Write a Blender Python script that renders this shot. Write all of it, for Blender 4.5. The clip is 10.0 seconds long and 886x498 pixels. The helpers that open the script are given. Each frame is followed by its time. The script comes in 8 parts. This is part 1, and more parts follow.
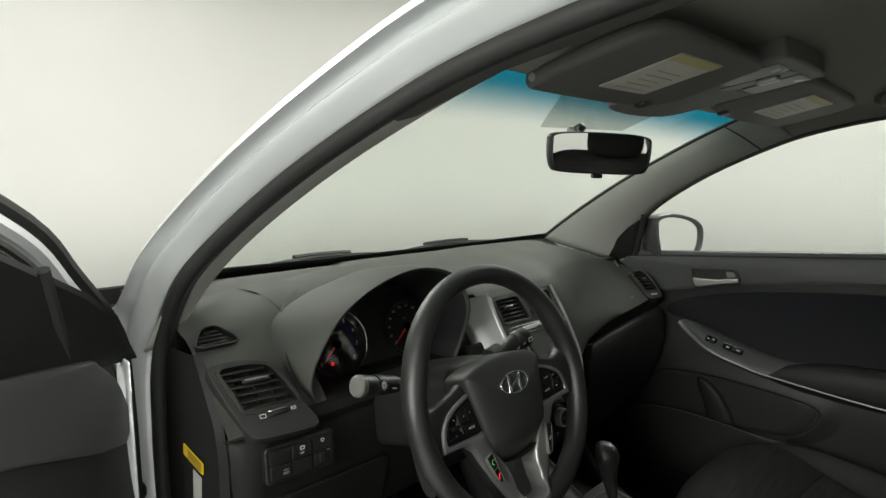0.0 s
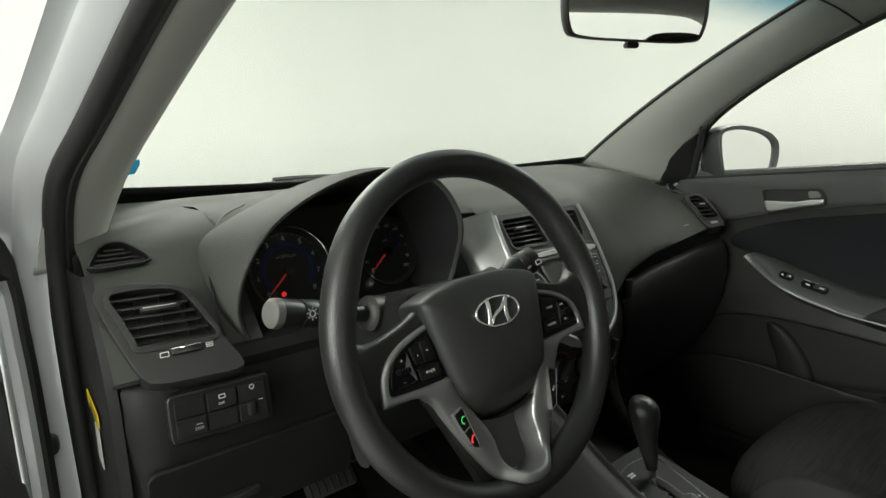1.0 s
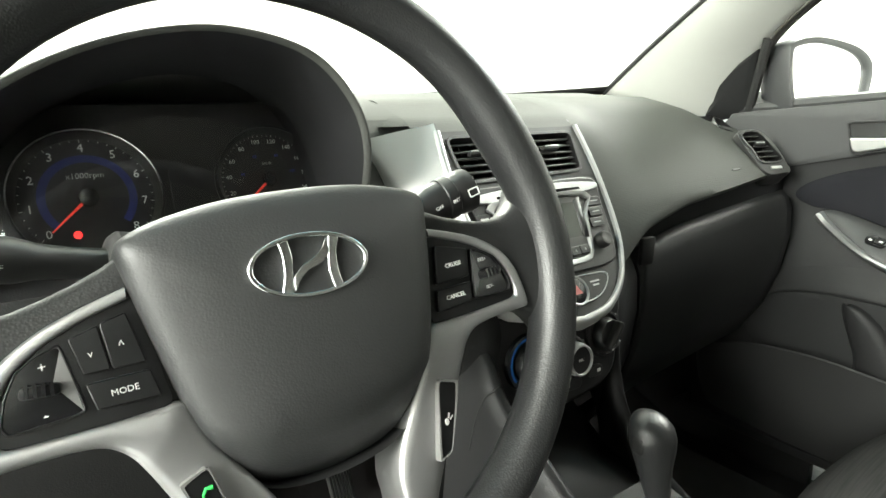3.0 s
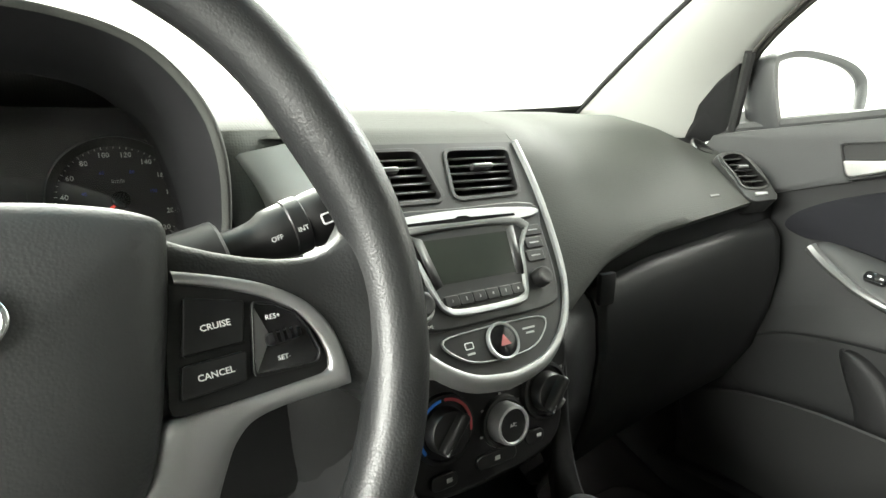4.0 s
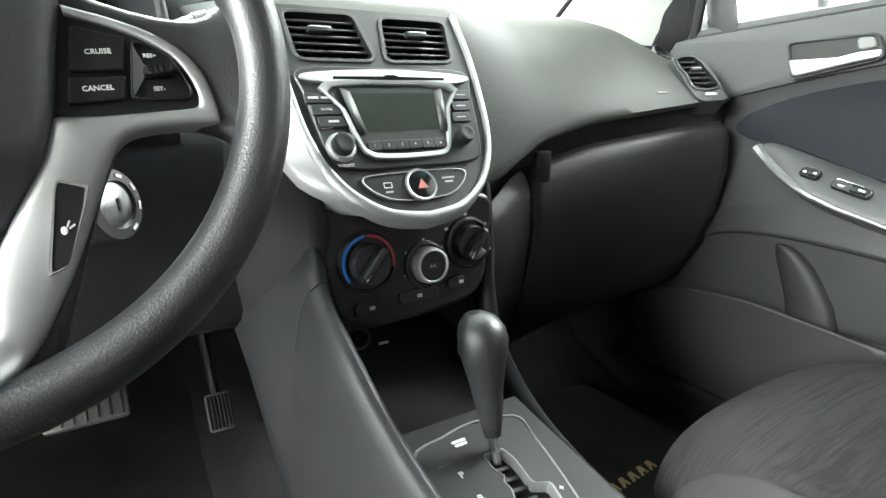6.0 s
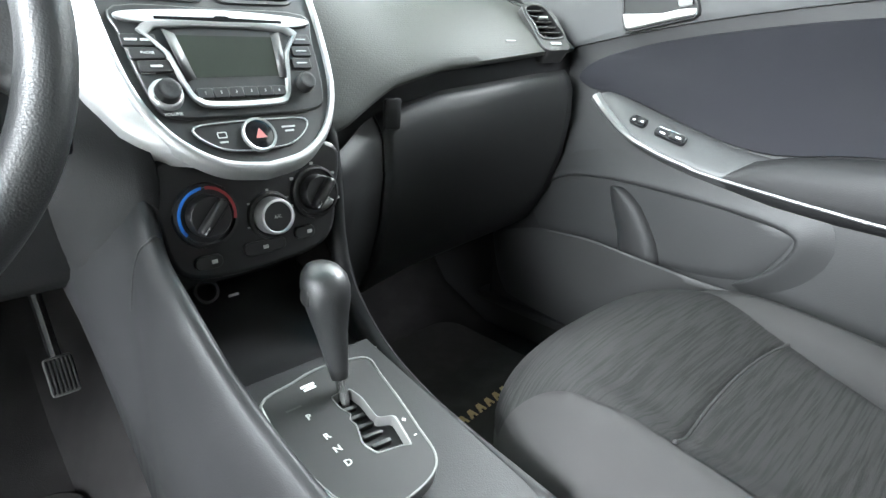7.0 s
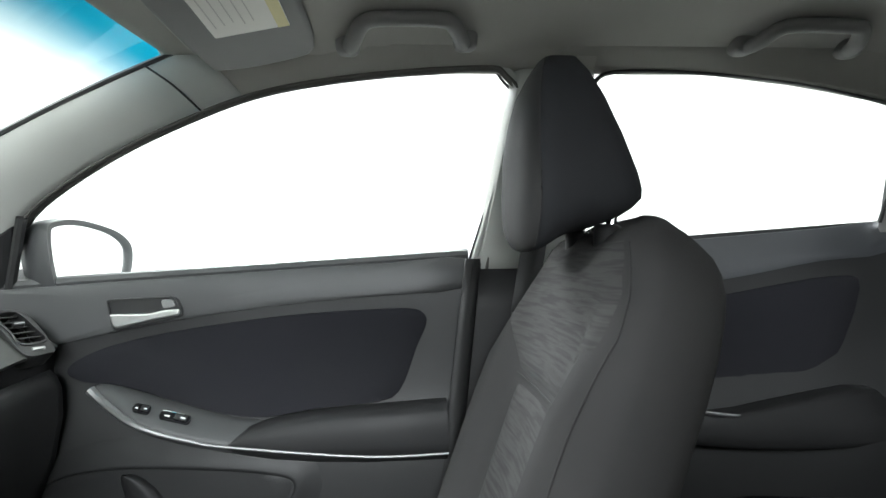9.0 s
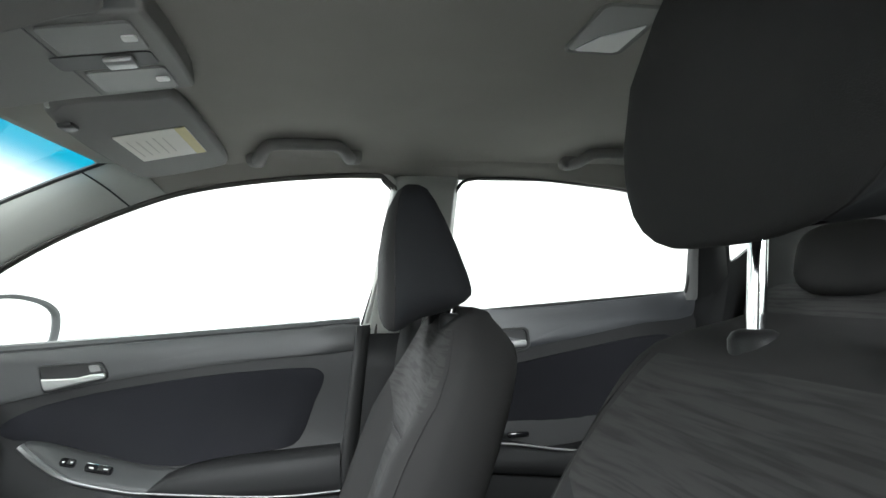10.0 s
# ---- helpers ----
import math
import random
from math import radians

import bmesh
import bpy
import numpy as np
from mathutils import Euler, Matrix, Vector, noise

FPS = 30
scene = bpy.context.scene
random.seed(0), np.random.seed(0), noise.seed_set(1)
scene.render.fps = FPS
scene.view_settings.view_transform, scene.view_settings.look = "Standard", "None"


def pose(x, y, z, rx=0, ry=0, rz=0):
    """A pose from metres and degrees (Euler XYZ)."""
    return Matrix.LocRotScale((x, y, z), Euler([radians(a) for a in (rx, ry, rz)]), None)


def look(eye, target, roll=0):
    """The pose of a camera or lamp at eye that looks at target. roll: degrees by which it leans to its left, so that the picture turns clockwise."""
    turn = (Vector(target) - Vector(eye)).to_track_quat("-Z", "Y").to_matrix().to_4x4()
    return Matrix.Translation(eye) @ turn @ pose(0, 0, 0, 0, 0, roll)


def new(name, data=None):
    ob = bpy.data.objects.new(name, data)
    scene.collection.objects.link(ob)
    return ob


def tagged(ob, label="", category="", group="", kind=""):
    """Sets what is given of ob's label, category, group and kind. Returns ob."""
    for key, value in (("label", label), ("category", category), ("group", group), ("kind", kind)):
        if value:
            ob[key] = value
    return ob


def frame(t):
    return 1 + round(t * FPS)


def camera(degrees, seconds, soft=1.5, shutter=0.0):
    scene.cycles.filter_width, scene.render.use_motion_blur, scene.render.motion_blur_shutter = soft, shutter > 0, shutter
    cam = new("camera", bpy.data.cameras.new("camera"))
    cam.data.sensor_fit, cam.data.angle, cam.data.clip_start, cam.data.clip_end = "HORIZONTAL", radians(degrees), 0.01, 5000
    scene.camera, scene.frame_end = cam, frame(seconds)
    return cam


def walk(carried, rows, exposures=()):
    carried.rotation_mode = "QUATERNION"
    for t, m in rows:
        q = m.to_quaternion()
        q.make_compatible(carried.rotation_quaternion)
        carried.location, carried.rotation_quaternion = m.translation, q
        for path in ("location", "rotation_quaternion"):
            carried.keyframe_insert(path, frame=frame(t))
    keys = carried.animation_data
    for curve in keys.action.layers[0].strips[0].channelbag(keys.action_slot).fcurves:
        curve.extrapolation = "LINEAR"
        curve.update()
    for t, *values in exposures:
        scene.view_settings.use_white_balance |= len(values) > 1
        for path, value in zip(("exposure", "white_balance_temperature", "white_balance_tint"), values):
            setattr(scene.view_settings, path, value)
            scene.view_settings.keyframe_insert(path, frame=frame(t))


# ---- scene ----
cam = camera(75.3, 10.0)
PATH = [
    (0, (-0.990, -0.666, 1.200), (0.397, 0.762, 0.997), -0.9),
    (0.5, (-0.874, -0.604, 1.13), (0.424, 0.9, 0.903), -2.5),
    (1, (-0.754, -0.573, 1.089), (0.467, 0.974, 0.748), -2.5),
    (1.5, (-0.689, -0.517, 1.034), (0.457, 1.063, 0.6), -2.2),
    (2, (-0.616, -0.467, 1.002), (0.474, 1.144, 0.538), -1.9),
    (2.5, (-0.535, -0.456, 1.0), (0.544, 1.163, 0.535), -1.9),
    (3.8, (-0.345, -0.374, 0.976), (0.754, 1.256, 0.606), -1.5),
    (4, (-0.316, -0.381, 0.974), (0.774, 1.258, 0.624), -1.4),
    (4.5, (-0.286, -0.412, 0.96), (0.765, 1.259, 0.641), -1.3),
    (5, (-0.288, -0.447, 0.928), (0.743, 1.237, 0.608), -1.2),
    (5.5, (-0.286, -0.472, 0.894), (0.736, 1.205, 0.517), -1.0),
    (5.7, (-0.287, -0.483, 0.882), (0.732, 1.187, 0.463), -1.0),
    (6.8, (-0.271, -0.521, 0.887), (0.942, 0.912, 0.197), 1.6),
    (7, (-0.263, -0.53, 0.894), (1.048, 0.814, 0.205), 1.5),
    (7.5, (-0.266, -0.532, 0.924), (1.322, 0.507, 0.293), 1.1),
    (8, (-0.275, -0.554, 0.997), (1.576, 0.093, 0.603), 0.2),
    (8.5, (-0.331, -0.545, 0.993), (1.66, -0.386, 0.891), -0.6),
    (9, (-0.411, -0.53, 1.023), (1.585, -0.656, 1.071), -0.9),
    (9.5, (-0.54, -0.563, 1.055), (1.438, -0.834, 1.186), -1.0),
    (10, (-0.664, -0.604, 1.107), (1.3, -0.956, 1.25), -1.1),
]
EXPOSURES = [(0.0, -1.15, 6800, 5), (0.5, -1.1, 6800, 5), (1.0, -0.85, 6800, 4), (1.5, 0.45, 6800, 3), (2.0, 0.87, 6800, 3), (2.5, 0.97, 6800, 3), (4.0, 1.27, 6800, 5), (4.5, 1.32, 6800, 5), (5.5, 1.47, 6550, 5), (7.0, 2.22, 6000, 8), (7.5, 1.84, 6000, 8), (8.0, 1.45, 6150, 8), (8.5, 1.07, 6150, 8), (9.0, 0.47, 6150, 8), (9.5, 0.42, 6150, 8), (10.0, 0.45, 6150, 8)]
walk(cam, [(t, look(eye, target, roll)) for t, eye, target, roll in PATH], EXPOSURES)
LAMP_WATTS = 470.0

# world, lights -------------------------------------------------------------
world = bpy.data.worlds.new("studio")
world.use_nodes = True
scene.world = world
wb = world.node_tree.nodes["Background"]
wb.inputs["Color"].default_value = (0.95, 0.97, 1.0, 1)
wb.inputs["Strength"].default_value = 0.25


def studio_lamp(x, y, z, sx, sy, watts, warm=(0.985, 1.0, 0.985)):
    lamp = bpy.data.lights.new("studio_lamp", "AREA")
    lamp.shape, lamp.size, lamp.size_y, lamp.energy, lamp.color = "RECTANGLE", sx, sy, watts, warm
    ob = new("studio_lamp", lamp)
    ob.location = (x, y, z)
    # each lamp is turned towards the car
    ob.rotation_euler = (Vector((x, y, z)) - Vector((0, 0, 1.0))).to_track_quat("Z", "Y").to_euler()
    return ob


# lamps out of view; the low left one is added to brighten the passenger door
for lx, ly, lz, share in ((-4.7, -0.7, 2.4, 0.95), (3.8, 0.4, 3.9, 0.85), (0.0, 4.4, 4.0, 0.92), (0.0, -4.8, 3.6, 0.65)):
    studio_lamp(lx, ly, lz, 2.6, 2.0, LAMP_WATTS * share)

# materials -----------------------------------------------------------------


def principled(name, color, rough=0.5, metal=0.0, spec=0.5, coat=0.0):
    m = bpy.data.materials.new(name)
    m.use_nodes = True
    b = m.node_tree.nodes["Principled BSDF"]
    b.inputs["Base Color"].default_value = (*color, 1)
    b.inputs["Roughness"].default_value = rough
    b.inputs["Metallic"].default_value = metal
    b.inputs["Specular IOR Level"].default_value = spec
    b.inputs["Coat Weight"].default_value = coat
    return m


def surface(name, color, rough=0.5, metal=0.0, spec=0.5, grain=900.0, depth=0.15, blotch=6.0, vary=0.12, kind="noise", coat=0.0, stretch=(1, 1, 1), order=1.0):
    """A material with fine relief (grain per metre) and broad uneven tone and gloss."""
    m = principled(name, color, rough, metal, spec, coat)
    nt = m.node_tree
    n, l = nt.nodes, nt.links
    b = n["Principled BSDF"]
    tc = n.new("ShaderNodeTexCoord")
    mp = n.new("ShaderNodeMapping")
    mp.inputs["Scale"].default_value = stretch
    l.new(tc.outputs["Object"], mp.inputs["Vector"])
    broad = n.new("ShaderNodeTexNoise")
    broad.inputs["Scale"].default_value = blotch
    broad.inputs["Detail"].default_value = 5
    l.new(tc.outputs["Object"], broad.inputs["Vector"])
    if kind == "voronoi":
        fine = n.new("ShaderNodeTexVoronoi")
        fine.feature = "SMOOTH_F1"
        fine.inputs["Scale"].default_value = grain
        fine.inputs["Randomness"].default_value = order
        height = fine.outputs["Distance"]
    else:
        fine = n.new("ShaderNodeTexNoise")
        fine.inputs["Scale"].default_value = grain
        fine.inputs["Detail"].default_value = 3
        height = fine.outputs["Fac"]
    l.new(mp.outputs["Vector"], fine.inputs["Vector"])
    ramp = n.new("ShaderNodeMapRange")
    ramp.inputs["From Min"].default_value, ramp.inputs["From Max"].default_value = 0.3, 0.7
    ramp.inputs["To Min"].default_value, ramp.inputs["To Max"].default_value = 1 - vary, 1 + vary
    l.new(broad.outputs["Fac"], ramp.inputs["Value"])
    mul = n.new("ShaderNodeVectorMath")
    mul.operation = "SCALE"
    mul.inputs[0].default_value = color
    l.new(ramp.outputs["Result"], mul.inputs["Scale"])
    l.new(mul.outputs["Vector"], b.inputs["Base Color"])
    rr = n.new("ShaderNodeMath")
    rr.operation = "MULTIPLY"
    rr.inputs[1].default_value = rough
    l.new(ramp.outputs["Result"], rr.inputs[0])
    l.new(rr.outputs["Value"], b.inputs["Roughness"])
    bump = n.new("ShaderNodeBump")
    bump.inputs["Strength"].default_value = depth
    bump.inputs["Distance"].default_value = 0.0006
    l.new(height, bump.inputs["Height"])
    l.new(bump.outputs["Normal"], b.inputs["Normal"])
    return m


def pattern_cloth(name, base, line, along):
    """Woven cloth with uneven dark wavy lines running along one axis."""
    m = principled(name, base, 0.95, 0, 0.15)
    nt = m.node_tree
    n, l = nt.nodes, nt.links
    b = n["Principled BSDF"]
    tc = n.new("ShaderNodeTexCoord")
    mp = n.new("ShaderNodeMapping")
    mp.inputs["Scale"].default_value = along
    l.new(tc.outputs["Object"], mp.inputs["Vector"])
    wave = n.new("ShaderNodeTexNoise")
    wave.inputs["Scale"].default_value = 1.0
    wave.inputs["Detail"].default_value = 2.5
    wave.inputs["Distortion"].default_value = 0.5
    l.new(mp.outputs["Vector"], wave.inputs["Vector"])
    ramp = n.new("ShaderNodeValToRGB")
    ramp.color_ramp.elements[0].position, ramp.color_ramp.elements[1].position = 0.36, 0.56
    ramp.color_ramp.elements[0].color = (*line, 1)
    ramp.color_ramp.elements[1].color = (*base, 1)
    l.new(wave.outputs["Fac"], ramp.inputs["Fac"])
    l.new(ramp.outputs["Color"], b.inputs["Base Color"])
    weave = n.new("ShaderNodeTexNoise")
    weave.inputs["Scale"].default_value = 1400
    l.new(tc.outputs["Object"], weave.inputs["Vector"])
    mix = n.new("ShaderNodeMath")
    mix.operation = "MULTIPLY_ADD"
    mix.inputs[1].default_value = 0.5
    l.new(weave.outputs["Fac"], mix.inputs[0])
    l.new(wave.outputs["Fac"], mix.inputs[2])
    bump = n.new("ShaderNodeBump")
    bump.inputs["Strength"].default_value, bump.inputs["Distance"].default_value = 0.4, 0.0012
    l.new(mix.outputs["Value"], bump.inputs["Height"])
    l.new(bump.outputs["Normal"], b.inputs["Normal"])
    return m


def glass(name, tint, band=None):
    """Clear sheet glass; band gives the height range and colour of a shade strip at its upper edge."""
    m = bpy.data.materials.new(name)
    m.use_nodes = True
    nt = m.node_tree
    n, l = nt.nodes, nt.links
    n.remove(n["Principled BSDF"])
    out = n["Material Output"]
    clear = n.new("ShaderNodeBsdfTransparent")
    clear.inputs["Color"].default_value = (*tint, 1)
    if band:
        tc = n.new("ShaderNodeTexCoord")
        sep = n.new("ShaderNodeSeparateXYZ")
        l.new(tc.outputs["Object"], sep.inputs["Vector"])
        ramp = n.new("ShaderNodeMapRange")
        ramp.interpolation_type = "SMOOTHSTEP"
        ramp.inputs["From Min"].default_value, ramp.inputs["From Max"].default_value = band[0], band[1]
        # the shade strip follows the arched upper edge
        sq = n.new("ShaderNodeMath")
        sq.operation = "MULTIPLY"
        l.new(sep.outputs["X"], sq.inputs[0])
        l.new(sep.outputs["X"], sq.inputs[1])
        arch = n.new("ShaderNodeMath")
        arch.operation = "MULTIPLY_ADD"
        arch.inputs[1].default_value = 0.077
        l.new(sq.outputs["Value"], arch.inputs[0])
        l.new(sep.outputs["Z"], arch.inputs[2])
        l.new(arch.outputs["Value"], ramp.inputs["Value"])
        mix = n.new("ShaderNodeMix")
        mix.data_type = "RGBA"
        l.new(ramp.outputs["Result"], mix.inputs["Factor"])
        mix.inputs["A"].default_value = (*tint, 1)
        mix.inputs["B"].default_value = (*band[2], 1)
        l.new(mix.outputs["Result"], clear.inputs["Color"])
    gloss = n.new("ShaderNodeBsdfGlossy")
    gloss.inputs["Roughness"].default_value = 0.02
    ms = n.new("ShaderNodeMixShader")
    ms.inputs["Fac"].default_value = 0.035
    l.new(clear.outputs["BSDF"], ms.inputs[1])
    l.new(gloss.outputs["BSDF"], ms.inputs[2])
    l.new(ms.outputs["Shader"], out.inputs["Surface"])
    return m


def glowing(name, color, power):
    m = principled(name, color, 0.4)
    b = m.node_tree.nodes["Principled BSDF"]
    b.inputs["Emission Color"].default_value = (*color, 1)
    b.inputs["Emission Strength"].default_value = power
    return m


M_PAD = surface("dash_soft_plastic", (0.060, 0.062, 0.057), 0.70, spec=0.3, grain=400, depth=0.6, order=0.35, kind="voronoi", vary=0.08)
M_LOWER = surface("black_grained_plastic", (0.014, 0.014, 0.0143), 0.52, spec=0.2, grain=800, depth=0.25, kind="voronoi", vary=0.1)
M_DOOR = surface("door_grey_plastic", (0.044, 0.0448, 0.0452), 0.5, grain=700, depth=0.25, kind="voronoi", vary=0.08)
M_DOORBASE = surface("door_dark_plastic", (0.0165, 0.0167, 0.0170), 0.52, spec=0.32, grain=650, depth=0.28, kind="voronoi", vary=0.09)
# door plastic with a sheen put into its paler, bluer colour
M_REARTRIM_SHEEN = surface("rear_sheen_plastic", (0.048, 0.050, 0.055), 0.36, spec=0.6, grain=700, depth=0.15, kind="voronoi", vary=0.08)
M_LEVER = surface("bright_satin_lever", (0.62, 0.62, 0.61), 0.30, metal=0.9, grain=2500, depth=0.02, vary=0.04)
M_MIRRORCAP = surface("mirror_cap_grey", (0.045, 0.046, 0.047), 0.45, grain=1500, depth=0.04, vary=0.06)
# headliner felt with shade put in, for the driver's rail; also seal grey
M_SHADEFELT_SEAL = surface("shaded_felt_seal_grey", (0.075, 0.072, 0.067), 0.95, spec=0.1, grain=1100, depth=0.4, vary=0.06)
M_LINING = surface("hood_black_lining", (0.012, 0.012, 0.013), 0.7, spec=0.25, grain=600, depth=0.2, vary=0.08)
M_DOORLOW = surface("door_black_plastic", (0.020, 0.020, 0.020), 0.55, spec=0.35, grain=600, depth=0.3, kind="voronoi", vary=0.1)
M_STACK = surface("charcoal_satin_plastic", (0.025, 0.025, 0.0245), 0.46, spec=0.4, grain=1200, depth=0.06, vary=0.06)
M_BLACK = surface("black_satin_plastic", (0.012, 0.012, 0.012), 0.38, grain=1200, depth=0.05, vary=0.1)
M_DIAL = surface("dial_face_print", (0.016, 0.016, 0.017), 0.6, grain=2000, depth=0.05, vary=0.05)
M_GLOSS = surface("piano_black_plastic", (0.008, 0.008, 0.009), 0.12, grain=300, depth=0.01, vary=0.05)
M_SILVER = surface("silver_satin_paint", (0.42, 0.425, 0.422), 0.46, metal=0.8, grain=2500, depth=0.03, vary=0.04)
M_SPOKE = surface("satin_silver_paint", (0.38, 0.382, 0.382), 0.41, metal=0.8, grain=2500, depth=0.03, vary=0.04)
M_FRAME = surface("dark_satin_silver", (0.24, 0.242, 0.242), 0.5, metal=0.9, grain=2500, depth=0.03, vary=0.04)
# the same silver paint, paler and less metallic so the flank reads lit
M_FLANK_LIT = surface("silver_paint_lit", (0.50, 0.505, 0.50), 0.42, metal=0.45, grain=2500, depth=0.03, vary=0.04)
M_KEY = surface("black_key_plastic", (0.007, 0.007, 0.0075), 0.33, spec=0.35, grain=1500, depth=0.04, vary=0.08)
M_CAP = surface("worn_grey_rubber", (0.115, 0.113, 0.108), 0.45, grain=1200, depth=0.1, vary=0.1)
M_RIM = surface("grey_satin_trim", (0.15, 0.15, 0.147), 0.45, grain=1500, depth=0.03, vary=0.05)
M_EMBLEM = surface("bright_emblem_metal", (0.78, 0.79, 0.79), 0.22, metal=1.0, grain=1500, depth=0.02, vary=0.05)
M_SLOPE = surface("grey_recess_plastic", (0.10, 0.10, 0.098), 0.4, grain=1500, depth=0.04, vary=0.06)
M_CHROME = principled("chrome", (0.85, 0.86, 0.87), 0.08, 1.0)
M_STEEL = surface("brushed_steel", (0.6, 0.6, 0.6), 0.25, metal=1.0, grain=900, depth=0.05, stretch=(1, 1, 0.05))
M_LEATHER = surface("wheel_grained_rubber", (0.017, 0.0174, 0.0178), 0.41, grain=850, depth=0.30, kind="voronoi", vary=0.1)
M_HUB = surface("airbag_cover_plastic", (0.0275, 0.0284, 0.0286), 0.48, grain=900, depth=0.2, kind="voronoi", vary=0.06)
M_CLOTH = surface("seat_plain_cloth", (0.033, 0.0320, 0.0318), 0.95, spec=0.2, grain=1300, depth=0.6, blotch=9, vary=0.14)
# one wave cloth in two tones: cushion darkened as shaded, backrest paler as lit
M_PATTERN_SHADED = pattern_cloth("seat_wave_cloth_shaded", (0.0265, 0.0259, 0.0256), (0.016, 0.0156, 0.0154), (14, 330, 20))
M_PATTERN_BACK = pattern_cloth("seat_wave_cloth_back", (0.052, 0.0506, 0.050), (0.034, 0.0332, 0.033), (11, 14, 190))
M_SEAM = principled("dark_seam_thread", (0.02, 0.019, 0.019), 0.9)
M_DOORCLOTH = surface("door_navy_cloth", (0.0120, 0.0120, 0.0146), 0.92, spec=0.2, grain=1400, depth=0.5, vary=0.12)
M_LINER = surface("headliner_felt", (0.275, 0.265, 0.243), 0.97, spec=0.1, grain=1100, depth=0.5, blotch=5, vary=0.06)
M_PILLAR = surface("pillar_grey_plastic", (0.34, 0.345, 0.32), 0.6, grain=900, depth=0.2, kind="voronoi", vary=0.05)
M_CONSOLE = surface("console_grey_plastic", (0.15, 0.147, 0.138), 0.6, grain=900, depth=0.2, kind="voronoi", vary=0.05)
M_VISOR = surface("visor_grey_vinyl", (0.12, 0.117, 0.109), 0.75, grain=900, depth=0.3, kind="voronoi", vary=0.06)
M_CARPET = surface("black_carpet", (0.016, 0.015, 0.015), 1.0, spec=0.1, grain=600, depth=1.0, blotch=14, vary=0.35)
M_MAT = surface("floor_mat_pile", (0.02, 0.019, 0.018), 1.0, spec=0.1, grain=450, depth=1.0, blotch=18, vary=0.3)
M_RUBBER = surface("black_rubber_seal", (0.014, 0.014, 0.014), 0.6, grain=500, depth=0.1, vary=0.15)
M_PAINT = surface("silver_car_paint", (0.68, 0.70, 0.72), 0.3, metal=0.3, grain=4000, depth=0.02, blotch=3, vary=0.04, coat=0.7)
M_WALL = surface("white_studio_paint", (0.86, 0.855, 0.84), 0.85, grain=60, depth=0.05, blotch=0.6, vary=0.02)
M_GROUND = surface("light_studio_floor", (0.62, 0.62, 0.61), 0.5, grain=90, depth=0.05, blotch=0.8, vary=0.06)
M_WS = glass("windshield_glass", (0.87, 0.92, 0.88), (1.325, 1.382, (0.01, 0.22, 0.33)))
M_GREYPATCH = glass("grey_glass_patch", (0.60, 0.61, 0.585))
M_SIDE = glass("side_glass", (0.90, 0.93, 0.91))
M_LENS = glass("clear_lens", (0.93, 0.93, 0.93))
M_MIRROR = principled("mirror_silvering", (0.9, 0.91, 0.91), 0.015, 1.0)
M_WHITE = principled("white_print", (0.75, 0.75, 0.73), 0.6)
M_GREYP = principled("grey_print", (0.45, 0.45, 0.44), 0.6)
M_BLUE = principled("blue_print", (0.015, 0.15, 0.55), 0.5)
M_RED = principled("red_print", (0.35, 0.04, 0.045), 0.5)
M_GREEN = glowing("green_symbol", (0.05, 0.6, 0.12), 0.15)
M_NEEDLE = glowing("red_needle", (0.75, 0.05, 0.03), 0.25)
M_WARN = glowing("red_warning_lamp", (1.0, 0.03, 0.03), 1.2)
M_GAUGEBLUE = principled("gauge_blue_ring", (0.011, 0.02, 0.15), 0.5)
M_INNERBLUE = principled("inner_scale_blue", (0.03, 0.06, 0.42), 0.5)
M_LCD = surface("lcd_panel", (0.026, 0.030, 0.025), 0.16, grain=3000, depth=0.02, vary=0.05)
M_PLATE = surface("shifter_plate_plastic", (0.020, 0.020, 0.0195), 0.62, spec=0.25, grain=1500, depth=0.05, vary=0.06)
M_FLANKGREY = surface("console_flank_plastic", (0.0135, 0.0135, 0.014), 0.48, spec=0.25, grain=800, depth=0.2, kind="voronoi", vary=0.08)
M_PAPER = surface("label_paper", (0.6, 0.58, 0.53), 0.7, grain=200, depth=0.05, vary=0.05)
M_YELLOW = principled("yellow_label", (0.75, 0.52, 0.02), 0.55)
M_TAPE = surface("blue_tape", (0.02, 0.42, 0.72), 0.5, grain=300, depth=0.1, vary=0.12)
M_GOLD = principled("tan_embroidery", (0.30, 0.22, 0.10), 0.8)
M_BELT = surface("belt_webbing", (0.03, 0.03, 0.03), 0.8, grain=900, depth=0.5, stretch=(1, 1, 4))
# headrest cloth darkened to hold the shade on its sides
M_HEADREST_SHADED = surface("headrest_shaded_cloth", (0.024, 0.0245, 0.027), 0.9, spec=0.2, grain=1300, depth=0.5, blotch=9, vary=0.12)
M_LABELBAND = principled("pale_yellow_label", (0.50, 0.44, 0.20), 0.6)
M_LABELPRINT = principled("faint_label_print", (0.40, 0.385, 0.35), 0.7)
M_LAMPLENS = surface("frosted_lamp_lens", (0.13, 0.128, 0.122), 0.42, grain=300, depth=0.1, vary=0.04)

# building blocks -----------------------------------------------------------


def V(*a):
    return Vector(a)


def thing(name, loc, label, category="", group="", kind=""):
    ob = new(name)
    ob.empty_display_size = 0.02
    ob.location = loc
    bpy.context.view_layer.update()
    return tagged(ob, label, category, group, kind)


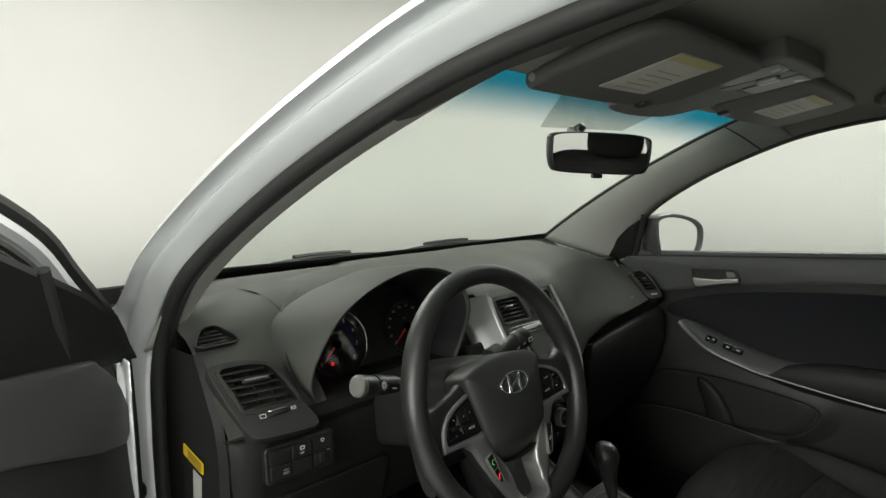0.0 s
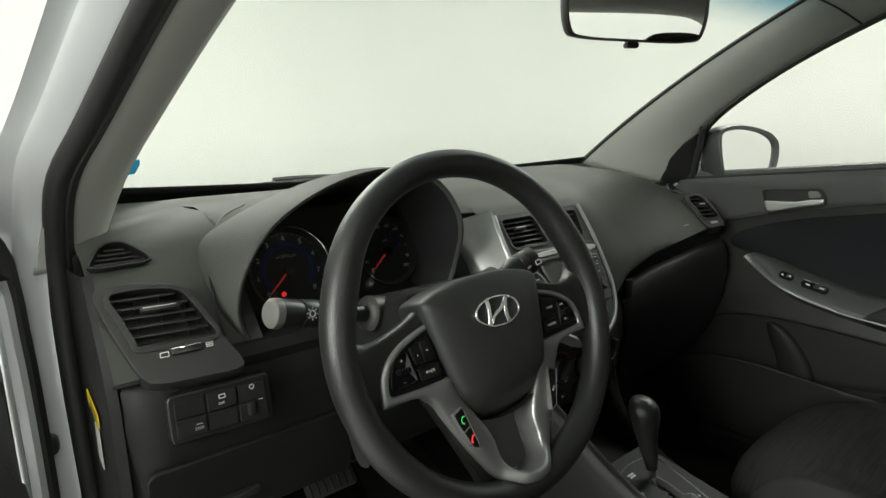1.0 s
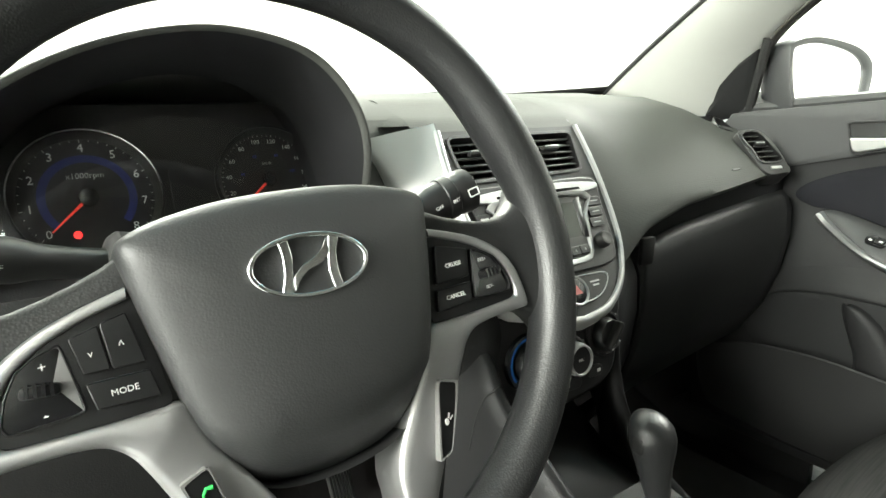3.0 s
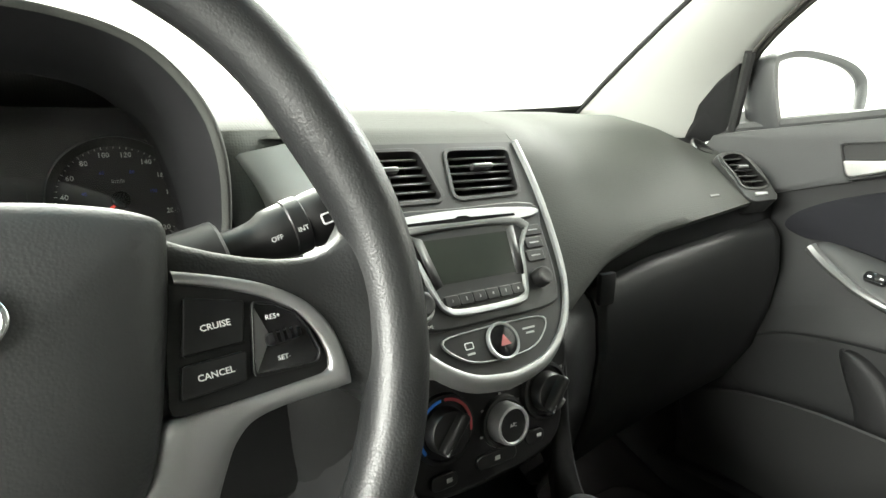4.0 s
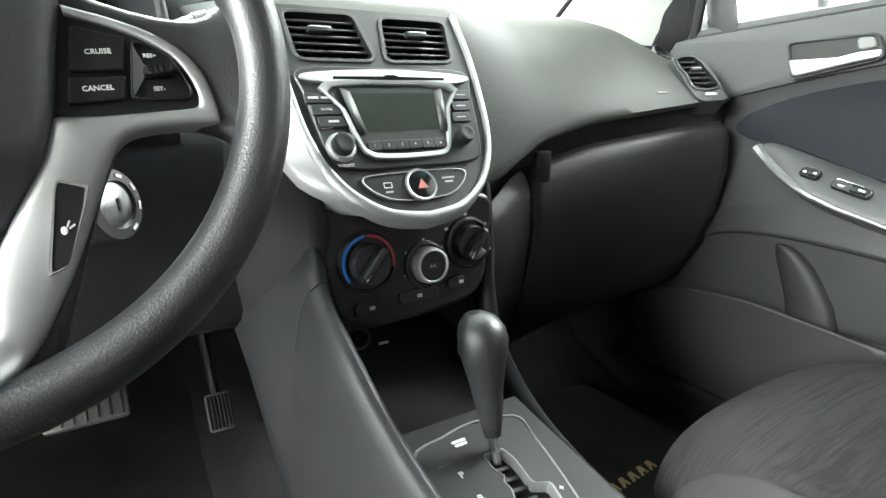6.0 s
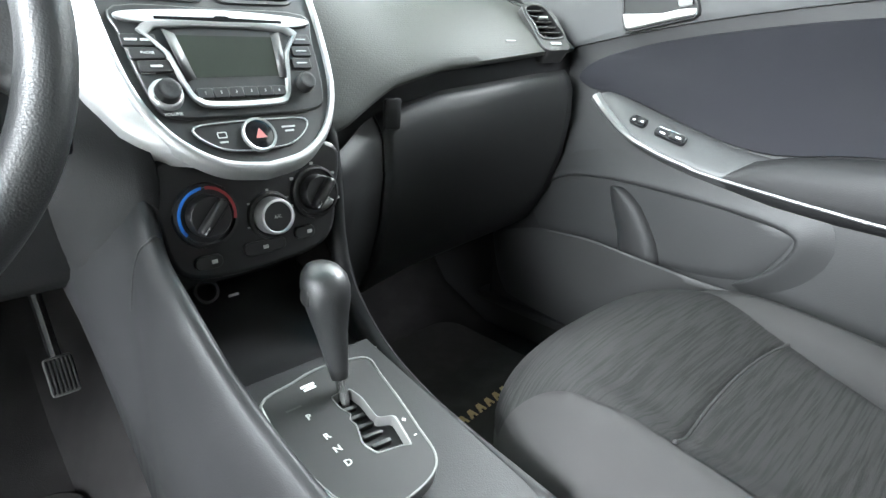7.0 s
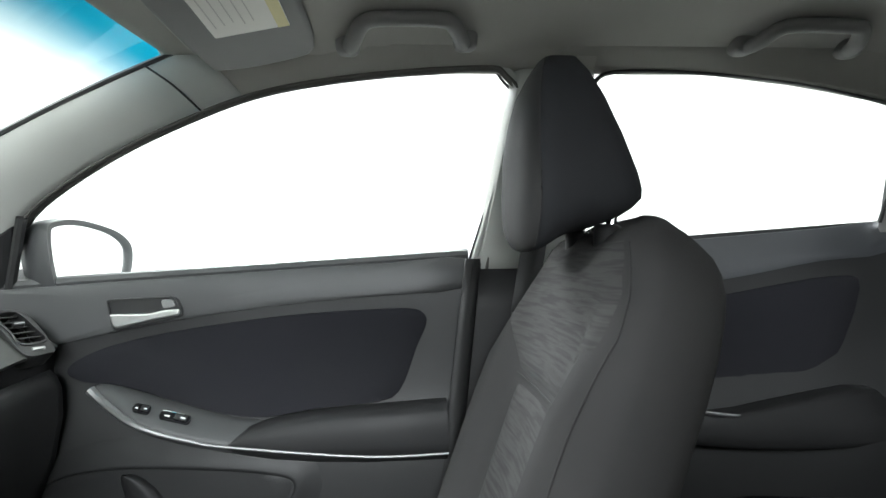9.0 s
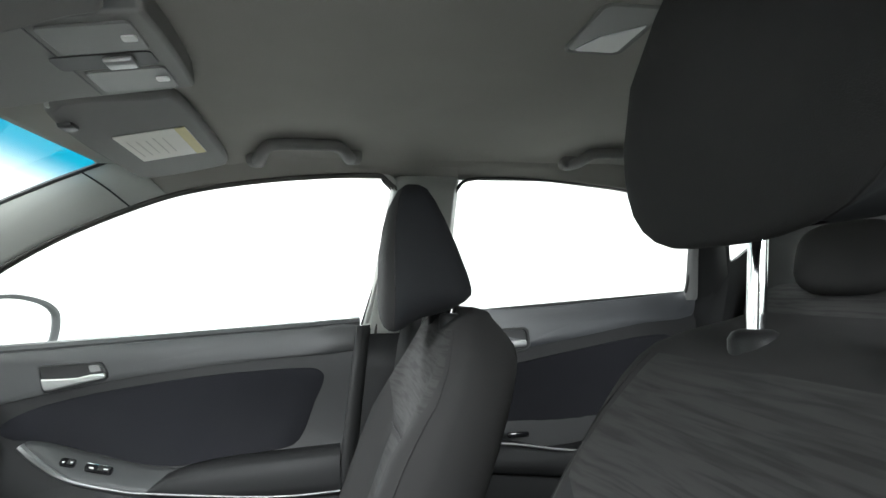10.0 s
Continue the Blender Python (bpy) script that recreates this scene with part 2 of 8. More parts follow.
def part(name, bm, material, parent=None, label="", xf=None, bevel=0.0, solid=0.0, sub=0, sharp=38, smooth=True, segs=2):
    """Links a bmesh as one mesh object under a thing or a part."""
    if xf is not None:
        bm.transform(xf)
    bmesh.ops.recalc_face_normals(bm, faces=bm.faces)
    me = bpy.data.meshes.new(name)
    bm.to_mesh(me)
    bm.free()
    me.materials.append(material)
    if smooth:
        me.shade_smooth()
        if not sub:
            me.set_sharp_from_angle(angle=radians(sharp))
    ob = new(name, me)
    if parent is not None:
        ob.parent = parent
        if parent.type == "EMPTY":
            ob.matrix_parent_inverse = Matrix.Translation(-parent.location)
    if solid:
        s = ob.modifiers.new("thickness", "SOLIDIFY")
        s.thickness, s.offset = solid, 0
    if bevel:
        b = ob.modifiers.new("edges", "BEVEL")
        b.width, b.segments, b.limit_method, b.angle_limit = bevel, segs, "ANGLE", radians(40)
        b.harden_normals = False
    if sub:
        s = ob.modifiers.new("round", "SUBSURF")
        s.levels = s.render_levels = sub
    if label:
        ob["label"] = label
    return ob


def axes(o, a, b):
    """A frame with origin o, x along a, y towards b, z = a x b."""
    a = Vector(a).normalized()
    b = Vector(b)
    b = (b - a * b.dot(a)).normalized()
    c = a.cross(b)
    m = Matrix.Identity(4)
    for i, col in enumerate((a, b, c, Vector(o))):
        for r in range(3):
            m[r][i] = col[r]
    return m


def grid(rows, closed=False, cap=False):
    bm = bmesh.new()
    vs = [[bm.verts.new(p) for p in r] for r in rows]
    n = len(rows[0])
    for i in range(len(rows) - 1):
        for j in range(n if closed else n - 1):
            k = (j + 1) % n
            q = (vs[i][j], vs[i][k], vs[i + 1][k], vs[i + 1][j])
            if len({v.co.to_tuple(6) for v in q}) > 2:
                bm.faces.new(q)
    if cap:
        bm.faces.new(vs[0])
        bm.faces.new(vs[-1])
    bmesh.ops.remove_doubles(bm, verts=bm.verts, dist=1e-5)
    return bm


def round_path(pts, n=6, closed=True):
    """Catmull-Rom through the points."""
    pts = [Vector(p) for p in pts]
    out = []
    m = len(pts)
    for i in range(m if closed else m - 1):
        if closed:
            p0, p1, p2, p3 = (pts[(i + k) % m] for k in (-1, 0, 1, 2))
        else:
            p0, p1, p2, p3 = pts[max(i - 1, 0)], pts[i], pts[i + 1], pts[min(i + 2, m - 1)]
        for k in range(n):
            t = k / n
            out.append(0.5 * ((2 * p1) + (p2 - p0) * t + (2 * p0 - 5 * p1 + 4 * p2 - p3) * t * t + (3 * p1 - p0 - 3 * p2 + p3) * t ** 3))
    if not closed:
        out.append(pts[-1])
    return out


def prism(outline, m, z0, z1):
    """An outline (a, b) in the frame m, from height z0 to z1 above its plane."""
    bm = bmesh.new()
    lo = [bm.verts.new(m @ Vector((p[0], p[1], z0))) for p in outline]
    hi = [bm.verts.new(m @ Vector((p[0], p[1], z1))) for p in outline]
    n = len(outline)
    for i in range(n):
        bm.faces.new((lo[i], lo[(i + 1) % n], hi[(i + 1) % n], hi[i]))
    bm.faces.new(hi)
    bm.faces.new(lo[::-1])
    return bm


def holed(outer, holes, m, z0, z1):
    """A plate with openings: outlines (a, b) in the frame m."""
    bm = bmesh.new()
    edges = []
    for loop in [outer] + holes:
        vs = [bm.verts.new(m @ Vector((p[0], p[1], z1))) for p in loop]
        edges += [bm.edges.new((vs[i - 1], vs[i])) for i in range(len(vs))]
    bmesh.ops.triangle_fill(bm, use_beauty=True, use_dissolve=False, edges=edges)
    ext = bmesh.ops.extrude_face_region(bm, geom=bm.faces[:])
    d = (m @ Vector((0, 0, z0))) - (m @ Vector((0, 0, z1)))
    bmesh.ops.translate(bm, vec=d, verts=[e for e in ext["geom"] if isinstance(e, bmesh.types.BMVert)])
    return bm


def ring_plate(outer, inner, m, z0, z1):
    """A flat frame between two outlines of equal count."""
    n = len(outer)
    rows = []
    for o, z in ((outer, z0), (outer, z1), (inner, z1), (inner, z0), (outer, z0)):
        rows.append([m @ Vector((p[0], p[1], z)) for p in o])
    return grid(rows, closed=True)


def rect(w, h, r=0.0, n=4, cx=0.0, cy=0.0):
    if r <= 0:
        return [(cx - w / 2, cy - h / 2), (cx + w / 2, cy - h / 2), (cx + w / 2, cy + h / 2), (cx - w / 2, cy + h / 2)]
    out = []
    for sx, sy, a0 in ((1, 1, 0), (-1, 1, 90), (-1, -1, 180), (1, -1, 270)):
        for k in range(n + 1):
            a = radians(a0 + 90 * k / n)
            out.append((cx + sx * (w / 2 - r) + r * math.cos(a), cy + sy * (h / 2 - r) + r * math.sin(a)))
    return out


def lathe(profile, m, segs=32, cap=True):
    rows = [[m @ Vector((r * math.cos(2 * math.pi * k / segs), r * math.sin(2 * math.pi * k / segs), z)) for k in range(segs)] for r, z in profile]
    return grid(rows, closed=True, cap=cap)


def tube(path, radius, segs=10, closed=False, flat=1.0, up=(0, 0, 1)):
    """A swept tube; radius is a number or one per point."""
    pts = [Vector(p) for p in path]
    n = len(pts)
    rows = []
    for i, p in enumerate(pts):
        if closed:
            t = pts[(i + 1) % n] - pts[i - 1]
        else:
            t = pts[min(i + 1, n - 1)] - pts[max(i - 1, 0)]
        t.normalize()
        s = t.cross(Vector(up))
        if s.length < 1e-4:
            s = t.cross(Vector((1, 0, 0)))
        s.normalize()
        w = s.cross(t)
        r = radius[i] if isinstance(radius, (list, tuple)) else radius
        rows.append([p + s * r * math.cos(2 * math.pi * k / segs) + w * r * flat * math.sin(2 * math.pi * k / segs) for k in range(segs)])
    if closed:
        rows.append(rows[0])
        return grid(rows, closed=True)
    return grid(rows, closed=True, cap=True)


def block(w, d, h, m=None, r=0.0, segs=2):
    bm = bmesh.new()
    bmesh.ops.create_cube(bm, size=1)
    bmesh.ops.scale(bm, vec=(w, d, h), verts=bm.verts)
    if r:
        bmesh.ops.bevel(bm, geom=bm.edges[:], offset=r, segments=segs, profile=0.5, affect="EDGES")
    if m is not None:
        bm.transform(m)
    return bm


def cushion(w, d, h, m, power=3.5, nu=20, nv=12):
    """A padded block: a superellipsoid w x d x h."""
    def sp(c, e):
        return math.copysign(abs(c) ** e, c)
    e = 2 / power
    rows = []
    for i in range(nv + 1):
        a = -math.pi / 2 + math.pi * i / nv
        rows.append([m @ Vector((w / 2 * sp(math.cos(a), e) * sp(math.cos(b), e), d / 2 * sp(math.cos(a), e) * sp(math.sin(b), e), h / 2 * sp(math.sin(a), e)))
                     for b in [2 * math.pi * k / nu for k in range(nu)]])
    return grid(rows, closed=True)


def letters(text, size, m, material, parent, name="lettering", align="CENTER", bold=0.0):
    cu = bpy.data.curves.new(name, "FONT")
    cu.body, cu.size, cu.align_x, cu.align_y, cu.extrude, cu.offset = text, size, align, "CENTER", 0.00015, bold
    cu.resolution_u = 2
    tmp = bpy.data.objects.new(name, cu)
    scene.collection.objects.link(tmp)
    bpy.context.view_layer.update()
    me = bpy.data.meshes.new_from_object(tmp)
    bpy.data.objects.remove(tmp)
    bm = bmesh.new()
    bm.from_mesh(me)
    bpy.data.meshes.remove(me)
    return part(name, bm, material, parent, xf=m, smooth=False)


def lerp(a, b, t):
    return a + (b - a) * t


def smooth01(t):
    t = min(max(t, 0.0), 1.0)
    return t * t * (3 - 2 * t)


def curve_at(table, x):
    """Piecewise-linear table ((x, y), ...)."""
    if x <= table[0][0]:
        return table[0][1]
    for (x0, y0), (x1, y1) in zip(table, table[1:]):
        if x <= x1:
            return lerp(y0, y1, (x - x0) / (x1 - x0))
    return table[-1][1]


def span(a, b, n):
    return [a + (b - a) * i / (n - 1) for i in range(n)]

# the studio ----------------------------------------------------------------
def studio():
    g = block(16, 16, 0.1, Matrix.Translation((0, 0, -0.05)))
    tagged(part("ground", g, M_GROUND), "light grey smooth painted studio floor", "floor", kind="structure")
    ring = [V(p[0], p[1], 0) for p in rect(14, 14, 4.5, 14)]
    rows = [[p + V(0, 0, z) for p in ring] for z in (0.0, 1.5, 3.0, 4.42)]
    tagged(part("wall_round", grid(rows, closed=True), M_WALL, solid=0.1), "plain white painted photo studio wall with rounded corners", "wall", kind="structure")
    tagged(part("studio_ceiling", block(16, 16, 0.1, Matrix.Translation((0, 0, 4.45))), M_WALL), "plain white painted studio ceiling", "ceiling", kind="structure")


studio()

# the car's shell -----------------------------------------------------------
# side of the cabin: x of the side surface at height z
def side_x(z):
    return 0.70 - 0.38 * max(0.0, z - 1.0)


def ws_base(x):
    return V(x, 0.60 - 0.295 * x * x, 1.028 + 0.05 * x * x)


def ws_top(x):
    return V(x, -0.085 - 0.235 * x * x, 1.392 - 0.077 * x * x)


WS_X0, WS_X1 = 0.614, 0.535     # half widths at base and top


def ws_point(s, t):
    """Windshield point: s from -1 to 1 across, t from 0 at the base to 1 at the header."""
    p, q = ws_base(s * WS_X0), ws_top(s * WS_X1)
    r = p.lerp(q, t)
    return r + V(0, 0.02, 0.03) * (4 * t * (1 - t)) * 0.6


windshield = tagged(part("windshield", grid([[ws_point(s, t) for s in span(-1.02, 1.02, 25)] for t in span(-0.03, 1.03, 15)]), M_WS),
                    "laminated green windshield with a blue shade band", "windshield", kind="structure")
windshield.visible_shadow = False

# line of the door opening, front right, from the hinge pillar over the roof to the rear post
OPEN_R = [V(0.72, 0.275, 0.96), V(0.695, 0.20, 1.06), V(0.659, 0.125, 1.135), V(0.625, -0.021, 1.219), V(0.599, -0.18, 1.285), V(0.584, -0.305, 1.322),
          V(0.575, -0.474, 1.346), V(0.57, -0.66, 1.357)]


def mirror(p):
    return V(-p.x, p.y, p.z)


def front_pillar(side, parent):
    """Inner trim between the windshield's edge and the door opening."""
    edge = round_path(OPEN_R, 5, closed=False)
    n = 26
    rows = []
    for i in range(n):
        t = i / (n - 1)
        inner = ws_point(1.0, lerp(-0.03, 1.03, t))
        # matching point of the opening's line: the one with the same share of the way up
        k = t * 0.66 * (len(edge) - 1)
        a = edge[int(k)].lerp(edge[min(int(k) + 1, len(edge) - 1)], k - int(k))
        bulge = (V(-0.9, -0.35, 0.1)).normalized() if side > 0 else V(-0.95, -0.2, -0.24).normalized()
        deep = 0.022 if side > 0 else lerp(0.048, 0.058, t)
        row = []
        for j in range(9):
            u = j / 8
            p = inner.lerp(a, u) + bulge * deep * math.sin(math.pi * (u if side > 0 else u ** 1.5)) ** 0.8
            row.append(p)
        rows.append(row)
    if side < 0:
        rows = [[mirror(p) for p in r] for r in rows]
    part("pillar_trim", grid(rows), M_PILLAR, parent, "light grey grained plastic pillar trim", solid=0.004)
    seam = [ws_point(1.0, 0.93) + V(-0.006, -0.008, -0.004), ws_point(1.0, 0.93).lerp(OPEN_R[4], 0.5) + V(-0.024, -0.012, 0.0), OPEN_R[4] + V(-0.006, -0.006, 0.0)]
    part("pillar_seam", tube([mirror(p) if side < 0 else p for p in round_path(seam, 6, False)], 0.0018, 6), M_RUBBER, parent)
    # dark edge band of the glass
    band = [ws_point(1.0, t) + V(-0.003, -0.006, -0.002) for t in span(-0.02, 1.0, 16)]
    if side < 0:
        band = [mirror(p) for p in band]
    part("glass_edge_band", tube(band, 0.005, 6), M_RUBBER, parent)


body = thing("car_body", (0, 0, 0.3), "silver painted hatchback body shell with grey cabin trim", "car body", kind="structure")
front_pillar(1, body)
front_pillar(-1, body)

# headliner
def liner_z(x, y):
    ax = abs(x)
    side = curve_at(((0, 1.418), (0.2, 1.416), (0.35, 1.412), (0.46, 1.404), (0.52, 1.392), (0.555, 1.372), (0.58, 1.352)), ax)
    front = ws_top(x).z - 0.004
    # low over the visors, rising behind them
    f = 0.25 * smooth01((-0.08 - y) / 0.30) + 0.75 * smooth01((-0.37 - y) / 0.13)
    rear = smooth01((-1.2 - y) / 0.9) * 0.10
    return lerp(min(front, side), side, f) - rear


def headliner():
    rows = []
    for i in range(40):
        t = i / 39
        row = []
        for x in span(-0.578, 0.578, 33):
            y0 = ws_top(x).y + 0.004
            y = lerp(y0, -2.05, t ** 1.3)
            row.append(V(x, y, liner_z(x, y)))
        rows.append(row)
    return grid(rows)


tagged(part("ceiling", headliner(), M_LINER, solid=0.006), "grey felt headliner over the cabin", "headliner", kind="structure")

# roof skin over it
rows = []
for i in range(18):
    t = i / 17
    rows.append([V(x, lerp(ws_top(min(abs(x), 0.535)).y + 0.02, -2.1, t), liner_z(x * 0.8, lerp(-0.1, -2.05, t)) + 0.04 - 0.05 * (abs(x) / 0.62) ** 4) for x in span(-0.59, 0.59, 17)])
part("roof_panel", grid(rows), M_PAINT, body, "silver painted roof", solid=0.006)

# door openings: seal and painted frame
OPENING = OPEN_R + [V(0.572, -0.705, 1.345), V(0.60, -0.735, 1.28), V(0.692, -0.685, 1.03), V(0.725, -0.66, 0.75), V(0.735, -0.62, 0.45), V(0.74, -0.5, 0.345),
                    V(0.74, -0.1, 0.33), V(0.736, 0.2, 0.345), V(0.726, 0.285, 0.45), V(0.722, 0.302, 0.62), V(0.724, 0.297, 0.82)]


def opening_frame(side, parent):
    path = round_path(OPENING, 5)
    if side < 0:
        # the hinge pillar is broad beside the open door
        path = [p - V(0.026 * smooth01((1.10 - p.z) / 0.16) * smooth01((p.y - 0.1) / 0.12), 0, 0) for p in path]
    n = len(path)
    c = sum(path, Vector()) / n
    rows = [[] for _ in range(9)]
    for i, p in enumerate(path):
        t = path[(i + 1) % n] - path[i - 1]
        nrm = V(0, t.z, -t.y)
        nrm.normalize()
        if nrm.dot(V(0, p.y - c.y, p.z - c.z)) < 0:
            nrm = -nrm
        # the frame is deeper at the hinge pillar than over the roof
        wide = lerp(0.95, 0.64, smooth01((p.z - 0.85) / 0.2))
        prof = ((0.002, -0.004), (0.012, 0.012), (0.026, 0.030), (0.033, 0.033), (0.039, 0.028), (0.045, 0.034), (0.074 * wide, 0.050), (0.090 * wide, 0.044), (0.115 * wide, -0.015))
        for r, (o, dx) in zip(rows, prof):
            r.append(p + nrm * o + V(dx * (1 + 0.5 * smooth01((1.05 - p.z) / 0.16)) if side < 0 else dx, 0, 0))
    seal = [p + V(0.0, 0, 0) for p in path]
    sgn = Matrix.Diagonal((side, 1, 1, 1))
    part("painted_frame", grid(rows, closed=True), M_PAINT, parent, "silver painted door frame", xf=sgn, solid=0.002)
    part("door_seal", tube(seal, 0.012 if side < 0 else 0.0045, 10, closed=True, up=(1, 0, 0)), M_RUBBER if side < 0 else M_SHADEFELT_SEAL, parent, "rubber door seal", xf=sgn)
    # inner trim step between seal and pillar trim
    inner = [p + V(-0.012, 0, 0) for p in path]
    part("seal_lip", tube(inner, 0.008 if side < 0 else 0.003, 6, closed=True, up=(1, 0, 0)), M_BLACK if side < 0 else M_SHADEFELT_SEAL, parent, xf=sgn)


opening_frame(-1, body)
opening_frame(1, body)


# centre and rear posts, side walls behind the doors
def rear_side(side, parent):
    sgn = Matrix.Diagonal((side, 1, 1, 1))
    # centre post: pale upper cover and dark lower cover
    rows = []
    for z in span(1.0, 1.354, 8):
        t = (z - 1.0) / 0.368
        y0, y1 = lerp(-0.655, -0.722, t), lerp(-0.843, -0.866, t)
        x = side_x(z) - 0.004
        rows.append([V(x + 0.02, y0, z), V(x - 0.004, y0 - 0.012, z), V(x - 0.012, (y0 + y1) / 2, z), V(x - 0.004, y1 + 0.012, z), V(x + 0.02, y1, z)])
    part("post_cover", grid(rows), M_PILLAR, parent, "light grey plastic centre post cover", xf=sgn.copy(), solid=0.004)
    rows = []
    for z in span(0.3, 1.01, 10):
        t = (z - 0.3) / 0.7
        y0, y1 = lerp(-0.575, -0.655, t), lerp(-0.86, -0.80, t)
        x = 0.688
        rows.append([V(x + 0.03, y0, z), V(x - 0.006, y0 - 0.015, z), V(x - 0.014, (y0 + y1) / 2, z), V(x - 0.006, y1 + 0.015, z), V(x + 0.03, y1, z)])
    # strip added to close a light gap between door and post
    part("post_gap_filler", grid([[V(0.664, lerp(-0.548, -0.640, t), lerp(0.33, 1.03, t)), V(0.672, lerp(-0.575, -0.655, t), lerp(0.33, 1.03, t)), V(0.684, lerp(-0.592, -0.672, t), lerp(0.33, 1.03, t))] for t in span(0, 1, 8)]), M_RUBBER, parent, "black filler strip closing a light gap at the post", xf=sgn.copy(), solid=0.003)
    part("post_lower_cover", grid(rows), M_LOWER, parent, "black plastic lower post cover", xf=sgn.copy(), solid=0.004)
    # rear quarter with its small window
    def quarter(y, z):
        return V(side_x(z) + 0.01 - 0.06 * smooth01((-1.55 - y) / 0.5), y, z)
    outer = [(-1.49, 0.55), (-1.49, 0.9), (-1.5, 1.12), (-1.475, 1.22), (-1.44, 1.33), (-1.6, 1.345), (-1.8, 1.325), (-2.0, 1.28), (-2.0, 1.1), (-2.0, 0.9), (-2.0, 0.55), (-1.75, 0.55)]
    inner = [(-1.584, 1.164), (-1.576, 1.176), (-1.568, 1.205), (-1.562, 1.245), (-1.566, 1.272), (-1.580, 1.284), (-1.612, 1.277), (-1.650, 1.258), (-1.663, 1.244), (-1.655, 1.226), (-1.625, 1.194), (-1.600, 1.172)]
    o3 = [quarter(*p) for p in outer]
    i3 = [quarter(*p) for p in inner]
    i4 = [p + V(0.012, 0, 0) for p in i3]
    part("quarter_trim", grid([o3, i3, i4], closed=True), M_LOWER, parent, "black rear quarter trim", xf=sgn.copy(), solid=0.004, sharp=25)
    bm = bmesh.new()
    bm.faces.new([bm.verts.new(p + V(0.010, 0, 0)) for p in i3])
    part("quarter_glass", bm, M_SIDE, parent, xf=sgn.copy())


rear_side(1, body)
rear_side(-1, body)

# floor pan, bulkhead and tail
rows = []
for y in (0.62, 0.55, 0.45, 0.3, 0.0, -0.5, -0.9, -1.0, -1.3, -2.05):
    z = curve_at(((-2.05, 0.45), (-1.35, 0.42), (-1.3, 0.26), (0.3, 0.24), (0.45, 0.3), (0.55, 0.42), (0.62, 0.6)), y)
    rows.append([V(x, y, z + (0.16 * smooth01((0.16 - abs(x)) / 0.07))) for x in span(-0.73, 0.73, 30)])
tagged(part("floor", grid(rows), M_CARPET, solid=0.01), "black carpeted car floor with a centre tunnel", "carpet", kind="structure")
part("bulkhead", block(1.44, 0.03, 0.62, Matrix.Translation((0, 0.66, 0.70))), M_CARPET, body, "black felt bulkhead")
for s in (-1, 1):
    part("kick_panel", block(0.02, 0.30 if s < 0 else 0.66, 0.66, Matrix.Translation((s * 0.712, 0.51 if s < 0 else 0.35, 0.56)), 0.004), M_LOWER, body, "black kick panel")
part("sill_plate", block(0.09, 1.0, 0.02, Matrix.Translation((-0.70, -0.2, 0.335)), 0.006), M_LOWER, body, "black plastic sill plate")
part("sill_plate", block(0.09, 1.0, 0.02, Matrix.Translation((0.70, -0.2, 0.335)), 0.006), M_LOWER, body, "black plastic sill plate")
rows = [[V(x, -2.02, z) for x in span(-0.66, 0.66, 9)] for z in (0.45, 0.8, 1.02)]
part("tailgate_trim", grid(rows), M_LOWER, body, "black tailgate trim", solid=0.01)
rows = [[V(x * lerp(0.62, 0.52, t), lerp(-2.02, -1.92, t), lerp(1.02, 1.33, t)) for x in span(-1, 1, 9)] for t in span(0, 1, 4)]
part("tailgate_glass", grid(rows), M_SIDE, body)
part("glass_base_band", grid([[ws_point(s, t) + V(0, -0.004, -0.004) for s in span(-1.01, 1.01, 31)] for t in (-0.03, 0.0, 0.022)]), M_RUBBER, body, "black band at the base of the glass", solid=0.002)
part("cowl_panel", grid([[ws_base(x) + V(0, 0.02 + 0.12 * t, -0.012 - 0.03 * t) for x in span(-0.66, 0.66, 21)] for t in (0, 0.3, 1)]), M_RUBBER, body, "black cowl panel", solid=0.004)

# dashboard -----------------------------------------------------------------
PAD_P = ((0.84, 0.078), (0.87, 0.090), (0.891, 0.107), (0.915, 0.130), (0.943, 0.155), (0.97, 0.185), (1.0, 0.222), (1.02, 0.285), (1.03, 0.40))
PAD_S = ((0.76, 0.040), (0.79, 0.046), (0.82, 0.054), (0.86, 0.068), (0.90, 0.085), (0.94, 0.102), (0.971, 0.116), (0.99, 0.137), (1.015, 0.21), (1.03, 0.34))
LIP = ((0.115, 0.790), (0.14, 0.797), (0.185, 0.817), (0.23, 0.836), (0.335, 0.857), (0.455, 0.867), (0.56, 0.876), (0.70, 0.885))


# plan line of the step between crowned pad and deck
LEDGE = ((-0.68, 0.15), (-0.614, 0.225), (-0.54, 0.30), (-0.475, 0.352), (-0.38, 0.40), (-0.287, 0.43), (-0.15, 0.45))


def pad_front(x, z):
    w = smooth01((abs(x) - 0.115) / 0.16)
    return lerp(curve_at(PAD_S, z), curve_at(PAD_P, z), w)


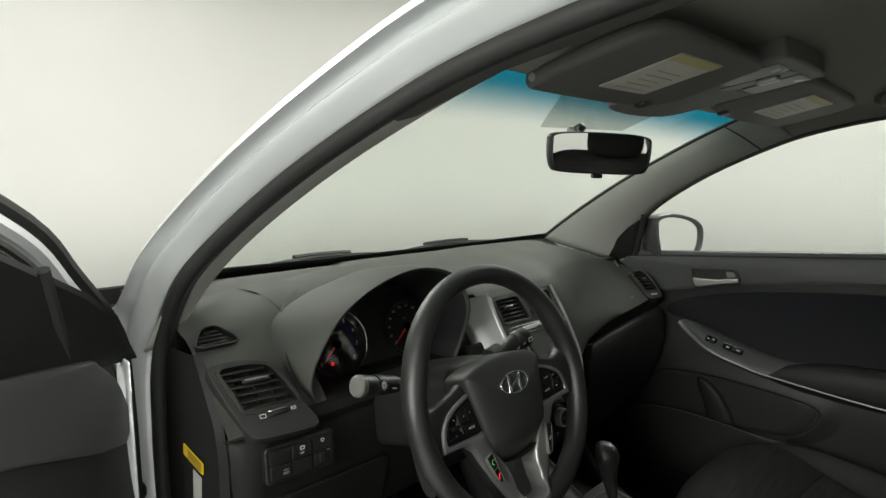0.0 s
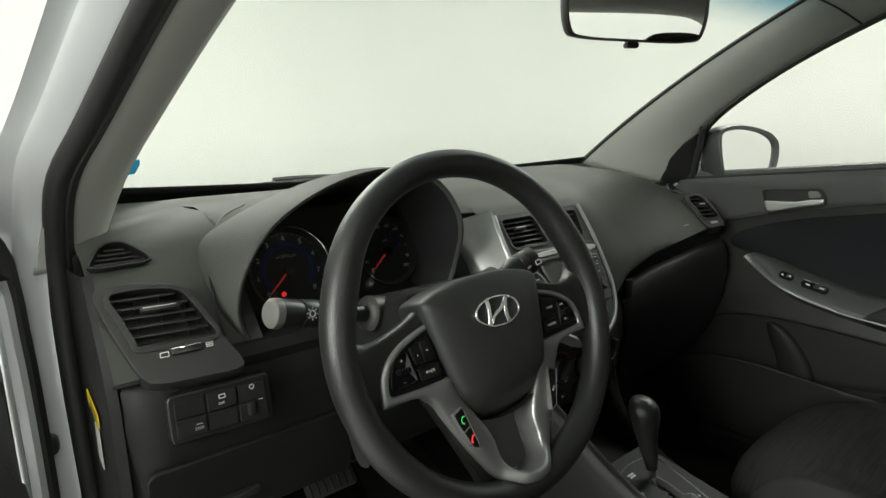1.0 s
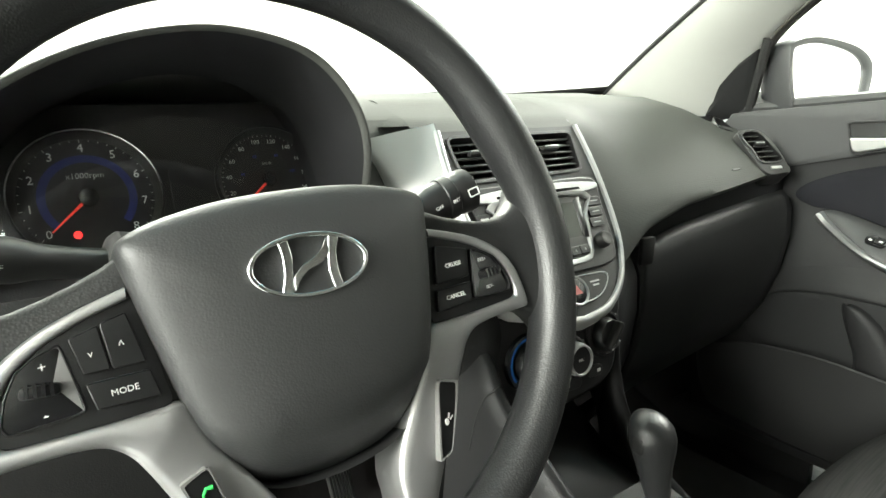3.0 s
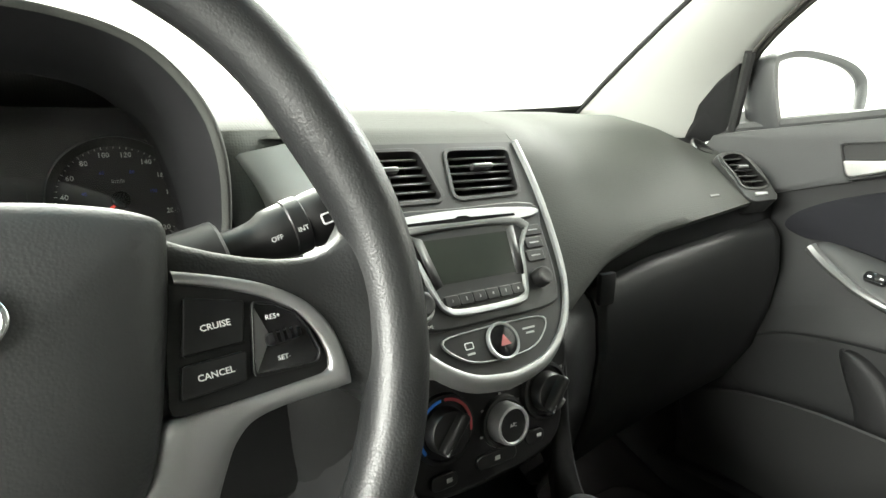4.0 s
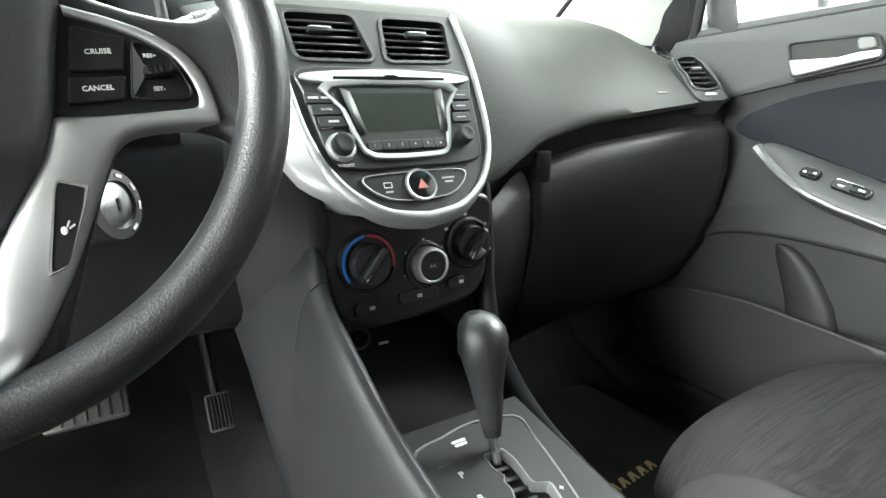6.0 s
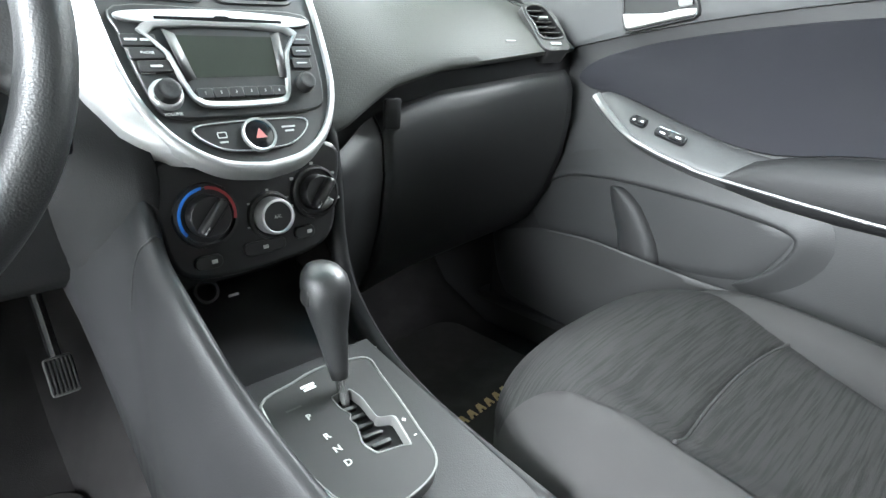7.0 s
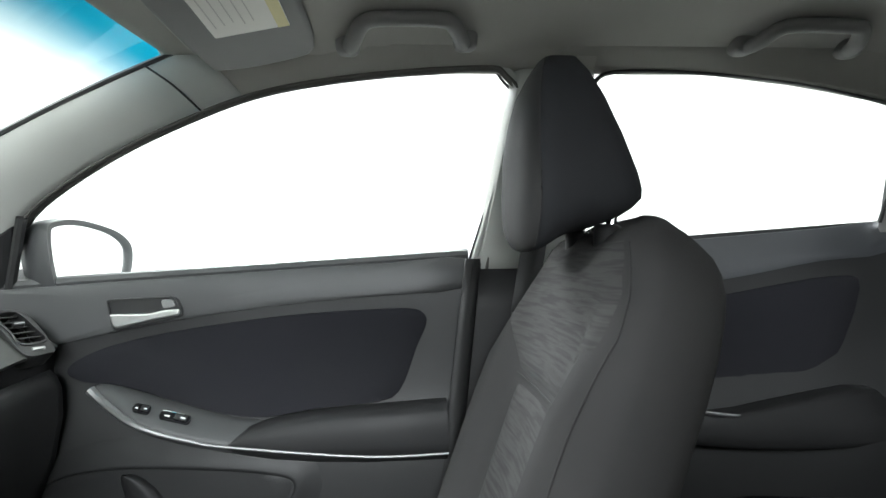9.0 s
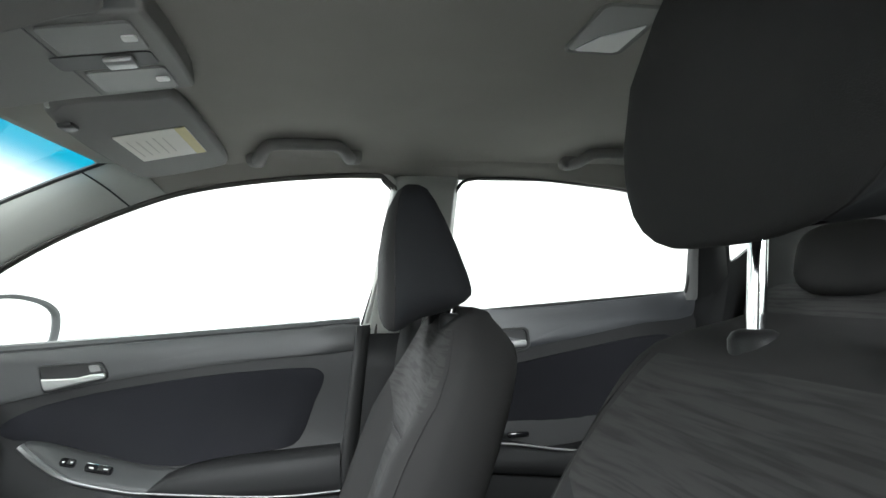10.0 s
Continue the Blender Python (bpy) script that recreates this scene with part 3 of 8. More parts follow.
def pad_profile(x, low, n=18, tail=True):
    """One section of the padded upper dash from the glass down to its lower lip."""
    drop = (0.05 if x > 0 else 0.026) * smooth01((abs(x) - 0.47) / 0.2)
    bx = min(abs(x), 0.66)
    base = ws_base(bx)
    pts = []
    ledge = curve_at(LEDGE, x)
    for k in range(15):
        t = k / 14
        y = lerp(base.y + 0.01, pad_front(x, 1.03), t)
        z = lerp(base.z - 0.012, 1.03, smooth01(t * 1.6)) + 0.006 * math.sin(math.pi * t)
        # the deck near the glass lies a little lower than the crowned pad
        z -= 0.009 * smooth01((y - ledge + 0.004) / 0.016) * smooth01((-0.14 - x) / 0.05)
        pts.append(V(x, y, z - drop * t))
    for k in range(1, n):
        z = lerp(1.03, low, k / (n - 1))
        f = (z - low) / (1.03 - low)
        pts.append(V(x, pad_front(x, z), z - drop * f))
    if tail:
        p = pts[-1]
        pts += [p + V(0, 0.004, -0.006), p + V(0, 0.016, -0.009), p + V(0, 0.06, -0.004)]
    return pts


dash = thing("dashboard", (0, 0.25, 0.6), "dark grey moulded dashboard with a soft grained top pad", "dashboard")
part("passenger_pad", grid([pad_profile(x, curve_at(LIP, x)) for x in span(0.117, 0.672, 44)]), M_PAD, dash, "dark grey soft grained upper pad", sharp=60)
part("side_pad", grid([pad_profile(x, 0.862) for x in span(-0.676, -0.513, 18)]), M_PAD, dash, "dark grey soft grained side pad", sharp=60)
part("rear_pad", grid([pad_profile(x, 0.985, 8, False) for x in span(-0.5135, -0.127, 20)]), M_PAD, dash, "dark grey pad behind the instruments", sharp=60)
rows = []
for x in span(-0.128, 0.1165, 16):
    rows.append(pad_profile(x, 0.974, 12, False))
part("centre_hood", grid(rows), M_PAD, dash, "dark grey centre hood over the vents", sharp=60)
# instrument hood
CREST = [(-0.500, 0.858), (-0.528, 0.872), (-0.540, 0.900), (-0.540, 0.938), (-0.533, 0.966), (-0.518, 0.992), (-0.494, 1.015), (-0.460, 1.036), (-0.420, 1.053), (-0.378, 1.064), (-0.335, 1.068), (-0.292, 1.062), (-0.260, 1.050), (-0.237, 1.030), (-0.220, 1.004), (-0.211, 0.973), (-0.207, 0.940), (-0.208, 0.905), (-0.222, 0.880)]
arch = round_path([V(a, b, 0) for a, b in CREST], 4, closed=False)
HOOD_X, HOOD_Z = -0.367, 0.93


def hood_y(p):
    return 0.062 + 0.03 * smooth01((0.99 - p.y) / 0.1)


outer = []
for e, dy in ((0.08, 0.34), (0.11, 0.27), (0.115, 0.20), (0.11, 0.14), (0.095, 0.095), (0.07, 0.055), (0.045, 0.025), (0.020, 0.006), (0.006, 0.0005), (-0.010, 0.0005), (-0.030, 0.006), (-0.085, 0.028), (-0.125, 0.055), (-0.155, 0.085), (-0.175, 0.115), (-0.185, 0.15)):
    row = []
    for p in arch:
        z = p.y
        if e >= 0:
            z -= 0.55 * dy ** 1.75 * smooth01((z - 0.95) / 0.1) - 0.05 * e * smooth01((z - 0.9) / 0.05) * (dy < 0.15)
        elif z > HOOD_Z:
            z = HOOD_Z + (z - HOOD_Z) * (1 + e)
        row.append(V(HOOD_X + (p.x - HOOD_X) * (1 + e), hood_y(p) + dy, z))
    outer.append(row)
part("instrument_hood", grid(outer[:11]), M_PAD, dash, "dark grey curved instrument hood", sharp=70)
part("hood_lining", grid(outer[10:]), M_LINING, dash, "black hood lining", sharp=70)
rows = [[V(x, lerp(0.105, 0.150, (z - 0.84) / 0.15) + 0.10 * smooth01((-0.185 - x) / 0.05), z) for x in span(-0.24, -0.118, 10)] for z in span(0.84, 0.992, 8)]
part("hood_side", grid(rows), M_PAD, dash, "dark grey pad between hood and centre stack", sharp=60, solid=0.004)
# joint line round the hood
joint = round_path([V(-0.556, 0.098, 0.885), V(-0.558, 0.112, 0.910), V(-0.556, 0.128, 0.930), V(-0.549, 0.156, 0.957), V(-0.531, 0.196, 0.987), V(-0.500, 0.240, 1.010), V(-0.455, 0.275, 1.022)], 5, False)
part("hood_joint", tube(joint, 0.0014, 6), M_RUBBER, dash)
# lower surround of the instruments
rows = []
for x in span(-0.555, -0.205, 12):
    rows.append([V(x, 0.20, 0.885), V(x, 0.12, 0.880), V(x, 0.085, 0.872), V(x, 0.078, 0.86), V(x, 0.085, 0.845), V(x, 0.12, 0.84)])
part("instrument_sill", grid(rows), M_LOWER, dash, "black lower instrument surround")

# unseen block added behind the panels to keep light out
part("dash_light_block", block(1.36, 0.38, 0.26, Matrix.Translation((0, 0.45, 0.85))), M_BLACK, dash, "black block added inside the dash to stop light")
# lower panels
LOWER = ((0.856, 0.098), (0.845, 0.082), (0.80, 0.078), (0.74, 0.088), (0.68, 0.105), (0.655, 0.116), (0.643, 0.128), (0.640, 0.20))
rows = []
for x in [-0.671, -0.667, -0.661, -0.653, -0.642] + span(-0.63, -0.125, 26):
    rows.append([V(x, y + 0.024 * max(0.0, (abs(x) - 0.635) / 0.036) ** 2.2, z) for z, y in LOWER])
part("driver_lower_panel", grid(rows), M_LOWER, dash, "black grained lower panel", sharp=60)
GLOVE = ((0.0, 0.100), (0.012, 0.088), (0.03, 0.080), (0.08, 0.078), (0.15, 0.090), (0.22, 0.115), (0.29, 0.16), (0.34, 0.24))


def glove_rows(x0, x1, n, back=0.0):
    out = []
    for x in span(x0, x1, n):
        top = curve_at(LIP, x) - 0.036
        near = smooth01((0.21 - x) / 0.09)
        out.append([V(x, y + back - 0.035 * near * (1 - d / 0.34), top - d) for d, y in GLOVE])
    return out


# black strip put behind the gap so it shows as shadow
part("glovebox_gap_shade", grid([[V(x, 0.118 - 0.03 * smooth01((0.21 - x) / 0.09), curve_at(LIP, x) - d) for d in (0.002, 0.03, 0.07)] for x in span(0.128, 0.69, 16)]), M_LINING, dash, "black backing for the shadow gap over the glovebox")
part("glovebox_surround", grid(glove_rows(0.128, 0.212, 8)), M_LOWER, dash, "black panel beside the glovebox")
glovebox = part("glovebox_door", grid(glove_rows(0.216, 0.645, 24)), M_LOWER, dash, "black grained glovebox door", solid=0.003)
part("glovebox_handle", block(0.026, 0.010, 0.042, pose(0.2315, 0.0815, 0.797, 4, 0, -6), 0.004), M_LOWER, glovebox)
part("dash_end", grid(glove_rows(0.648, 0.69, 4, 0.03)), M_LOWER, dash)
# end cap on the driver's side with its yellow label
rows = []
for z in span(0.60, 0.965, 9):
    y0 = curve_at(((0.60, 0.14), (0.72, 0.10), (0.86, 0.10), (0.965, 0.17)), z)
    rows.append([V(-0.672, y0, z), V(-0.682, y0 + 0.01, z), V(-0.686, y0 + 0.05, z), V(-0.690, 0.34, z)])
part("dash_end_cap", grid(rows), M_LOWER, dash, "black dash end cap")
lab = axes((-0.6885, 0.185, 0.808), (0, -1, -0.12), (0, 0, 1))
part("warning_label", prism(rect(0.075, 0.018, 0.002), lab, 0, 0.0012), M_YELLOW, dash, "yellow warning label")
for k in range(3):
    part("warning_print", prism(rect(0.05, 0.0022, cy=0.005 - 0.005 * k, cx=0.006), lab, 0.0012, 0.0015), M_BLACK, dash)
part("white_label", prism(rect(0.03, 0.05, 0.002), axes((-0.6885, 0.175, 0.765), (0, -1, -0.12), (0, 0, 1)), 0, 0.001), M_GREYP, dash)


# plate added to stop light coming past the dash end
part("side_filler", block(0.10, 0.012, 0.50, Matrix.Translation((-0.735, 0.347, 0.77))), M_LOWER, dash, "black plate added beside the hinge pillar to stop light")

# vents ---------------------------------------------------------------------
def vent(name, outline, m, parent, slats, label, depth=0.03, tilt=147, tab=None, rim=0.006):
    """A vent: a dark box with a frame, horizontal slats and a tab, in the frame m; outline in that plane."""
    o = [V(p[0], p[1], 0) for p in outline] if len(outline) > 11 else round_path([V(p[0], p[1], 0) for p in outline], 3)
    cx = sum(p.x for p in o) / len(o)
    cy = sum(p.y for p in o) / len(o)
    inn = [V(p.x, p.y, 0) for p in o]
    out = []
    for i, p in enumerate(o):
        t = o[(i + 1) % len(o)] - o[i - 1]
        nn = V(t.y, -t.x, 0).normalized()
        if nn.dot(p - V(cx, cy, 0)) < 0:
            nn = -nn
        out.append(p + nn * rim)
    v = part(name, ring_plate(out, inn, m, -0.004, 0.0012), M_STACK, parent, label, bevel=0.0005)
    rows = [[m @ V(p.x, p.y, 0.001) for p in inn], [m @ V(p.x * 0.995 + cx * 0.005, p.y, -depth) for p in inn]]
    bm = grid(rows, closed=True)
    bm.verts.ensure_lookup_table()
    bm.faces.new(bm.verts[len(inn):])
    part("duct", bm, M_BLACK, v)
    ys = [p.y for p in inn]
    y0, y1 = min(ys), max(ys)
    for k in range(slats):
        y = lerp(y0, y1, (k + 0.5) / slats)
        xs = []
        for a, b in zip(inn, inn[1:] + inn[:1]):
            if (a.y - y) * (b.y - y) <= 0 and a.y != b.y:
                xs.append(lerp(a.x, b.x, (y - a.y) / (b.y - a.y)))
        if len(xs) < 2:
            continue
        x0, x1 = min(xs), max(xs)
        sl = block(x1 - x0 - 0.001, 0.013, 0.0024, m @ pose((x0 + x1) / 2, y, -0.008, 90 - tilt, 0, 0), 0.0008, 1)
        part("slat", sl, M_STACK, v)
    if tab:
        part("tab", block(tab[2], 0.006, 0.008, m @ pose(tab[0], tab[1], 0.000), 0.002), M_STACK, v)
        part("tab_strip", block(tab[2] * 0.86, 0.0018, 0.002, m @ pose(tab[0], tab[1] + 0.001, 0.0040), 0.0006), M_SILVER, v)
    for f in (0.25, 0.5, 0.75):
        x = lerp(min(p.x for p in inn), max(p.x for p in inn), f)
        part("vane", block(0.0015, (y1 - y0) * 0.92, 0.012, m @ pose(x, cy, -0.02)), M_BLACK, v)
    return v


# driver's side vent in its panel
SIDE_VENT = [(-0.046, 0.028), (-0.030, 0.0335), (0.000, 0.033), (0.0245, 0.0262), (0.0370, 0.0075), (0.047, -0.015), (0.0535, -0.0345), (0.020, -0.0358), (-0.0215, -0.0352), (-0.0262, -0.0270), (-0.0362, 0.002)]
END_VENT = [(-0.026, 0.034), (0.008, 0.038), (0.024, 0.0), (0.028, -0.024), (-0.012, -0.026), (-0.018, 0.0)]
MV = axes((-0.62, 0.117, 0.917), (1, -0.12, -0.02), (0, 0.62, 0.78))
side_panel = part("side_vent_panel", holed(round_path([V(-0.060, 0.0375, 0), V(-0.0458, 0.0425, 0), V(-0.0077, 0.0430, 0), V(0.025, 0.0340, 0), V(0.0425, 0.013, 0), V(0.063, -0.0380, 0), V(0.077, -0.0680, 0), V(0.072, -0.0790, 0), V(0.034, -0.0805, 0), V(-0.008, -0.0790, 0), V(-0.025, -0.0690, 0), V(-0.043, -0.0259, 0), V(-0.0575, 0.0173, 0)], 4), [round_path([V(*p, 0) for p in SIDE_VENT], 3)], MV, -0.03, 0.006), M_STACK, dash,
                  "charcoal side vent panel", bevel=0.003)
vent("side_vent", SIDE_VENT, MV @ pose(0, 0, 0.007), side_panel, 6,
     "black side air vent with horizontal slats", tab=(0.002, 0.008, 0.04))
part("thumbwheel", block(0.032, 0.008, 0.006, MV @ pose(0.0215, -0.0465, 0.007, 0, 0, 2), 0.002), M_BLACK, side_panel)
part("thumbwheel_edge", block(0.030, 0.0015, 0.002, MV @ pose(0.0215, -0.0435, 0.010, 0, 0, 2), 0.0005), M_CHROME, side_panel)
for k in range(3):
    part("air_symbol", block(0.008, 0.0009, 0.0006, MV @ pose(0.0455, -0.0425 - 0.0022 * k, 0.0065, 0, 0, 2)), M_WHITE, side_panel)
part("closed_symbol", ring_plate(rect(0.009, 0.006), rect(0.0075, 0.0045), MV @ pose(-0.001, -0.0478, 0.0062), 0, 0.0006), M_WHITE, side_panel)
# demister outlets at both ends
for px, md in ((-1, axes((-0.638, 0.206, 0.982), (1, 0, 0), (0, 0.777, 0.63))), (1, axes((0.634, pad_front(0.634, 1.0) - 0.006, 0.964), (1, 0, -0.2), (0, 0.777, 0.63)) @ Matrix.Diagonal((-1, 1, 1, 1)))):
    vent("demister_vent", [(-0.030, -0.008), (-0.017, 0.013), (0.0, 0.019), (0.013, 0.013), (0.031, -0.014), (0.0, -0.017), (-0.030, -0.016)], md, dash, 5, "black slatted demister outlet", depth=0.02, tilt=127, rim=0.003)
# passenger's end vent
MP = axes((0.602, 0.122, 0.917), (0.9, -0.36, 0.0), (0.1, 0.66, 0.75))
end_panel = part("end_vent_panel", holed(round_path([V(-0.032, 0.041, 0), V(0.012, 0.045, 0), V(0.030, 0.020, 0), V(0.036, -0.02, 0), V(0.036, -0.048, 0), V(0.02, -0.052, 0), V(-0.014, -0.050, 0), V(-0.026, -0.01, 0)], 4), [round_path([V(*p, 0) for p in END_VENT], 3)], MP, -0.03, 0.004), M_STACK, dash, "charcoal end vent panel", bevel=0.003)
vent("end_vent", END_VENT, MP @ pose(0, 0, 0.005), end_panel, 6, "black end air vent with horizontal slats", tab=(0.0, 0.012, 0.02), rim=0.004)
part("thumbwheel", block(0.022, 0.006, 0.005, MP @ pose(0.010, -0.040, 0.004), 0.0015), M_SILVER, end_panel)
# moulded badge lettering on the pad cannot be read: a pale bar
part("pad_marking", block(0.026, 0.001, 0.003, pose(0.50, pad_front(0.50, 0.893) - 0.001, 0.893, -40, 0, 4)), M_RIM, dash)

# switch panel beside the wheel
MS = axes((-0.577, 0.0705, 0.812), (1, -0.06, 0.0), (0, 0.06, 1))
sw = part("switch_panel", prism(rect(0.112, 0.056, 0.008), MS, -0.02, 0.006), M_BLACK, dash, "black switch panel with six keys", bevel=0.002)
for r in range(2):
    for c in range(3):
        part("switch_key", prism(rect(0.0315, 0.021, 0.002, cx=-0.0335 + 0.0335 * c, cy=0.0115 - 0.0225 * r), MS, 0.005, 0.0085 + 0.001 * ((c + r) % 2)), M_LOWER, sw, bevel=0.0008)
letters("OFF", 0.0042, MS @ pose(-0.001, 0.0075, 0.0102), M_WHITE, sw)
letters("ECO", 0.0045, MS @ pose(-0.027, -0.0135, 0.0102), M_WHITE, sw)
letters("active", 0.003, MS @ pose(-0.027, -0.0085, 0.0102), M_WHITE, sw)
part("car_symbol", ring_plate(rect(0.0075, 0.005, 0.001), rect(0.0055, 0.0032, 0.001), MS @ pose(0, 0.0155, 0.0102), 0, 0.0004), M_WHITE, sw)
part("lamp_symbol", ring_plate(rect(0.006, 0.006, 0.003), rect(0.0042, 0.0042, 0.0021), MS @ pose(0.0335, 0.017, 0.0092), 0, 0.0004), M_WHITE, sw)
part("dimmer_wheel", block(0.010, 0.016, 0.007, MS @ pose(0.031, -0.008, 0.009), 0.002), M_BLACK, sw)
part("dimmer_scale", prism([(0.042, -0.016), (0.0445, 0.0), (0.0405, 0.0)], MS, 0.0085, 0.0092), M_WHITE, sw)
# lower cover seam and bonnet release
part("panel_cover", prism(rect(0.26, 0.11, 0.012), axes((-0.53, 0.098, 0.70), (1, 0, 0), (0, -0.28, 0.96)), -0.004, 0.003), M_LOWER, dash, "black fuse cover", bevel=0.002)
part("bonnet_release", block(0.05, 0.016, 0.010, pose(-0.56, 0.098, 0.682, 0, 0, 4), 0.003), M_STACK, dash, "black bonnet release lever")

# instruments ---------------------------------------------------------------
MG = axes((-0.356, 0.182, 0.934), (1, 0, 0), (0, 0.25, 0.97))
cluster = thing("instrument_cluster", (-0.372, 0.2, 0.87), "black instrument cluster with two round dials and red needles", "instrument cluster")
part("mask", prism(rect(0.31, 0.17, 0.05, cx=-0.011), MG, -0.014, -0.004), M_BLACK, cluster, "black dial mask", bevel=0.002)


def dial(cx, cy, r, labels, a0, a1, needle, parent, sub, blue):
    m = MG @ pose(cx, cy, 0)
    d = part("dial", lathe([(r, -0.003), (r, 0.0005), (0.0001, 0.0005)], m, 48, cap=False), M_DIAL, parent, "black round dial")
    part("dial_ring", lathe([(r * 1.085, -0.002), (r * 1.085, 0.009), (r * 1.06, 0.0105), (r * 0.965, 0.002), (r * 0.96, 0.0)], m, 64, cap=False), M_STACK, d, "satin grey dial ring")
    part("ring_edge", lathe([(r * 1.100, 0.004), (r * 1.100, 0.0095), (r * 1.085, 0.0112), (r * 1.07, 0.0105)], m, 64, cap=False), M_STEEL, d, "thin bright ring edge")
    rows = []
    for rr in (r * 0.58, r * 0.64, r * 0.70):
        rows.append([m @ V(rr * math.cos(radians(a)), rr * math.sin(radians(a)), 0.0011) for a in span(a0, a1, 40)])
    part("dial_band", grid(rows), blue, d)
    for i, s in enumerate(labels):
        a = radians(lerp(a0, a1, i / (len(labels) - 1)))
        letters(s, r * (0.19 if len(s) < 2 else 0.125), m @ pose(0.81 * r * math.cos(a), 0.81 * r * math.sin(a), 0.0012), M_WHITE, d, "dial_number")
    for i in range(4 * (len(labels) - 1) + 1):
        a = lerp(a0, a1, i / (4 * (len(labels) - 1)))
        part("dial_tick", block(r * (0.05 if i % 4 == 0 else 0.03), 0.0006, 0.0003, m @ pose(0, 0, 0.0011, 0, 0, a) @ pose(r * 0.93, 0, 0)), M_GREYP, d)
    nd = part("needle", prism([(0.0, -0.0014), (r * 0.76, -0.0005), (r * 0.76, 0.0005), (0, 0.0014)], m @ pose(0, 0, 0, 0, 0, needle), 0.004, 0.0050), M_NEEDLE, d, "red pointer")
    part("needle_hub", lathe([(r * 0.15, 0.002), (r * 0.14, 0.008), (r * 0.09, 0.009), (0.0001, 0.009)], m, 24, cap=False), M_GLOSS, d)
    if sub:
        letters(sub, r * 0.13, m @ pose(0, r * 0.36, 0.0012), M_GREYP, d, "dial_caption")
    return d


dial(-0.080, -0.002, 0.0555, [str(i) for i in range(9)], 221, -41, 222, cluster, "x1000rpm", M_GAUGEBLUE)
dial(0.084, 0.001, 0.0500, [str(i) for i in range(0, 221, 20)], 220, -40, 220, cluster, "", M_BLACK)
letters("km/h", 0.0050, MG @ pose(0.084, 0.018, 0.0015), M_GREYP, cluster, "dial_caption")
for i in range(5):
    a = radians(lerp(215, 15, i / 4))
    letters(str(20 + 20 * i), 0.0042, MG @ pose(0.084 + 0.027 * math.cos(a), 0.001 + 0.027 * math.sin(a), 0.0015), M_INNERBLUE, cluster, "inner_number")
part("warning_lamp", lathe([(0.0034, 0), (0.0034, 0.001), (0.0001, 0.001)], MG @ pose(-0.093, -0.034, 0.001), 12, cap=False), M_WARN, cluster, "lit red warning lamp")
part("centre_display", prism(rect(0.030, 0.05, 0.004, cx=0.004, cy=-0.005), MG, -0.004, -0.001), M_DIAL, cluster)
lens = part("lens", prism(rect(0.275, 0.150, 0.05, cx=-0.011), MG, 0.024, 0.0255), M_LENS, cluster, "clear plastic lens")

def soft(outline, n=3, r=0.12):
    """An outline with its corners cut and rounded."""
    out = []
    m = len(outline)
    for i, p in enumerate(outline):
        a, b, c = Vector(outline[i - 1]), Vector(p), Vector(outline[(i + 1) % m])
        u, w = b.lerp(a, r), b.lerp(c, r)
        for k in range(n + 1):
            t = k / n
            out.append(u.lerp(b, t).lerp(b.lerp(w, t), t).to_3d())
    return out


# steering wheel ------------------------------------------------------------
WHEEL_C, WHEEL_TILT, WHEEL_TURN = (-0.362, -0.1447, 0.9101), 17.75, 2.0
MW = axes(WHEEL_C, (1, 0, 0), (0, math.sin(radians(WHEEL_TILT)), math.cos(radians(WHEEL_TILT)))) @ pose(0, 0, 0, 0, 0, WHEEL_TURN)
wheel = thing("steering_wheel", (-0.362, -0.1, 0.9), "black grained steering wheel with silver lower spokes", "steering wheel")
R_RIM, R_TUBE = 0.1721, 0.0152
rows = []
for i in range(112):
    a = 2 * math.pi * i / 112
    # thicker, slightly flattened grips where the spokes meet the rim
    g = sum(math.exp(-((math.degrees(a) - c) / 15) ** 2) for c in (24, 156))
    rt = R_TUBE * (1 + 0.10 * g)
    row = []
    for k in range(18):
        b = 2 * math.pi * k / 18
        rr = R_RIM - 0.003 * g + rt * 0.98 * math.cos(b)
        row.append(MW @ V(rr * math.cos(a), rr * math.sin(a), rt * 1.14 * math.sin(b)))
    rows.append(row)
rows.append(rows[0])
part("rim", grid(rows, closed=True), M_LEATHER, wheel, "black grained rim", sharp=180)

# airbag cover: domed, sharp upper corners, its lower part folded back
HUB = [(0, 0.0505), (0.030, 0.0495), (0.056, 0.0455), (0.0725, 0.0405), (0.0800, 0.0345), (0.0790, 0.020), (0.0755, 0.0), (0.0715, -0.019), (0.0660, -0.042), (0.0565, -0.067), (0.0455, -0.0855), (0.0290, -0.0950), (0, -0.0985)]
hub_o = round_path([V(a, b, 0) for a, b in HUB] + [V(-a, b, 0) for a, b in HUB[-2:0:-1]], 5)
hc = V(0, -0.018, 0)
rows = []
for s, z in ((1.0, -0.035), (1.0, -0.002), (0.996, 0.0025), (0.984, 0.0062), (0.96, 0.0092), (0.90, 0.0130), (0.82, 0.0155), (0.72, 0.0178), (0.6, 0.0197), (0.45, 0.0212), (0.25, 0.0222), (0.02, 0.0225)):
    row = []
    for p in hub_o:
        q = hc + (p - hc) * s
        crease = -0.064 - 3.2 * q.x * q.x
        fold = max(0.0, crease + 2 * 3.2 * q.x * q.x - q.y)
        row.append(MW @ V(q.x, q.y, z - (0.62 * fold * smooth01(fold / 0.010)) * (z > -0.001)))
    rows.append(row)
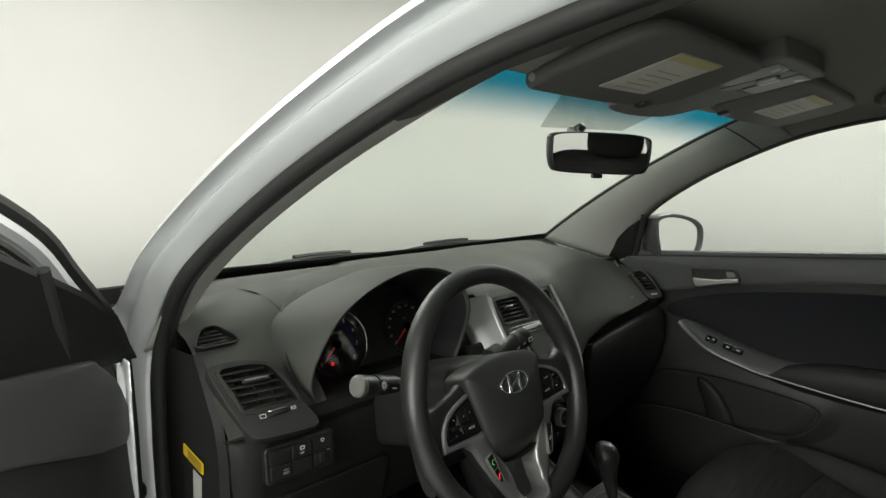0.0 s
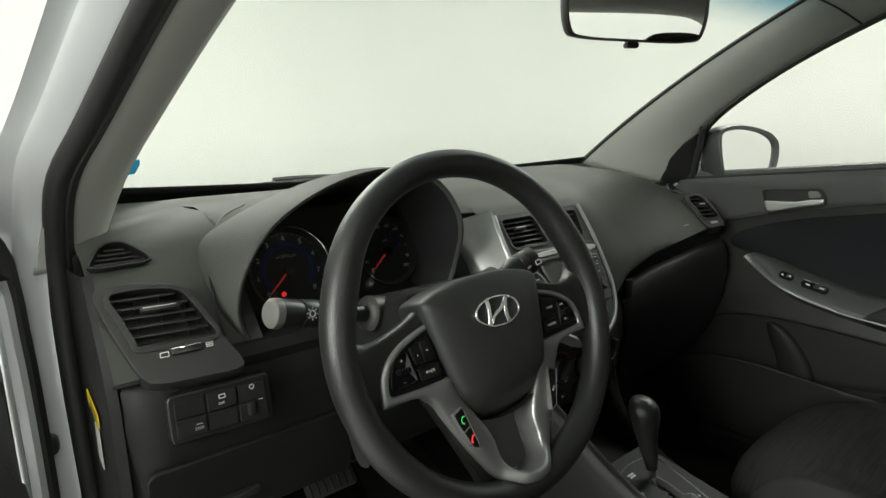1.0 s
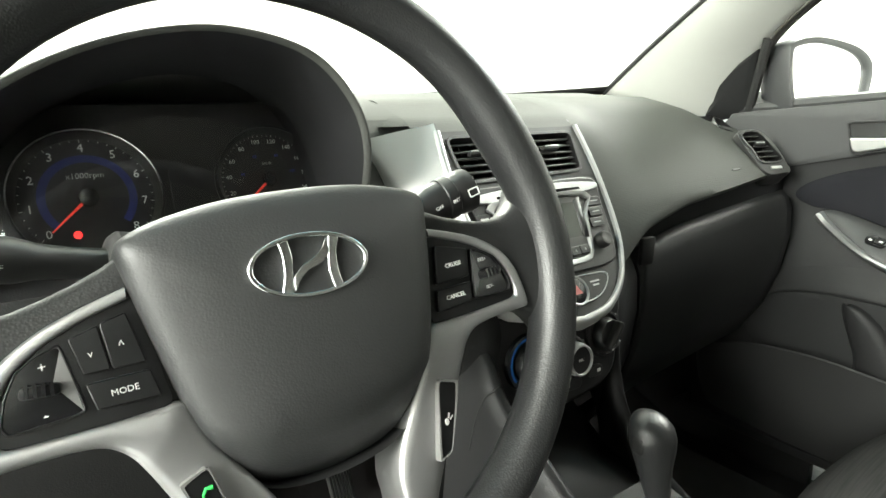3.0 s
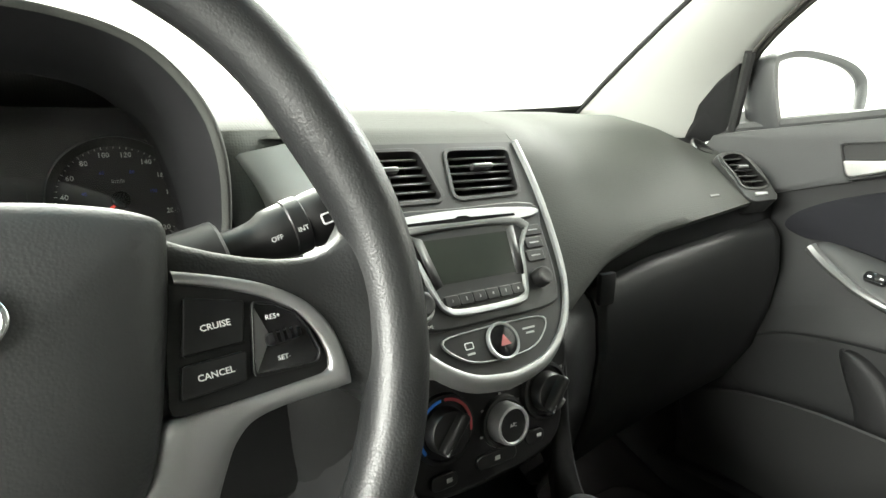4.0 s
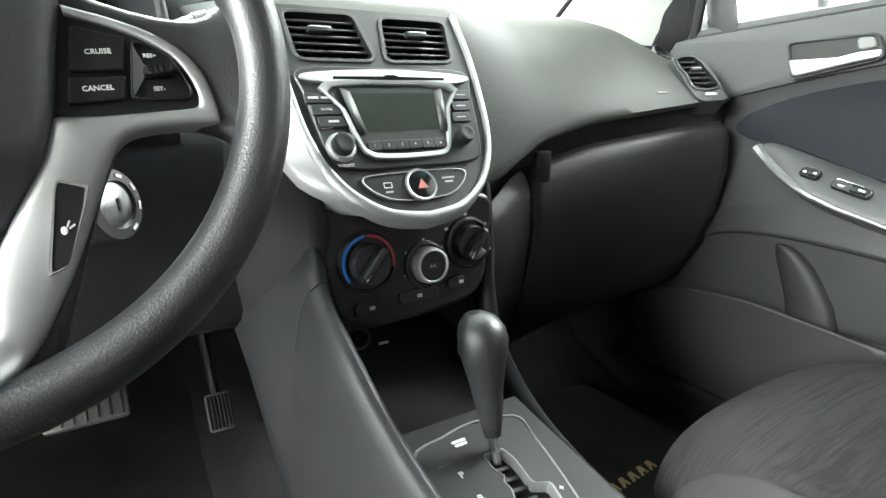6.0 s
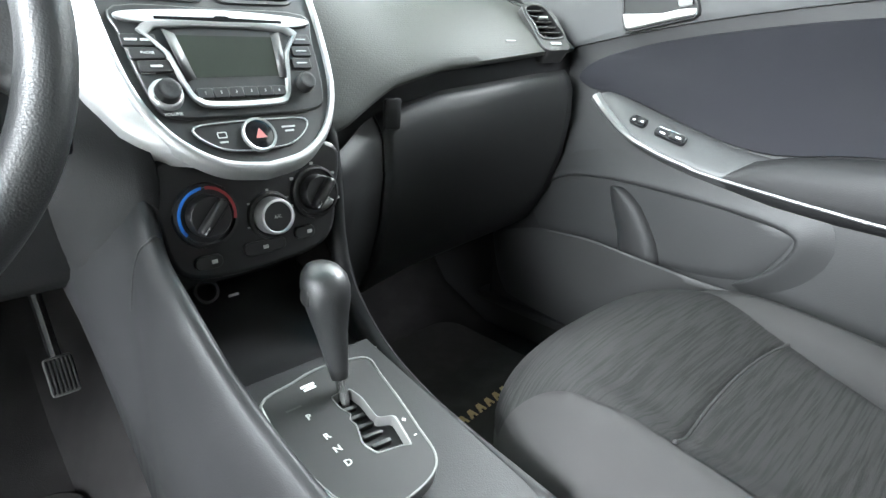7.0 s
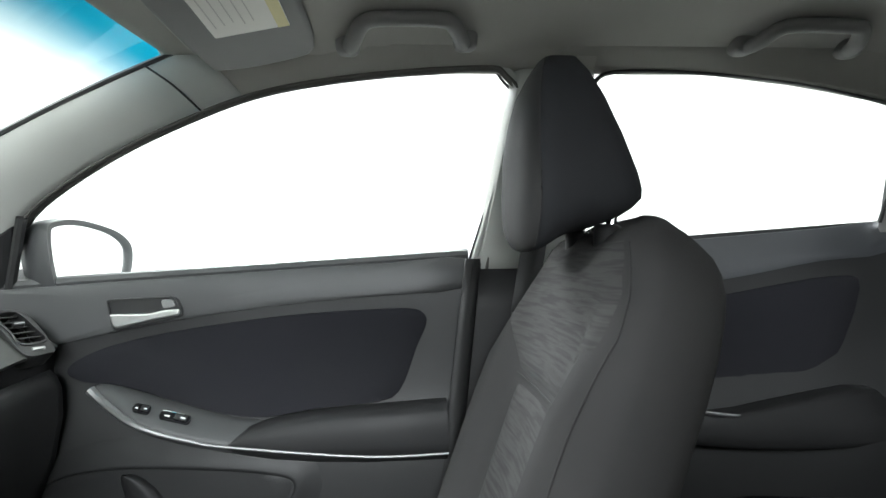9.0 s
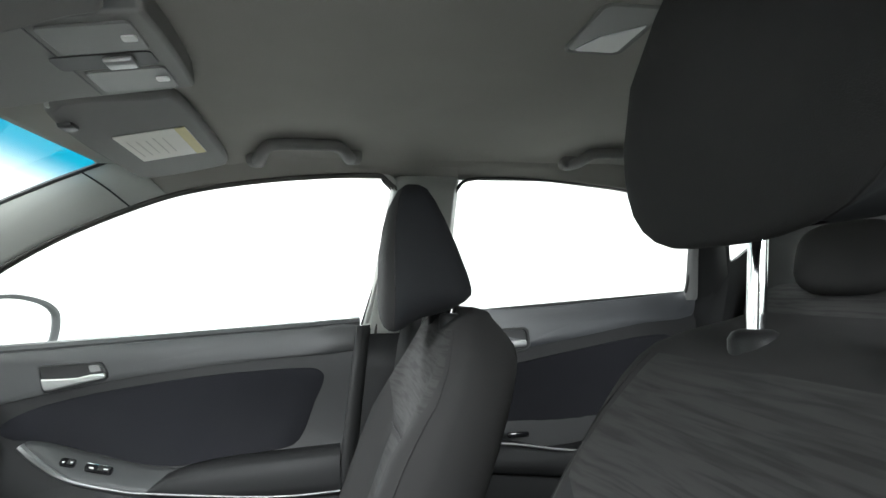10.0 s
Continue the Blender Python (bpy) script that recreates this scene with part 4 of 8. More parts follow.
hub = part("airbag_cover", grid(rows, closed=True, cap=True), M_HUB, wheel, "dark grey grained airbag cover", sharp=48)
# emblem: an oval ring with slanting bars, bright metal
em = MW @ pose(-0.001, 0.009, 0.0222, 0, 0, -3)


def oval(a, b):
    return [(a * math.cos(2 * math.pi * k / 48), b * math.sin(2 * math.pi * k / 48)) for k in range(48)]


part("emblem_ring", ring_plate(oval(0.0305, 0.0158), oval(0.0280, 0.0135), em, -0.002, 0.0016), M_EMBLEM, hub, "bright metal oval emblem", bevel=0.0006)
for bar in ([(-0.0150, 0.0124), (-0.0098, 0.0138), (-0.0085, 0.0040), (-0.0100, -0.0060), (-0.0108, -0.0136), (-0.0165, -0.0120), (-0.0140, -0.0040), (-0.0135, 0.0050)],
            [(0.0150, -0.0124), (0.0098, -0.0138), (0.0080, -0.0040), (0.0095, 0.0060), (0.0108, 0.0136), (0.0165, 0.0120), (0.0135, 0.0040), (0.0132, -0.0050)],
            [(-0.0098, -0.0052), (-0.0045, 0.0002), (0.0020, 0.0030), (0.0065, 0.0070), (0.0095, 0.0125), (0.0105, 0.0050), (0.0055, -0.0002), (-0.0020, -0.0028), (-0.0065, -0.0068), (-0.0100, -0.0125)]):
    part("emblem_bar", prism(soft(bar, 2, 0.2), em, -0.002, 0.0014), M_EMBLEM, hub, bevel=0.0006)
part("moulded_mark", prism([(-0.004, -0.040), (0.004, -0.040), (0.0, -0.047)], MW, 0.016, 0.0205), M_HUB, hub)

# silver piece of one spoke: outer and inner edge, from the hub round the controls and down to the rim
SILVER = (((0.0790, 0.0170), (0.0795, 0.0112)), ((0.0980, 0.0115), (0.0968, 0.0060)), ((0.1155, 0.0045), (0.1120, -0.0006)), ((0.1300, -0.0055), (0.1232, -0.0088)), ((0.1385, -0.0175), (0.1298, -0.0188)),
          ((0.1422, -0.0310), (0.1333, -0.0288)), ((0.1432, -0.0435), (0.1330, -0.0350)), ((0.1400, -0.0454), (0.1300, -0.0370)), ((0.1250, -0.0456), (0.1180, -0.0378)), ((0.1090, -0.0464), (0.1050, -0.0384)),
          ((0.0985, -0.0488), (0.0900, -0.0388)), ((0.0912, -0.0548), (0.0760, -0.0385)), ((0.0862, -0.0630), (0.0650, -0.0400)), ((0.0812, -0.0740), (0.0570, -0.0590)), ((0.0725, -0.0930), (0.0460, -0.0790)),
          ((0.0630, -0.1125), (0.0345, -0.0990)), ((0.0535, -0.1290), (0.0292, -0.1150)), ((0.0440, -0.1440), (0.0286, -0.1300)), ((0.0330, -0.1550), (0.0245, -0.1440)), ((0.0180, -0.1635), (0.0140, -0.1520)), ((0.0, -0.1668), (0.0, -0.1550)))
PLATE = [(0.0760, 0.0122), (0.0805, 0.0114), (0.0970, 0.0064), (0.1122, -0.0002), (0.1236, -0.0086), (0.1302, -0.0188), (0.1337, -0.0288), (0.1334, -0.0354), (0.1302, -0.0374), (0.1180, -0.0382), (0.0980, -0.0388), (0.0690, -0.0392), (0.0720, -0.0160)]
BACK = [(0.090, -0.052), (0.081, -0.075), (0.067, -0.110), (0.056, -0.138), (0.047, -0.160), (0.03, -0.172), (0, -0.174), (0, -0.163), (0.027, -0.154), (0.037, -0.122), (0.055, -0.084), (0.067, -0.058)]
# grained arm between hub and rim: place along the spoke, upper and lower edge
ARM = ((0.062, 0.0400, -0.046), (0.074, 0.0345, -0.0445), (0.086, 0.0282, -0.0440), (0.098, 0.0232, -0.0440), (0.110, 0.0192, -0.0440), (0.122, 0.0162, -0.0445), (0.132, 0.0150, -0.0455), (0.140, 0.0152, -0.0475), (0.147, 0.0172, -0.0515), (0.153, 0.0215, -0.0580), (0.158, 0.0275, -0.0660), (0.163, 0.0360, -0.0760), (0.168, 0.0460, -0.0880))


def side_of(pts, s):
    return [V(s * a, b, 0) for a, b in pts]


for s in (-1, 1):
    rows = []
    for u, top, low in ARM:
        front = 0.0008 + 0.0045 * smooth01((u - 0.135) / 0.03)
        mid, half_v = (top + low) / 2, (top - low) / 2
        row = []
        for k in range(28):
            a = 2 * math.pi * k / 28
            c, n = math.cos(a), math.sin(a)
            row.append(MW @ V(s * u, mid + half_v * math.copysign(abs(c) ** 0.62, c), -0.0125 + (front + 0.0125) * math.copysign(abs(n) ** 0.62, n)))
        rows.append(row)
    arm = part("spoke", grid(rows, closed=True, cap=True), M_LEATHER, wheel, "black grained spoke", sharp=80)
    outer_r = round_path([V(s * o[0], o[1], 0) for o, i in SILVER], 5, closed=False)
    inner_r = round_path([V(s * i[0], i[1], 0) for o, i in SILVER], 5, closed=False)
    rows = []
    for k, (o, i) in enumerate(zip(outer_r, inner_r)):
        f = k / (len(outer_r) - 1)
        lift = 0.0165 * smooth01((f - 0.86) / 0.12) - 0.004 * math.sin(math.pi * min(1.0, max(0.0, (f - 0.6) / 0.3)))
        wide = (o - i).length
        puff = min(0.0013, wide * 0.05)
        row = []
        for e, z in ((0.0, -0.014), (0.0, -0.0010), (0.03, 0.0008), (0.09, 0.0022), (0.2, 0.0030), (0.35, 0.0034), (0.5, 0.0036), (0.65, 0.0036), (0.8, 0.0036), (0.91, 0.0032), (0.97, 0.0020), (1.0, 0.0002), (1.01, -0.010), (1.04, -0.027)):
            p = o.lerp(i, e)
            row.append(MW @ V(p.x, p.y, z + lift + (puff * math.sin(math.pi * e) if z > -0.005 else 0)))
        rows.append(row)
    sp = part("lower_spoke", grid(rows), M_SPOKE, wheel, "silver painted control bezel and lower spoke", sharp=60)
    part("spoke_back", prism(round_path(side_of(BACK, s), 3), MW, -0.026, -0.006), M_LEATHER, wheel, bevel=0.004)
    hole = soft([(s * a, b) for a, b in PLATE], 2, 0.2)
    bz = part("control_plate", prism(hole, MW, -0.010, 0.0016), M_KEY, wheel, "black control plate", bevel=0.0004)
    # call keys on one side, a voice key on the other
    zs = 0.0052
    quad = [(s * 0.0625, -0.0690), (s * 0.0755, -0.0735), (s * 0.0725, -0.0830), (s * 0.0610, -0.1105), (s * 0.0520, -0.1135)]
    part("key_surround", ring_plate(soft(quad, 2, 0.12), [(s * 0.0645 + (p[0] - s * 0.0645) * 0.86, -0.0910 + (p[1] + 0.0910) * 0.95) for p in soft(quad, 2, 0.12)], MW, -0.004, zs + 0.0006), M_RIM, sp, "bright key surround", bevel=0.0004)
    inner_q = [(s * 0.0645 + (p[0] - s * 0.0645) * 0.86, -0.0910 + (p[1] + 0.0910) * 0.95) for p in quad]
    if s < 0:
        top_q = [inner_q[0], inner_q[1], inner_q[2], (-0.0672, -0.0925), (-0.0590, -0.0895)]
        low_q = [(-0.0586, -0.0910), (-0.0667, -0.0940), inner_q[3], inner_q[4]]
        for kq, mt, turn, cx, cy in ((top_q, M_GREEN, 70, -0.0655, -0.0815), (low_q, M_WARN, 62, -0.0600, -0.1020)):
            part("call_key", prism(soft(kq, 2, 0.1), MW, -0.002, zs), M_KEY, sp, bevel=0.0006)
            hs = MW @ pose(cx, cy, zs + 0.0002, 0, 0, turn)
            curl = 1.0 if mt == M_GREEN else 0.45
            part("handset_symbol", tube([hs @ p for p in (V(-0.0034, -0.0018 * curl, 0), V(-0.0026, 0.0010 * curl, 0), V(0.0, 0.0016 * curl, 0), V(0.0026, 0.0010 * curl, 0), V(0.0034, -0.0018 * curl, 0))], [0.0010, 0.0008, 0.0006, 0.0008, 0.0010], 6), mt, sp)
        part("key_notch", tube([MW @ V(-0.0668, -0.0932, zs), MW @ V(-0.0632, -0.0912, zs), MW @ V(-0.0588, -0.0902, zs)], 0.0006, 6), M_RIM, sp)
    else:
        part("voice_key", prism(soft(inner_q, 2, 0.1), MW, -0.002, zs), M_KEY, sp, bevel=0.0006)
        part("voice_symbol", cushion(0.0030, 0.0040, 0.0008, MW @ pose(0.0622, -0.0935, zs + 0.0002), 2), M_GREYP, sp)
        for k in (0, 1):
            part("voice_wave", block(0.0008, 0.0030, 0.0004, MW @ pose(0.0642 + 0.0014 * k, -0.0905 - 0.0015 * k, zs + 0.0002, 0, 0, -25 - 30 * k)), M_GREYP, sp)
    zk = 0.0016
    pit = [(s * a, b) for a, b in ((0.1065, -0.0010), (0.1150, -0.0032), (0.1232, -0.0085), (0.1280, -0.0170), (0.1314, -0.0285), (0.1295, -0.0328), (0.1015, -0.0318), (0.1040, -0.0160))]
    pit_i = [(s * 0.117 + (a - s * 0.117) * 0.93, -0.0175 + (b + 0.0175) * 0.93) for a, b in pit]
    part("recess_rim", ring_plate(soft(pit, 2, 0.15), soft(pit_i, 2, 0.15), MW, zk - 0.001, zk + 0.0022), M_KEY, bz, "black recess rim", bevel=0.0004)
    part("rocker_base", prism(soft(pit_i, 2, 0.15), MW, zk - 0.001, zk + 0.0003), M_GLOSS, bz, "black rocker recess")
    slope = bmesh.new()
    ta, tb, tc, td = (slope.verts.new(MW @ V(*q)) for q in ((s * 0.1065, -0.0025, zk + 0.0021), (s * 0.1030, -0.0305, zk + 0.0021), (s * 0.1118, -0.0170, zk + 0.0004), (s * 0.1045, -0.0160, zk + 0.0002)))
    for f in ((ta, tc, tb), (ta, tb, td), (ta, td, tc), (tb, tc, td)):
        slope.faces.new(f)
    part("recess_slope", slope, M_SLOPE, bz, "grey sloping recess side", smooth=False)
    part("rocker", block(0.0145, 0.0050, 0.0075, MW @ pose(s * 0.1160, -0.0178, 0.0050, 0, 0, s * 5), 0.0018), M_KEY, bz)
    for k in range(4):
        part("rocker_rib", block(0.0014, 0.0052, 0.0006, MW @ pose(s * (0.1118 + 0.0028 * k), -0.0178 + 0.0003 * k, 0.0088, 0, 0, s * 5)), M_GLOSS, bz)
    if s > 0:
        for quad, txt, cx, cy in ([(0.0810, 0.0055), (0.1035, -0.0002), (0.1005, -0.0168), (0.0768, -0.0172)], "CRUISE", 0.0908, -0.0078), ([(0.0762, -0.0206), (0.1008, -0.0200), (0.0985, -0.0318), (0.0738, -0.0332)], "CANCEL", 0.0878, -0.0262):
            part("key", prism(soft(quad, 2, 0.06), MW, zk, zk + 0.0034), M_KEY, bz, bevel=0.0008)
            letters(txt, 0.0036, MW @ pose(cx, cy, zk + 0.0036, 0, 0, 2), M_WHITE, bz, bold=0.00004)
        letters("RES+", 0.0030, MW @ pose(0.1140, -0.0090, zk + 0.0012), M_WHITE, bz)
        letters("SET-", 0.0030, MW @ pose(0.1155, -0.0265, zk + 0.0012), M_WHITE, bz)
    else:
        for quad, txt, size, cx, cy in (([(-0.0810, 0.0060), (-0.0915, 0.0035), (-0.0900, -0.0165), (-0.0768, -0.0172)], "^", 0.0056, -0.0850, -0.0075), ([(-0.0922, 0.0030), (-0.1035, -0.0002), (-0.1005, -0.0160), (-0.0907, -0.0165)], "v", 0.0044, -0.0968, -0.0082),
                                        ([(-0.0762, -0.0206), (-0.1008, -0.0200), (-0.0985, -0.0318), (-0.0738, -0.0332)], "MODE", 0.0038, -0.0872, -0.0265)):
            part("key", prism(soft(quad, 2, 0.06), MW, zk, zk + 0.0034), M_KEY, bz, bevel=0.0008)
            letters(txt, size, MW @ pose(cx, cy, zk + 0.0036), M_WHITE, bz)
        letters("+", 0.0058, MW @ pose(-0.1140, -0.0090, zk + 0.0012), M_WHITE, bz)
        letters("-", 0.0068, MW @ pose(-0.1160, -0.0280, zk + 0.0012), M_WHITE, bz)

# steering column shroud, ignition, stalks
MC = axes(WHEEL_C, (1, 0, 0), (0, math.sin(radians(WHEEL_TILT)), math.cos(radians(WHEEL_TILT))))
column = thing("steering_column", (-0.372, 0.1, 0.75), "black plastic steering column shroud", "steering column")
rows = []
for d, w, h in ((-0.045, 0.052, 0.046), (-0.055, 0.066, 0.056), (-0.11, 0.070, 0.060), (-0.18, 0.070, 0.062), (-0.27, 0.066, 0.06)):
    rows.append([MC @ V(p[0], p[1] - 0.006, d) for p in rect(2 * w, 2 * h, 0.03, 5)])
part("shroud", grid(rows, closed=True, cap=True), M_LOWER, column, "black grained column shroud", sharp=50)
mi = axes((-0.270, -0.040, 0.814), (0.66, 0.75, 0.0), (-0.1, 0.1, 1))
part("ignition_ring", lathe([(0.026, -0.03), (0.026, 0.0), (0.024, 0.003), (0.017, 0.004), (0.016, 0.001)], mi, 32, cap=False), M_STACK, column, "black ignition ring")
for a in (-60, -10, 30, 70, 115):
    part("ring_mark", block(0.0022, 0.0058, 0.0006, mi @ pose(0, 0, 0, 0, 0, a) @ pose(0.0205, 0, 0.0040)), M_GREYP, column)
part("ignition_barrel", lathe([(0.016, -0.01), (0.016, 0.002), (0.008, 0.004), (0.0001, 0.004)], mi, 24, cap=False), M_STEEL, column, "steel ignition barrel")
part("key_slot", block(0.002, 0.009, 0.002, mi @ pose(0, 0, 0.004)), M_BLACK, column)


def stalk(base, tip, name, label, end_mat, fat=1.0):
    st = thing(name, base, label, "stalk")
    b, t = Vector(base), Vector(tip)
    d = (t - b).normalized()
    m = axes(b, d.cross(V(0, 0, 1)), V(0, 0, 1))
    L = (t - b).length
    m = axes(b, V(0, 0, 1).cross(d), d.cross(V(0, 0, 1).cross(d)))
    part("boot", lathe([(0.021, -0.02), (0.0205, L * 0.06), (0.017, L * 0.09), (0.010, L * 0.10)], m, 24), M_STACK, st, "charcoal stalk boot")
    part("stem", lathe([(0.010, 0), (0.0095, L * 0.25), (0.0105, L * 0.36), (0.0130, L * 0.44), (0.0138, L * 0.6)], m @ Matrix.Diagonal((fat, fat, 1, 1)), 20), M_BLACK, st)
    part("collar", lathe([(0.014, L * 0.60), (0.0145, L * 0.61), (0.0145, L * 0.73), (0.014, L * 0.74)], m @ Matrix.Diagonal((fat, fat, 1, 1)), 24), M_BLACK, st, "black ribbed collar")
    part("tip", lathe([(0.0130, L * 0.745), (0.0140, L * 0.78), (0.0148, L * 0.9), (0.0145, L * 0.97), (0.012, L), (0.0001, L * 1.005)], m @ Matrix.Diagonal((fat, fat, 1, 1)), 24, cap=False), end_mat, st)
    return st, m, L


st, ms, L = stalk((-0.43, -0.03, 0.91), (-0.556, -0.048, 0.941), "turn_signal_stalk", "black turn signal stalk with a grey tip", M_BLACK)
part("tip_cap", lathe([(0.0150, L * 0.925), (0.0154, L * 0.935), (0.0148, L * 0.985), (0.012, L * 1.006), (0.0001, L * 1.012)], ms, 24, cap=False), M_CAP, st, "grey end cap")
sun_face = axes(Vector(ms @ V(0, 0, L * 0.68)) + V(0, -0.0150, 0.003), (0.97, 0.16, -0.23), (0, 0.2, 0.98))
part("lamp_symbol", ring_plate(rect(0.0072, 0.0072, 0.0036), rect(0.0054, 0.0054, 0.0027), sun_face, 0, 0.0005), M_WHITE, st)
for k in range(8):
    part("lamp_ray", block(0.0020, 0.0007, 0.0005, sun_face @ pose(0, 0, 0.0003, 0, 0, 45 * k) @ pose(0.0056, 0, 0)), M_WHITE, st)
letters("OFF", 0.005, axes(Vector(ms @ V(0, 0, L * 0.5)) + V(0, -0.0135, -0.002), (0.97, 0.16, -0.23), (0, 0.2, 0.98)), M_WHITE, st)
st, ms, L = stalk((-0.245, -0.0325, 0.9138), (-0.172, -0.035, 0.934), "wiper_stalk", "black wiper stalk with white markings", M_BLACK, 1.25)
for txt, f in (("INT", 0.66), ("OFF", 0.44)):
    letters(txt, 0.0042, axes(Vector(ms @ V(0, 0, L * f)) + V(0, -0.0187, 0.001), (0.95, -0.04, 0.28), (-0.2, 0.25, 0.9)), M_WHITE, st)
part("wiper_symbol", ring_plate(rect(0.010, 0.007, 0.0015), rect(0.008, 0.005, 0.001), axes(Vector(ms @ V(0, 0, L * 0.88)) + V(0, -0.0190, 0.002), (0.95, -0.04, 0.28), (-0.2, 0.25, 0.9)), 0, 0.0005), M_WHITE, st)

# centre stack --------------------------------------------------------------
MSTK = axes((0, 0.003, 0.8), (1, 0, 0), (0, 0.515, 0.857))
stack = thing("centre_stack", (0, 0.1, 0.77), "charcoal centre stack with a silver surround", "centre stack")
STK = [(0, -0.031), (0.04, -0.024), (0.071, -0.004), (0.091, 0.024), (0.103, 0.06), (0.109, 0.113), (0.110, 0.16), (0.106, 0.207)]
half = round_path([V(a, b, 0) for a, b in STK], 5, closed=False)
face = [V(-p.x, p.y, 0) for p in half[::-1]][:-1] + half
VENT_L = [(-0.096, 0.197), (-0.022, 0.198), (-0.010, 0.145), (-0.092, 0.145)]
VENT_R = [(0.012, 0.197), (0.092, 0.197), (0.086, 0.147), (0.005, 0.145)]


part("face_plate", holed([(p.x * 0.985, p.y) for p in face], [soft(VENT_L), soft(VENT_R)], MSTK, -0.03, 0.0), M_STACK, stack, "charcoal face plate", smooth=False)
rows = []
ctr = V(0, 0.1, 0)
for off, z in ((-0.003, -0.004), (-0.002, 0.0035), (0.001, 0.0045), (0.004, 0.0032), (0.0062, -0.002), (0.0075, -0.012)):
    row = []
    for i, p in enumerate(face):
        t = face[min(i + 1, len(face) - 1)] - face[max(i - 1, 0)]
        nn = V(t.y, -t.x, 0).normalized()
        thick = 1 + 0.45 * smooth01((0.02 - p.y) / 0.05) if off > 0 else 1
        row.append(MSTK @ V(p.x + nn.x * off, p.y + nn.y * off * thick, z))
    rows.append(row)
part("silver_surround", grid(rows), M_SILVER, stack, "silver painted surround", sharp=50)
# wide silver flank facing the driver
rows = []
for i in range(21):
    v = lerp(-0.0225, 0.217, (i / 20) ** 1.2)
    thin = smooth01((v + 0.022) / 0.03)
    x0 = -curve_at([(b, a) for a, b in STK[1:]], v) - 0.004
    tp = smooth01((v - 0.005) / 0.13)
    wide = curve_at(((-0.0225, 0.0), (-0.012, 0.0045), (0.0, 0.011), (0.015, 0.016), (0.036, 0.019), (0.06, 0.024), (0.09, 0.030), (0.12, 0.034), (0.16, 0.044), (0.19, 0.056), (0.217, 0.071)), v)
    back = lerp(0.010, 0.026, tp)
    rows.append([MSTK @ V(x0 + 0.002, v, 0.0025), MSTK @ V(x0 - 0.003 * thin, v, -0.001), MSTK @ V(x0 - wide * 0.5, v, -back * 0.45), MSTK @ V(x0 - wide, v, -back), MSTK @ V(x0 - wide - 0.003 * thin, v, -back - 0.006), MSTK @ V(x0 - wide - 0.002 * thin, v, -back - 0.012 - 0.03 * thin)])
part("silver_flank", grid(rows), M_FLANK_LIT, stack, "silver painted side flank", sharp=60)
rows = [[MSTK @ V(x, v, -0.035 - 0.02 * (abs(x) > 0.12)) for x in span(-0.2, -0.09, 6)] for v in span(0.07, 0.2, 6)]
part("side_filler", grid(rows), M_LOWER, stack, solid=0.004)

vent("centre_vent", soft(VENT_L), MSTK @ pose(0, 0, 0.0005), stack, 6, "black centre air vent with horizontal slats", tab=(-0.062, 0.178, 0.026), rim=0.004)
vent("centre_vent", soft(VENT_R), MSTK @ pose(0, 0, 0.0005), stack, 6, "black centre air vent with horizontal slats", tab=(0.050, 0.178, 0.026), rim=0.004)

radio = thing("car_radio", (0, 0.04, 0.82), "black car radio with silver trim and a blank green display", "car radio")
part("radio_body", prism(round_path([V(-0.094, 0.132, 0), V(0.0, 0.134, 0), V(0.094, 0.132, 0), V(0.096, 0.10, 0), V(0.088, 0.04, 0), V(0.07, 0.022, 0), V(0, 0.020, 0), V(-0.07, 0.022, 0), V(-0.088, 0.04, 0), V(-0.096, 0.10, 0)], 4), MSTK, -0.01, 0.0035), M_BLACK, radio, "black radio face", bevel=0.002)
part("disc_bar", prism(round_path([V(-0.094, 0.124, 0), V(-0.05, 0.1285, 0), V(0, 0.130, 0), V(0.05, 0.1285, 0), V(0.094, 0.124, 0), V(0.092, 0.1165, 0), V(0.06, 0.1135, 0), V(0, 0.1125, 0), V(-0.06, 0.1135, 0), V(-0.092, 0.1165, 0)], 4), MSTK, 0.002, 0.0065), M_SILVER, radio, "silver disc slot bar", bevel=0.0015)
part("disc_slot", prism([(-0.064, 0.1178), (0, 0.1170), (0.064, 0.1178), (0.064, 0.1204), (0.009, 0.1212), (0.005, 0.1232), (-0.005, 0.1232), (-0.009, 0.1212), (-0.064, 0.1204)], MSTK, 0.0055, 0.0069), M_GLOSS, radio)
fo = [(-0.0745, 0.1155), (0.0710, 0.1155), (0.0610, 0.085), (0.0500, 0.046), (0.0440, 0.0345), (0.0350, 0.0292), (0.0, 0.0278), (-0.0370, 0.0292), (-0.0490, 0.0345), (-0.0560, 0.046), (-0.0650, 0.085)]
fi = [(-0.0655, 0.1090), (0.0625, 0.1090), (0.0550, 0.085), (0.0445, 0.047), (0.0405, 0.0400), (0.0335, 0.0365), (0.0, 0.0350), (-0.0355, 0.0365), (-0.0445, 0.0400), (-0.0505, 0.047), (-0.0590, 0.085)]
ro, ri = (round_path([V(*p, 0) for p in q], 3) for q in (fo, fi))
rows = []
for f, h in ((0.0, 0.002), (0.0, 0.0055), (0.15, 0.0068), (0.7, 0.0066), (0.95, 0.0050), (1.0, 0.003)):
    rows.append([MSTK @ V(*(a.lerp(b, f).xy), h) for a, b in zip(ro, ri)])
part("display_frame", grid(rows, closed=True), M_FRAME, radio, "silver sloping display frame", sharp=40)
part("display_surround", prism(round_path([V(*p, 0) for p in fi], 3), MSTK, 0.0, 0.0032), M_STACK, radio, "charcoal display surround")
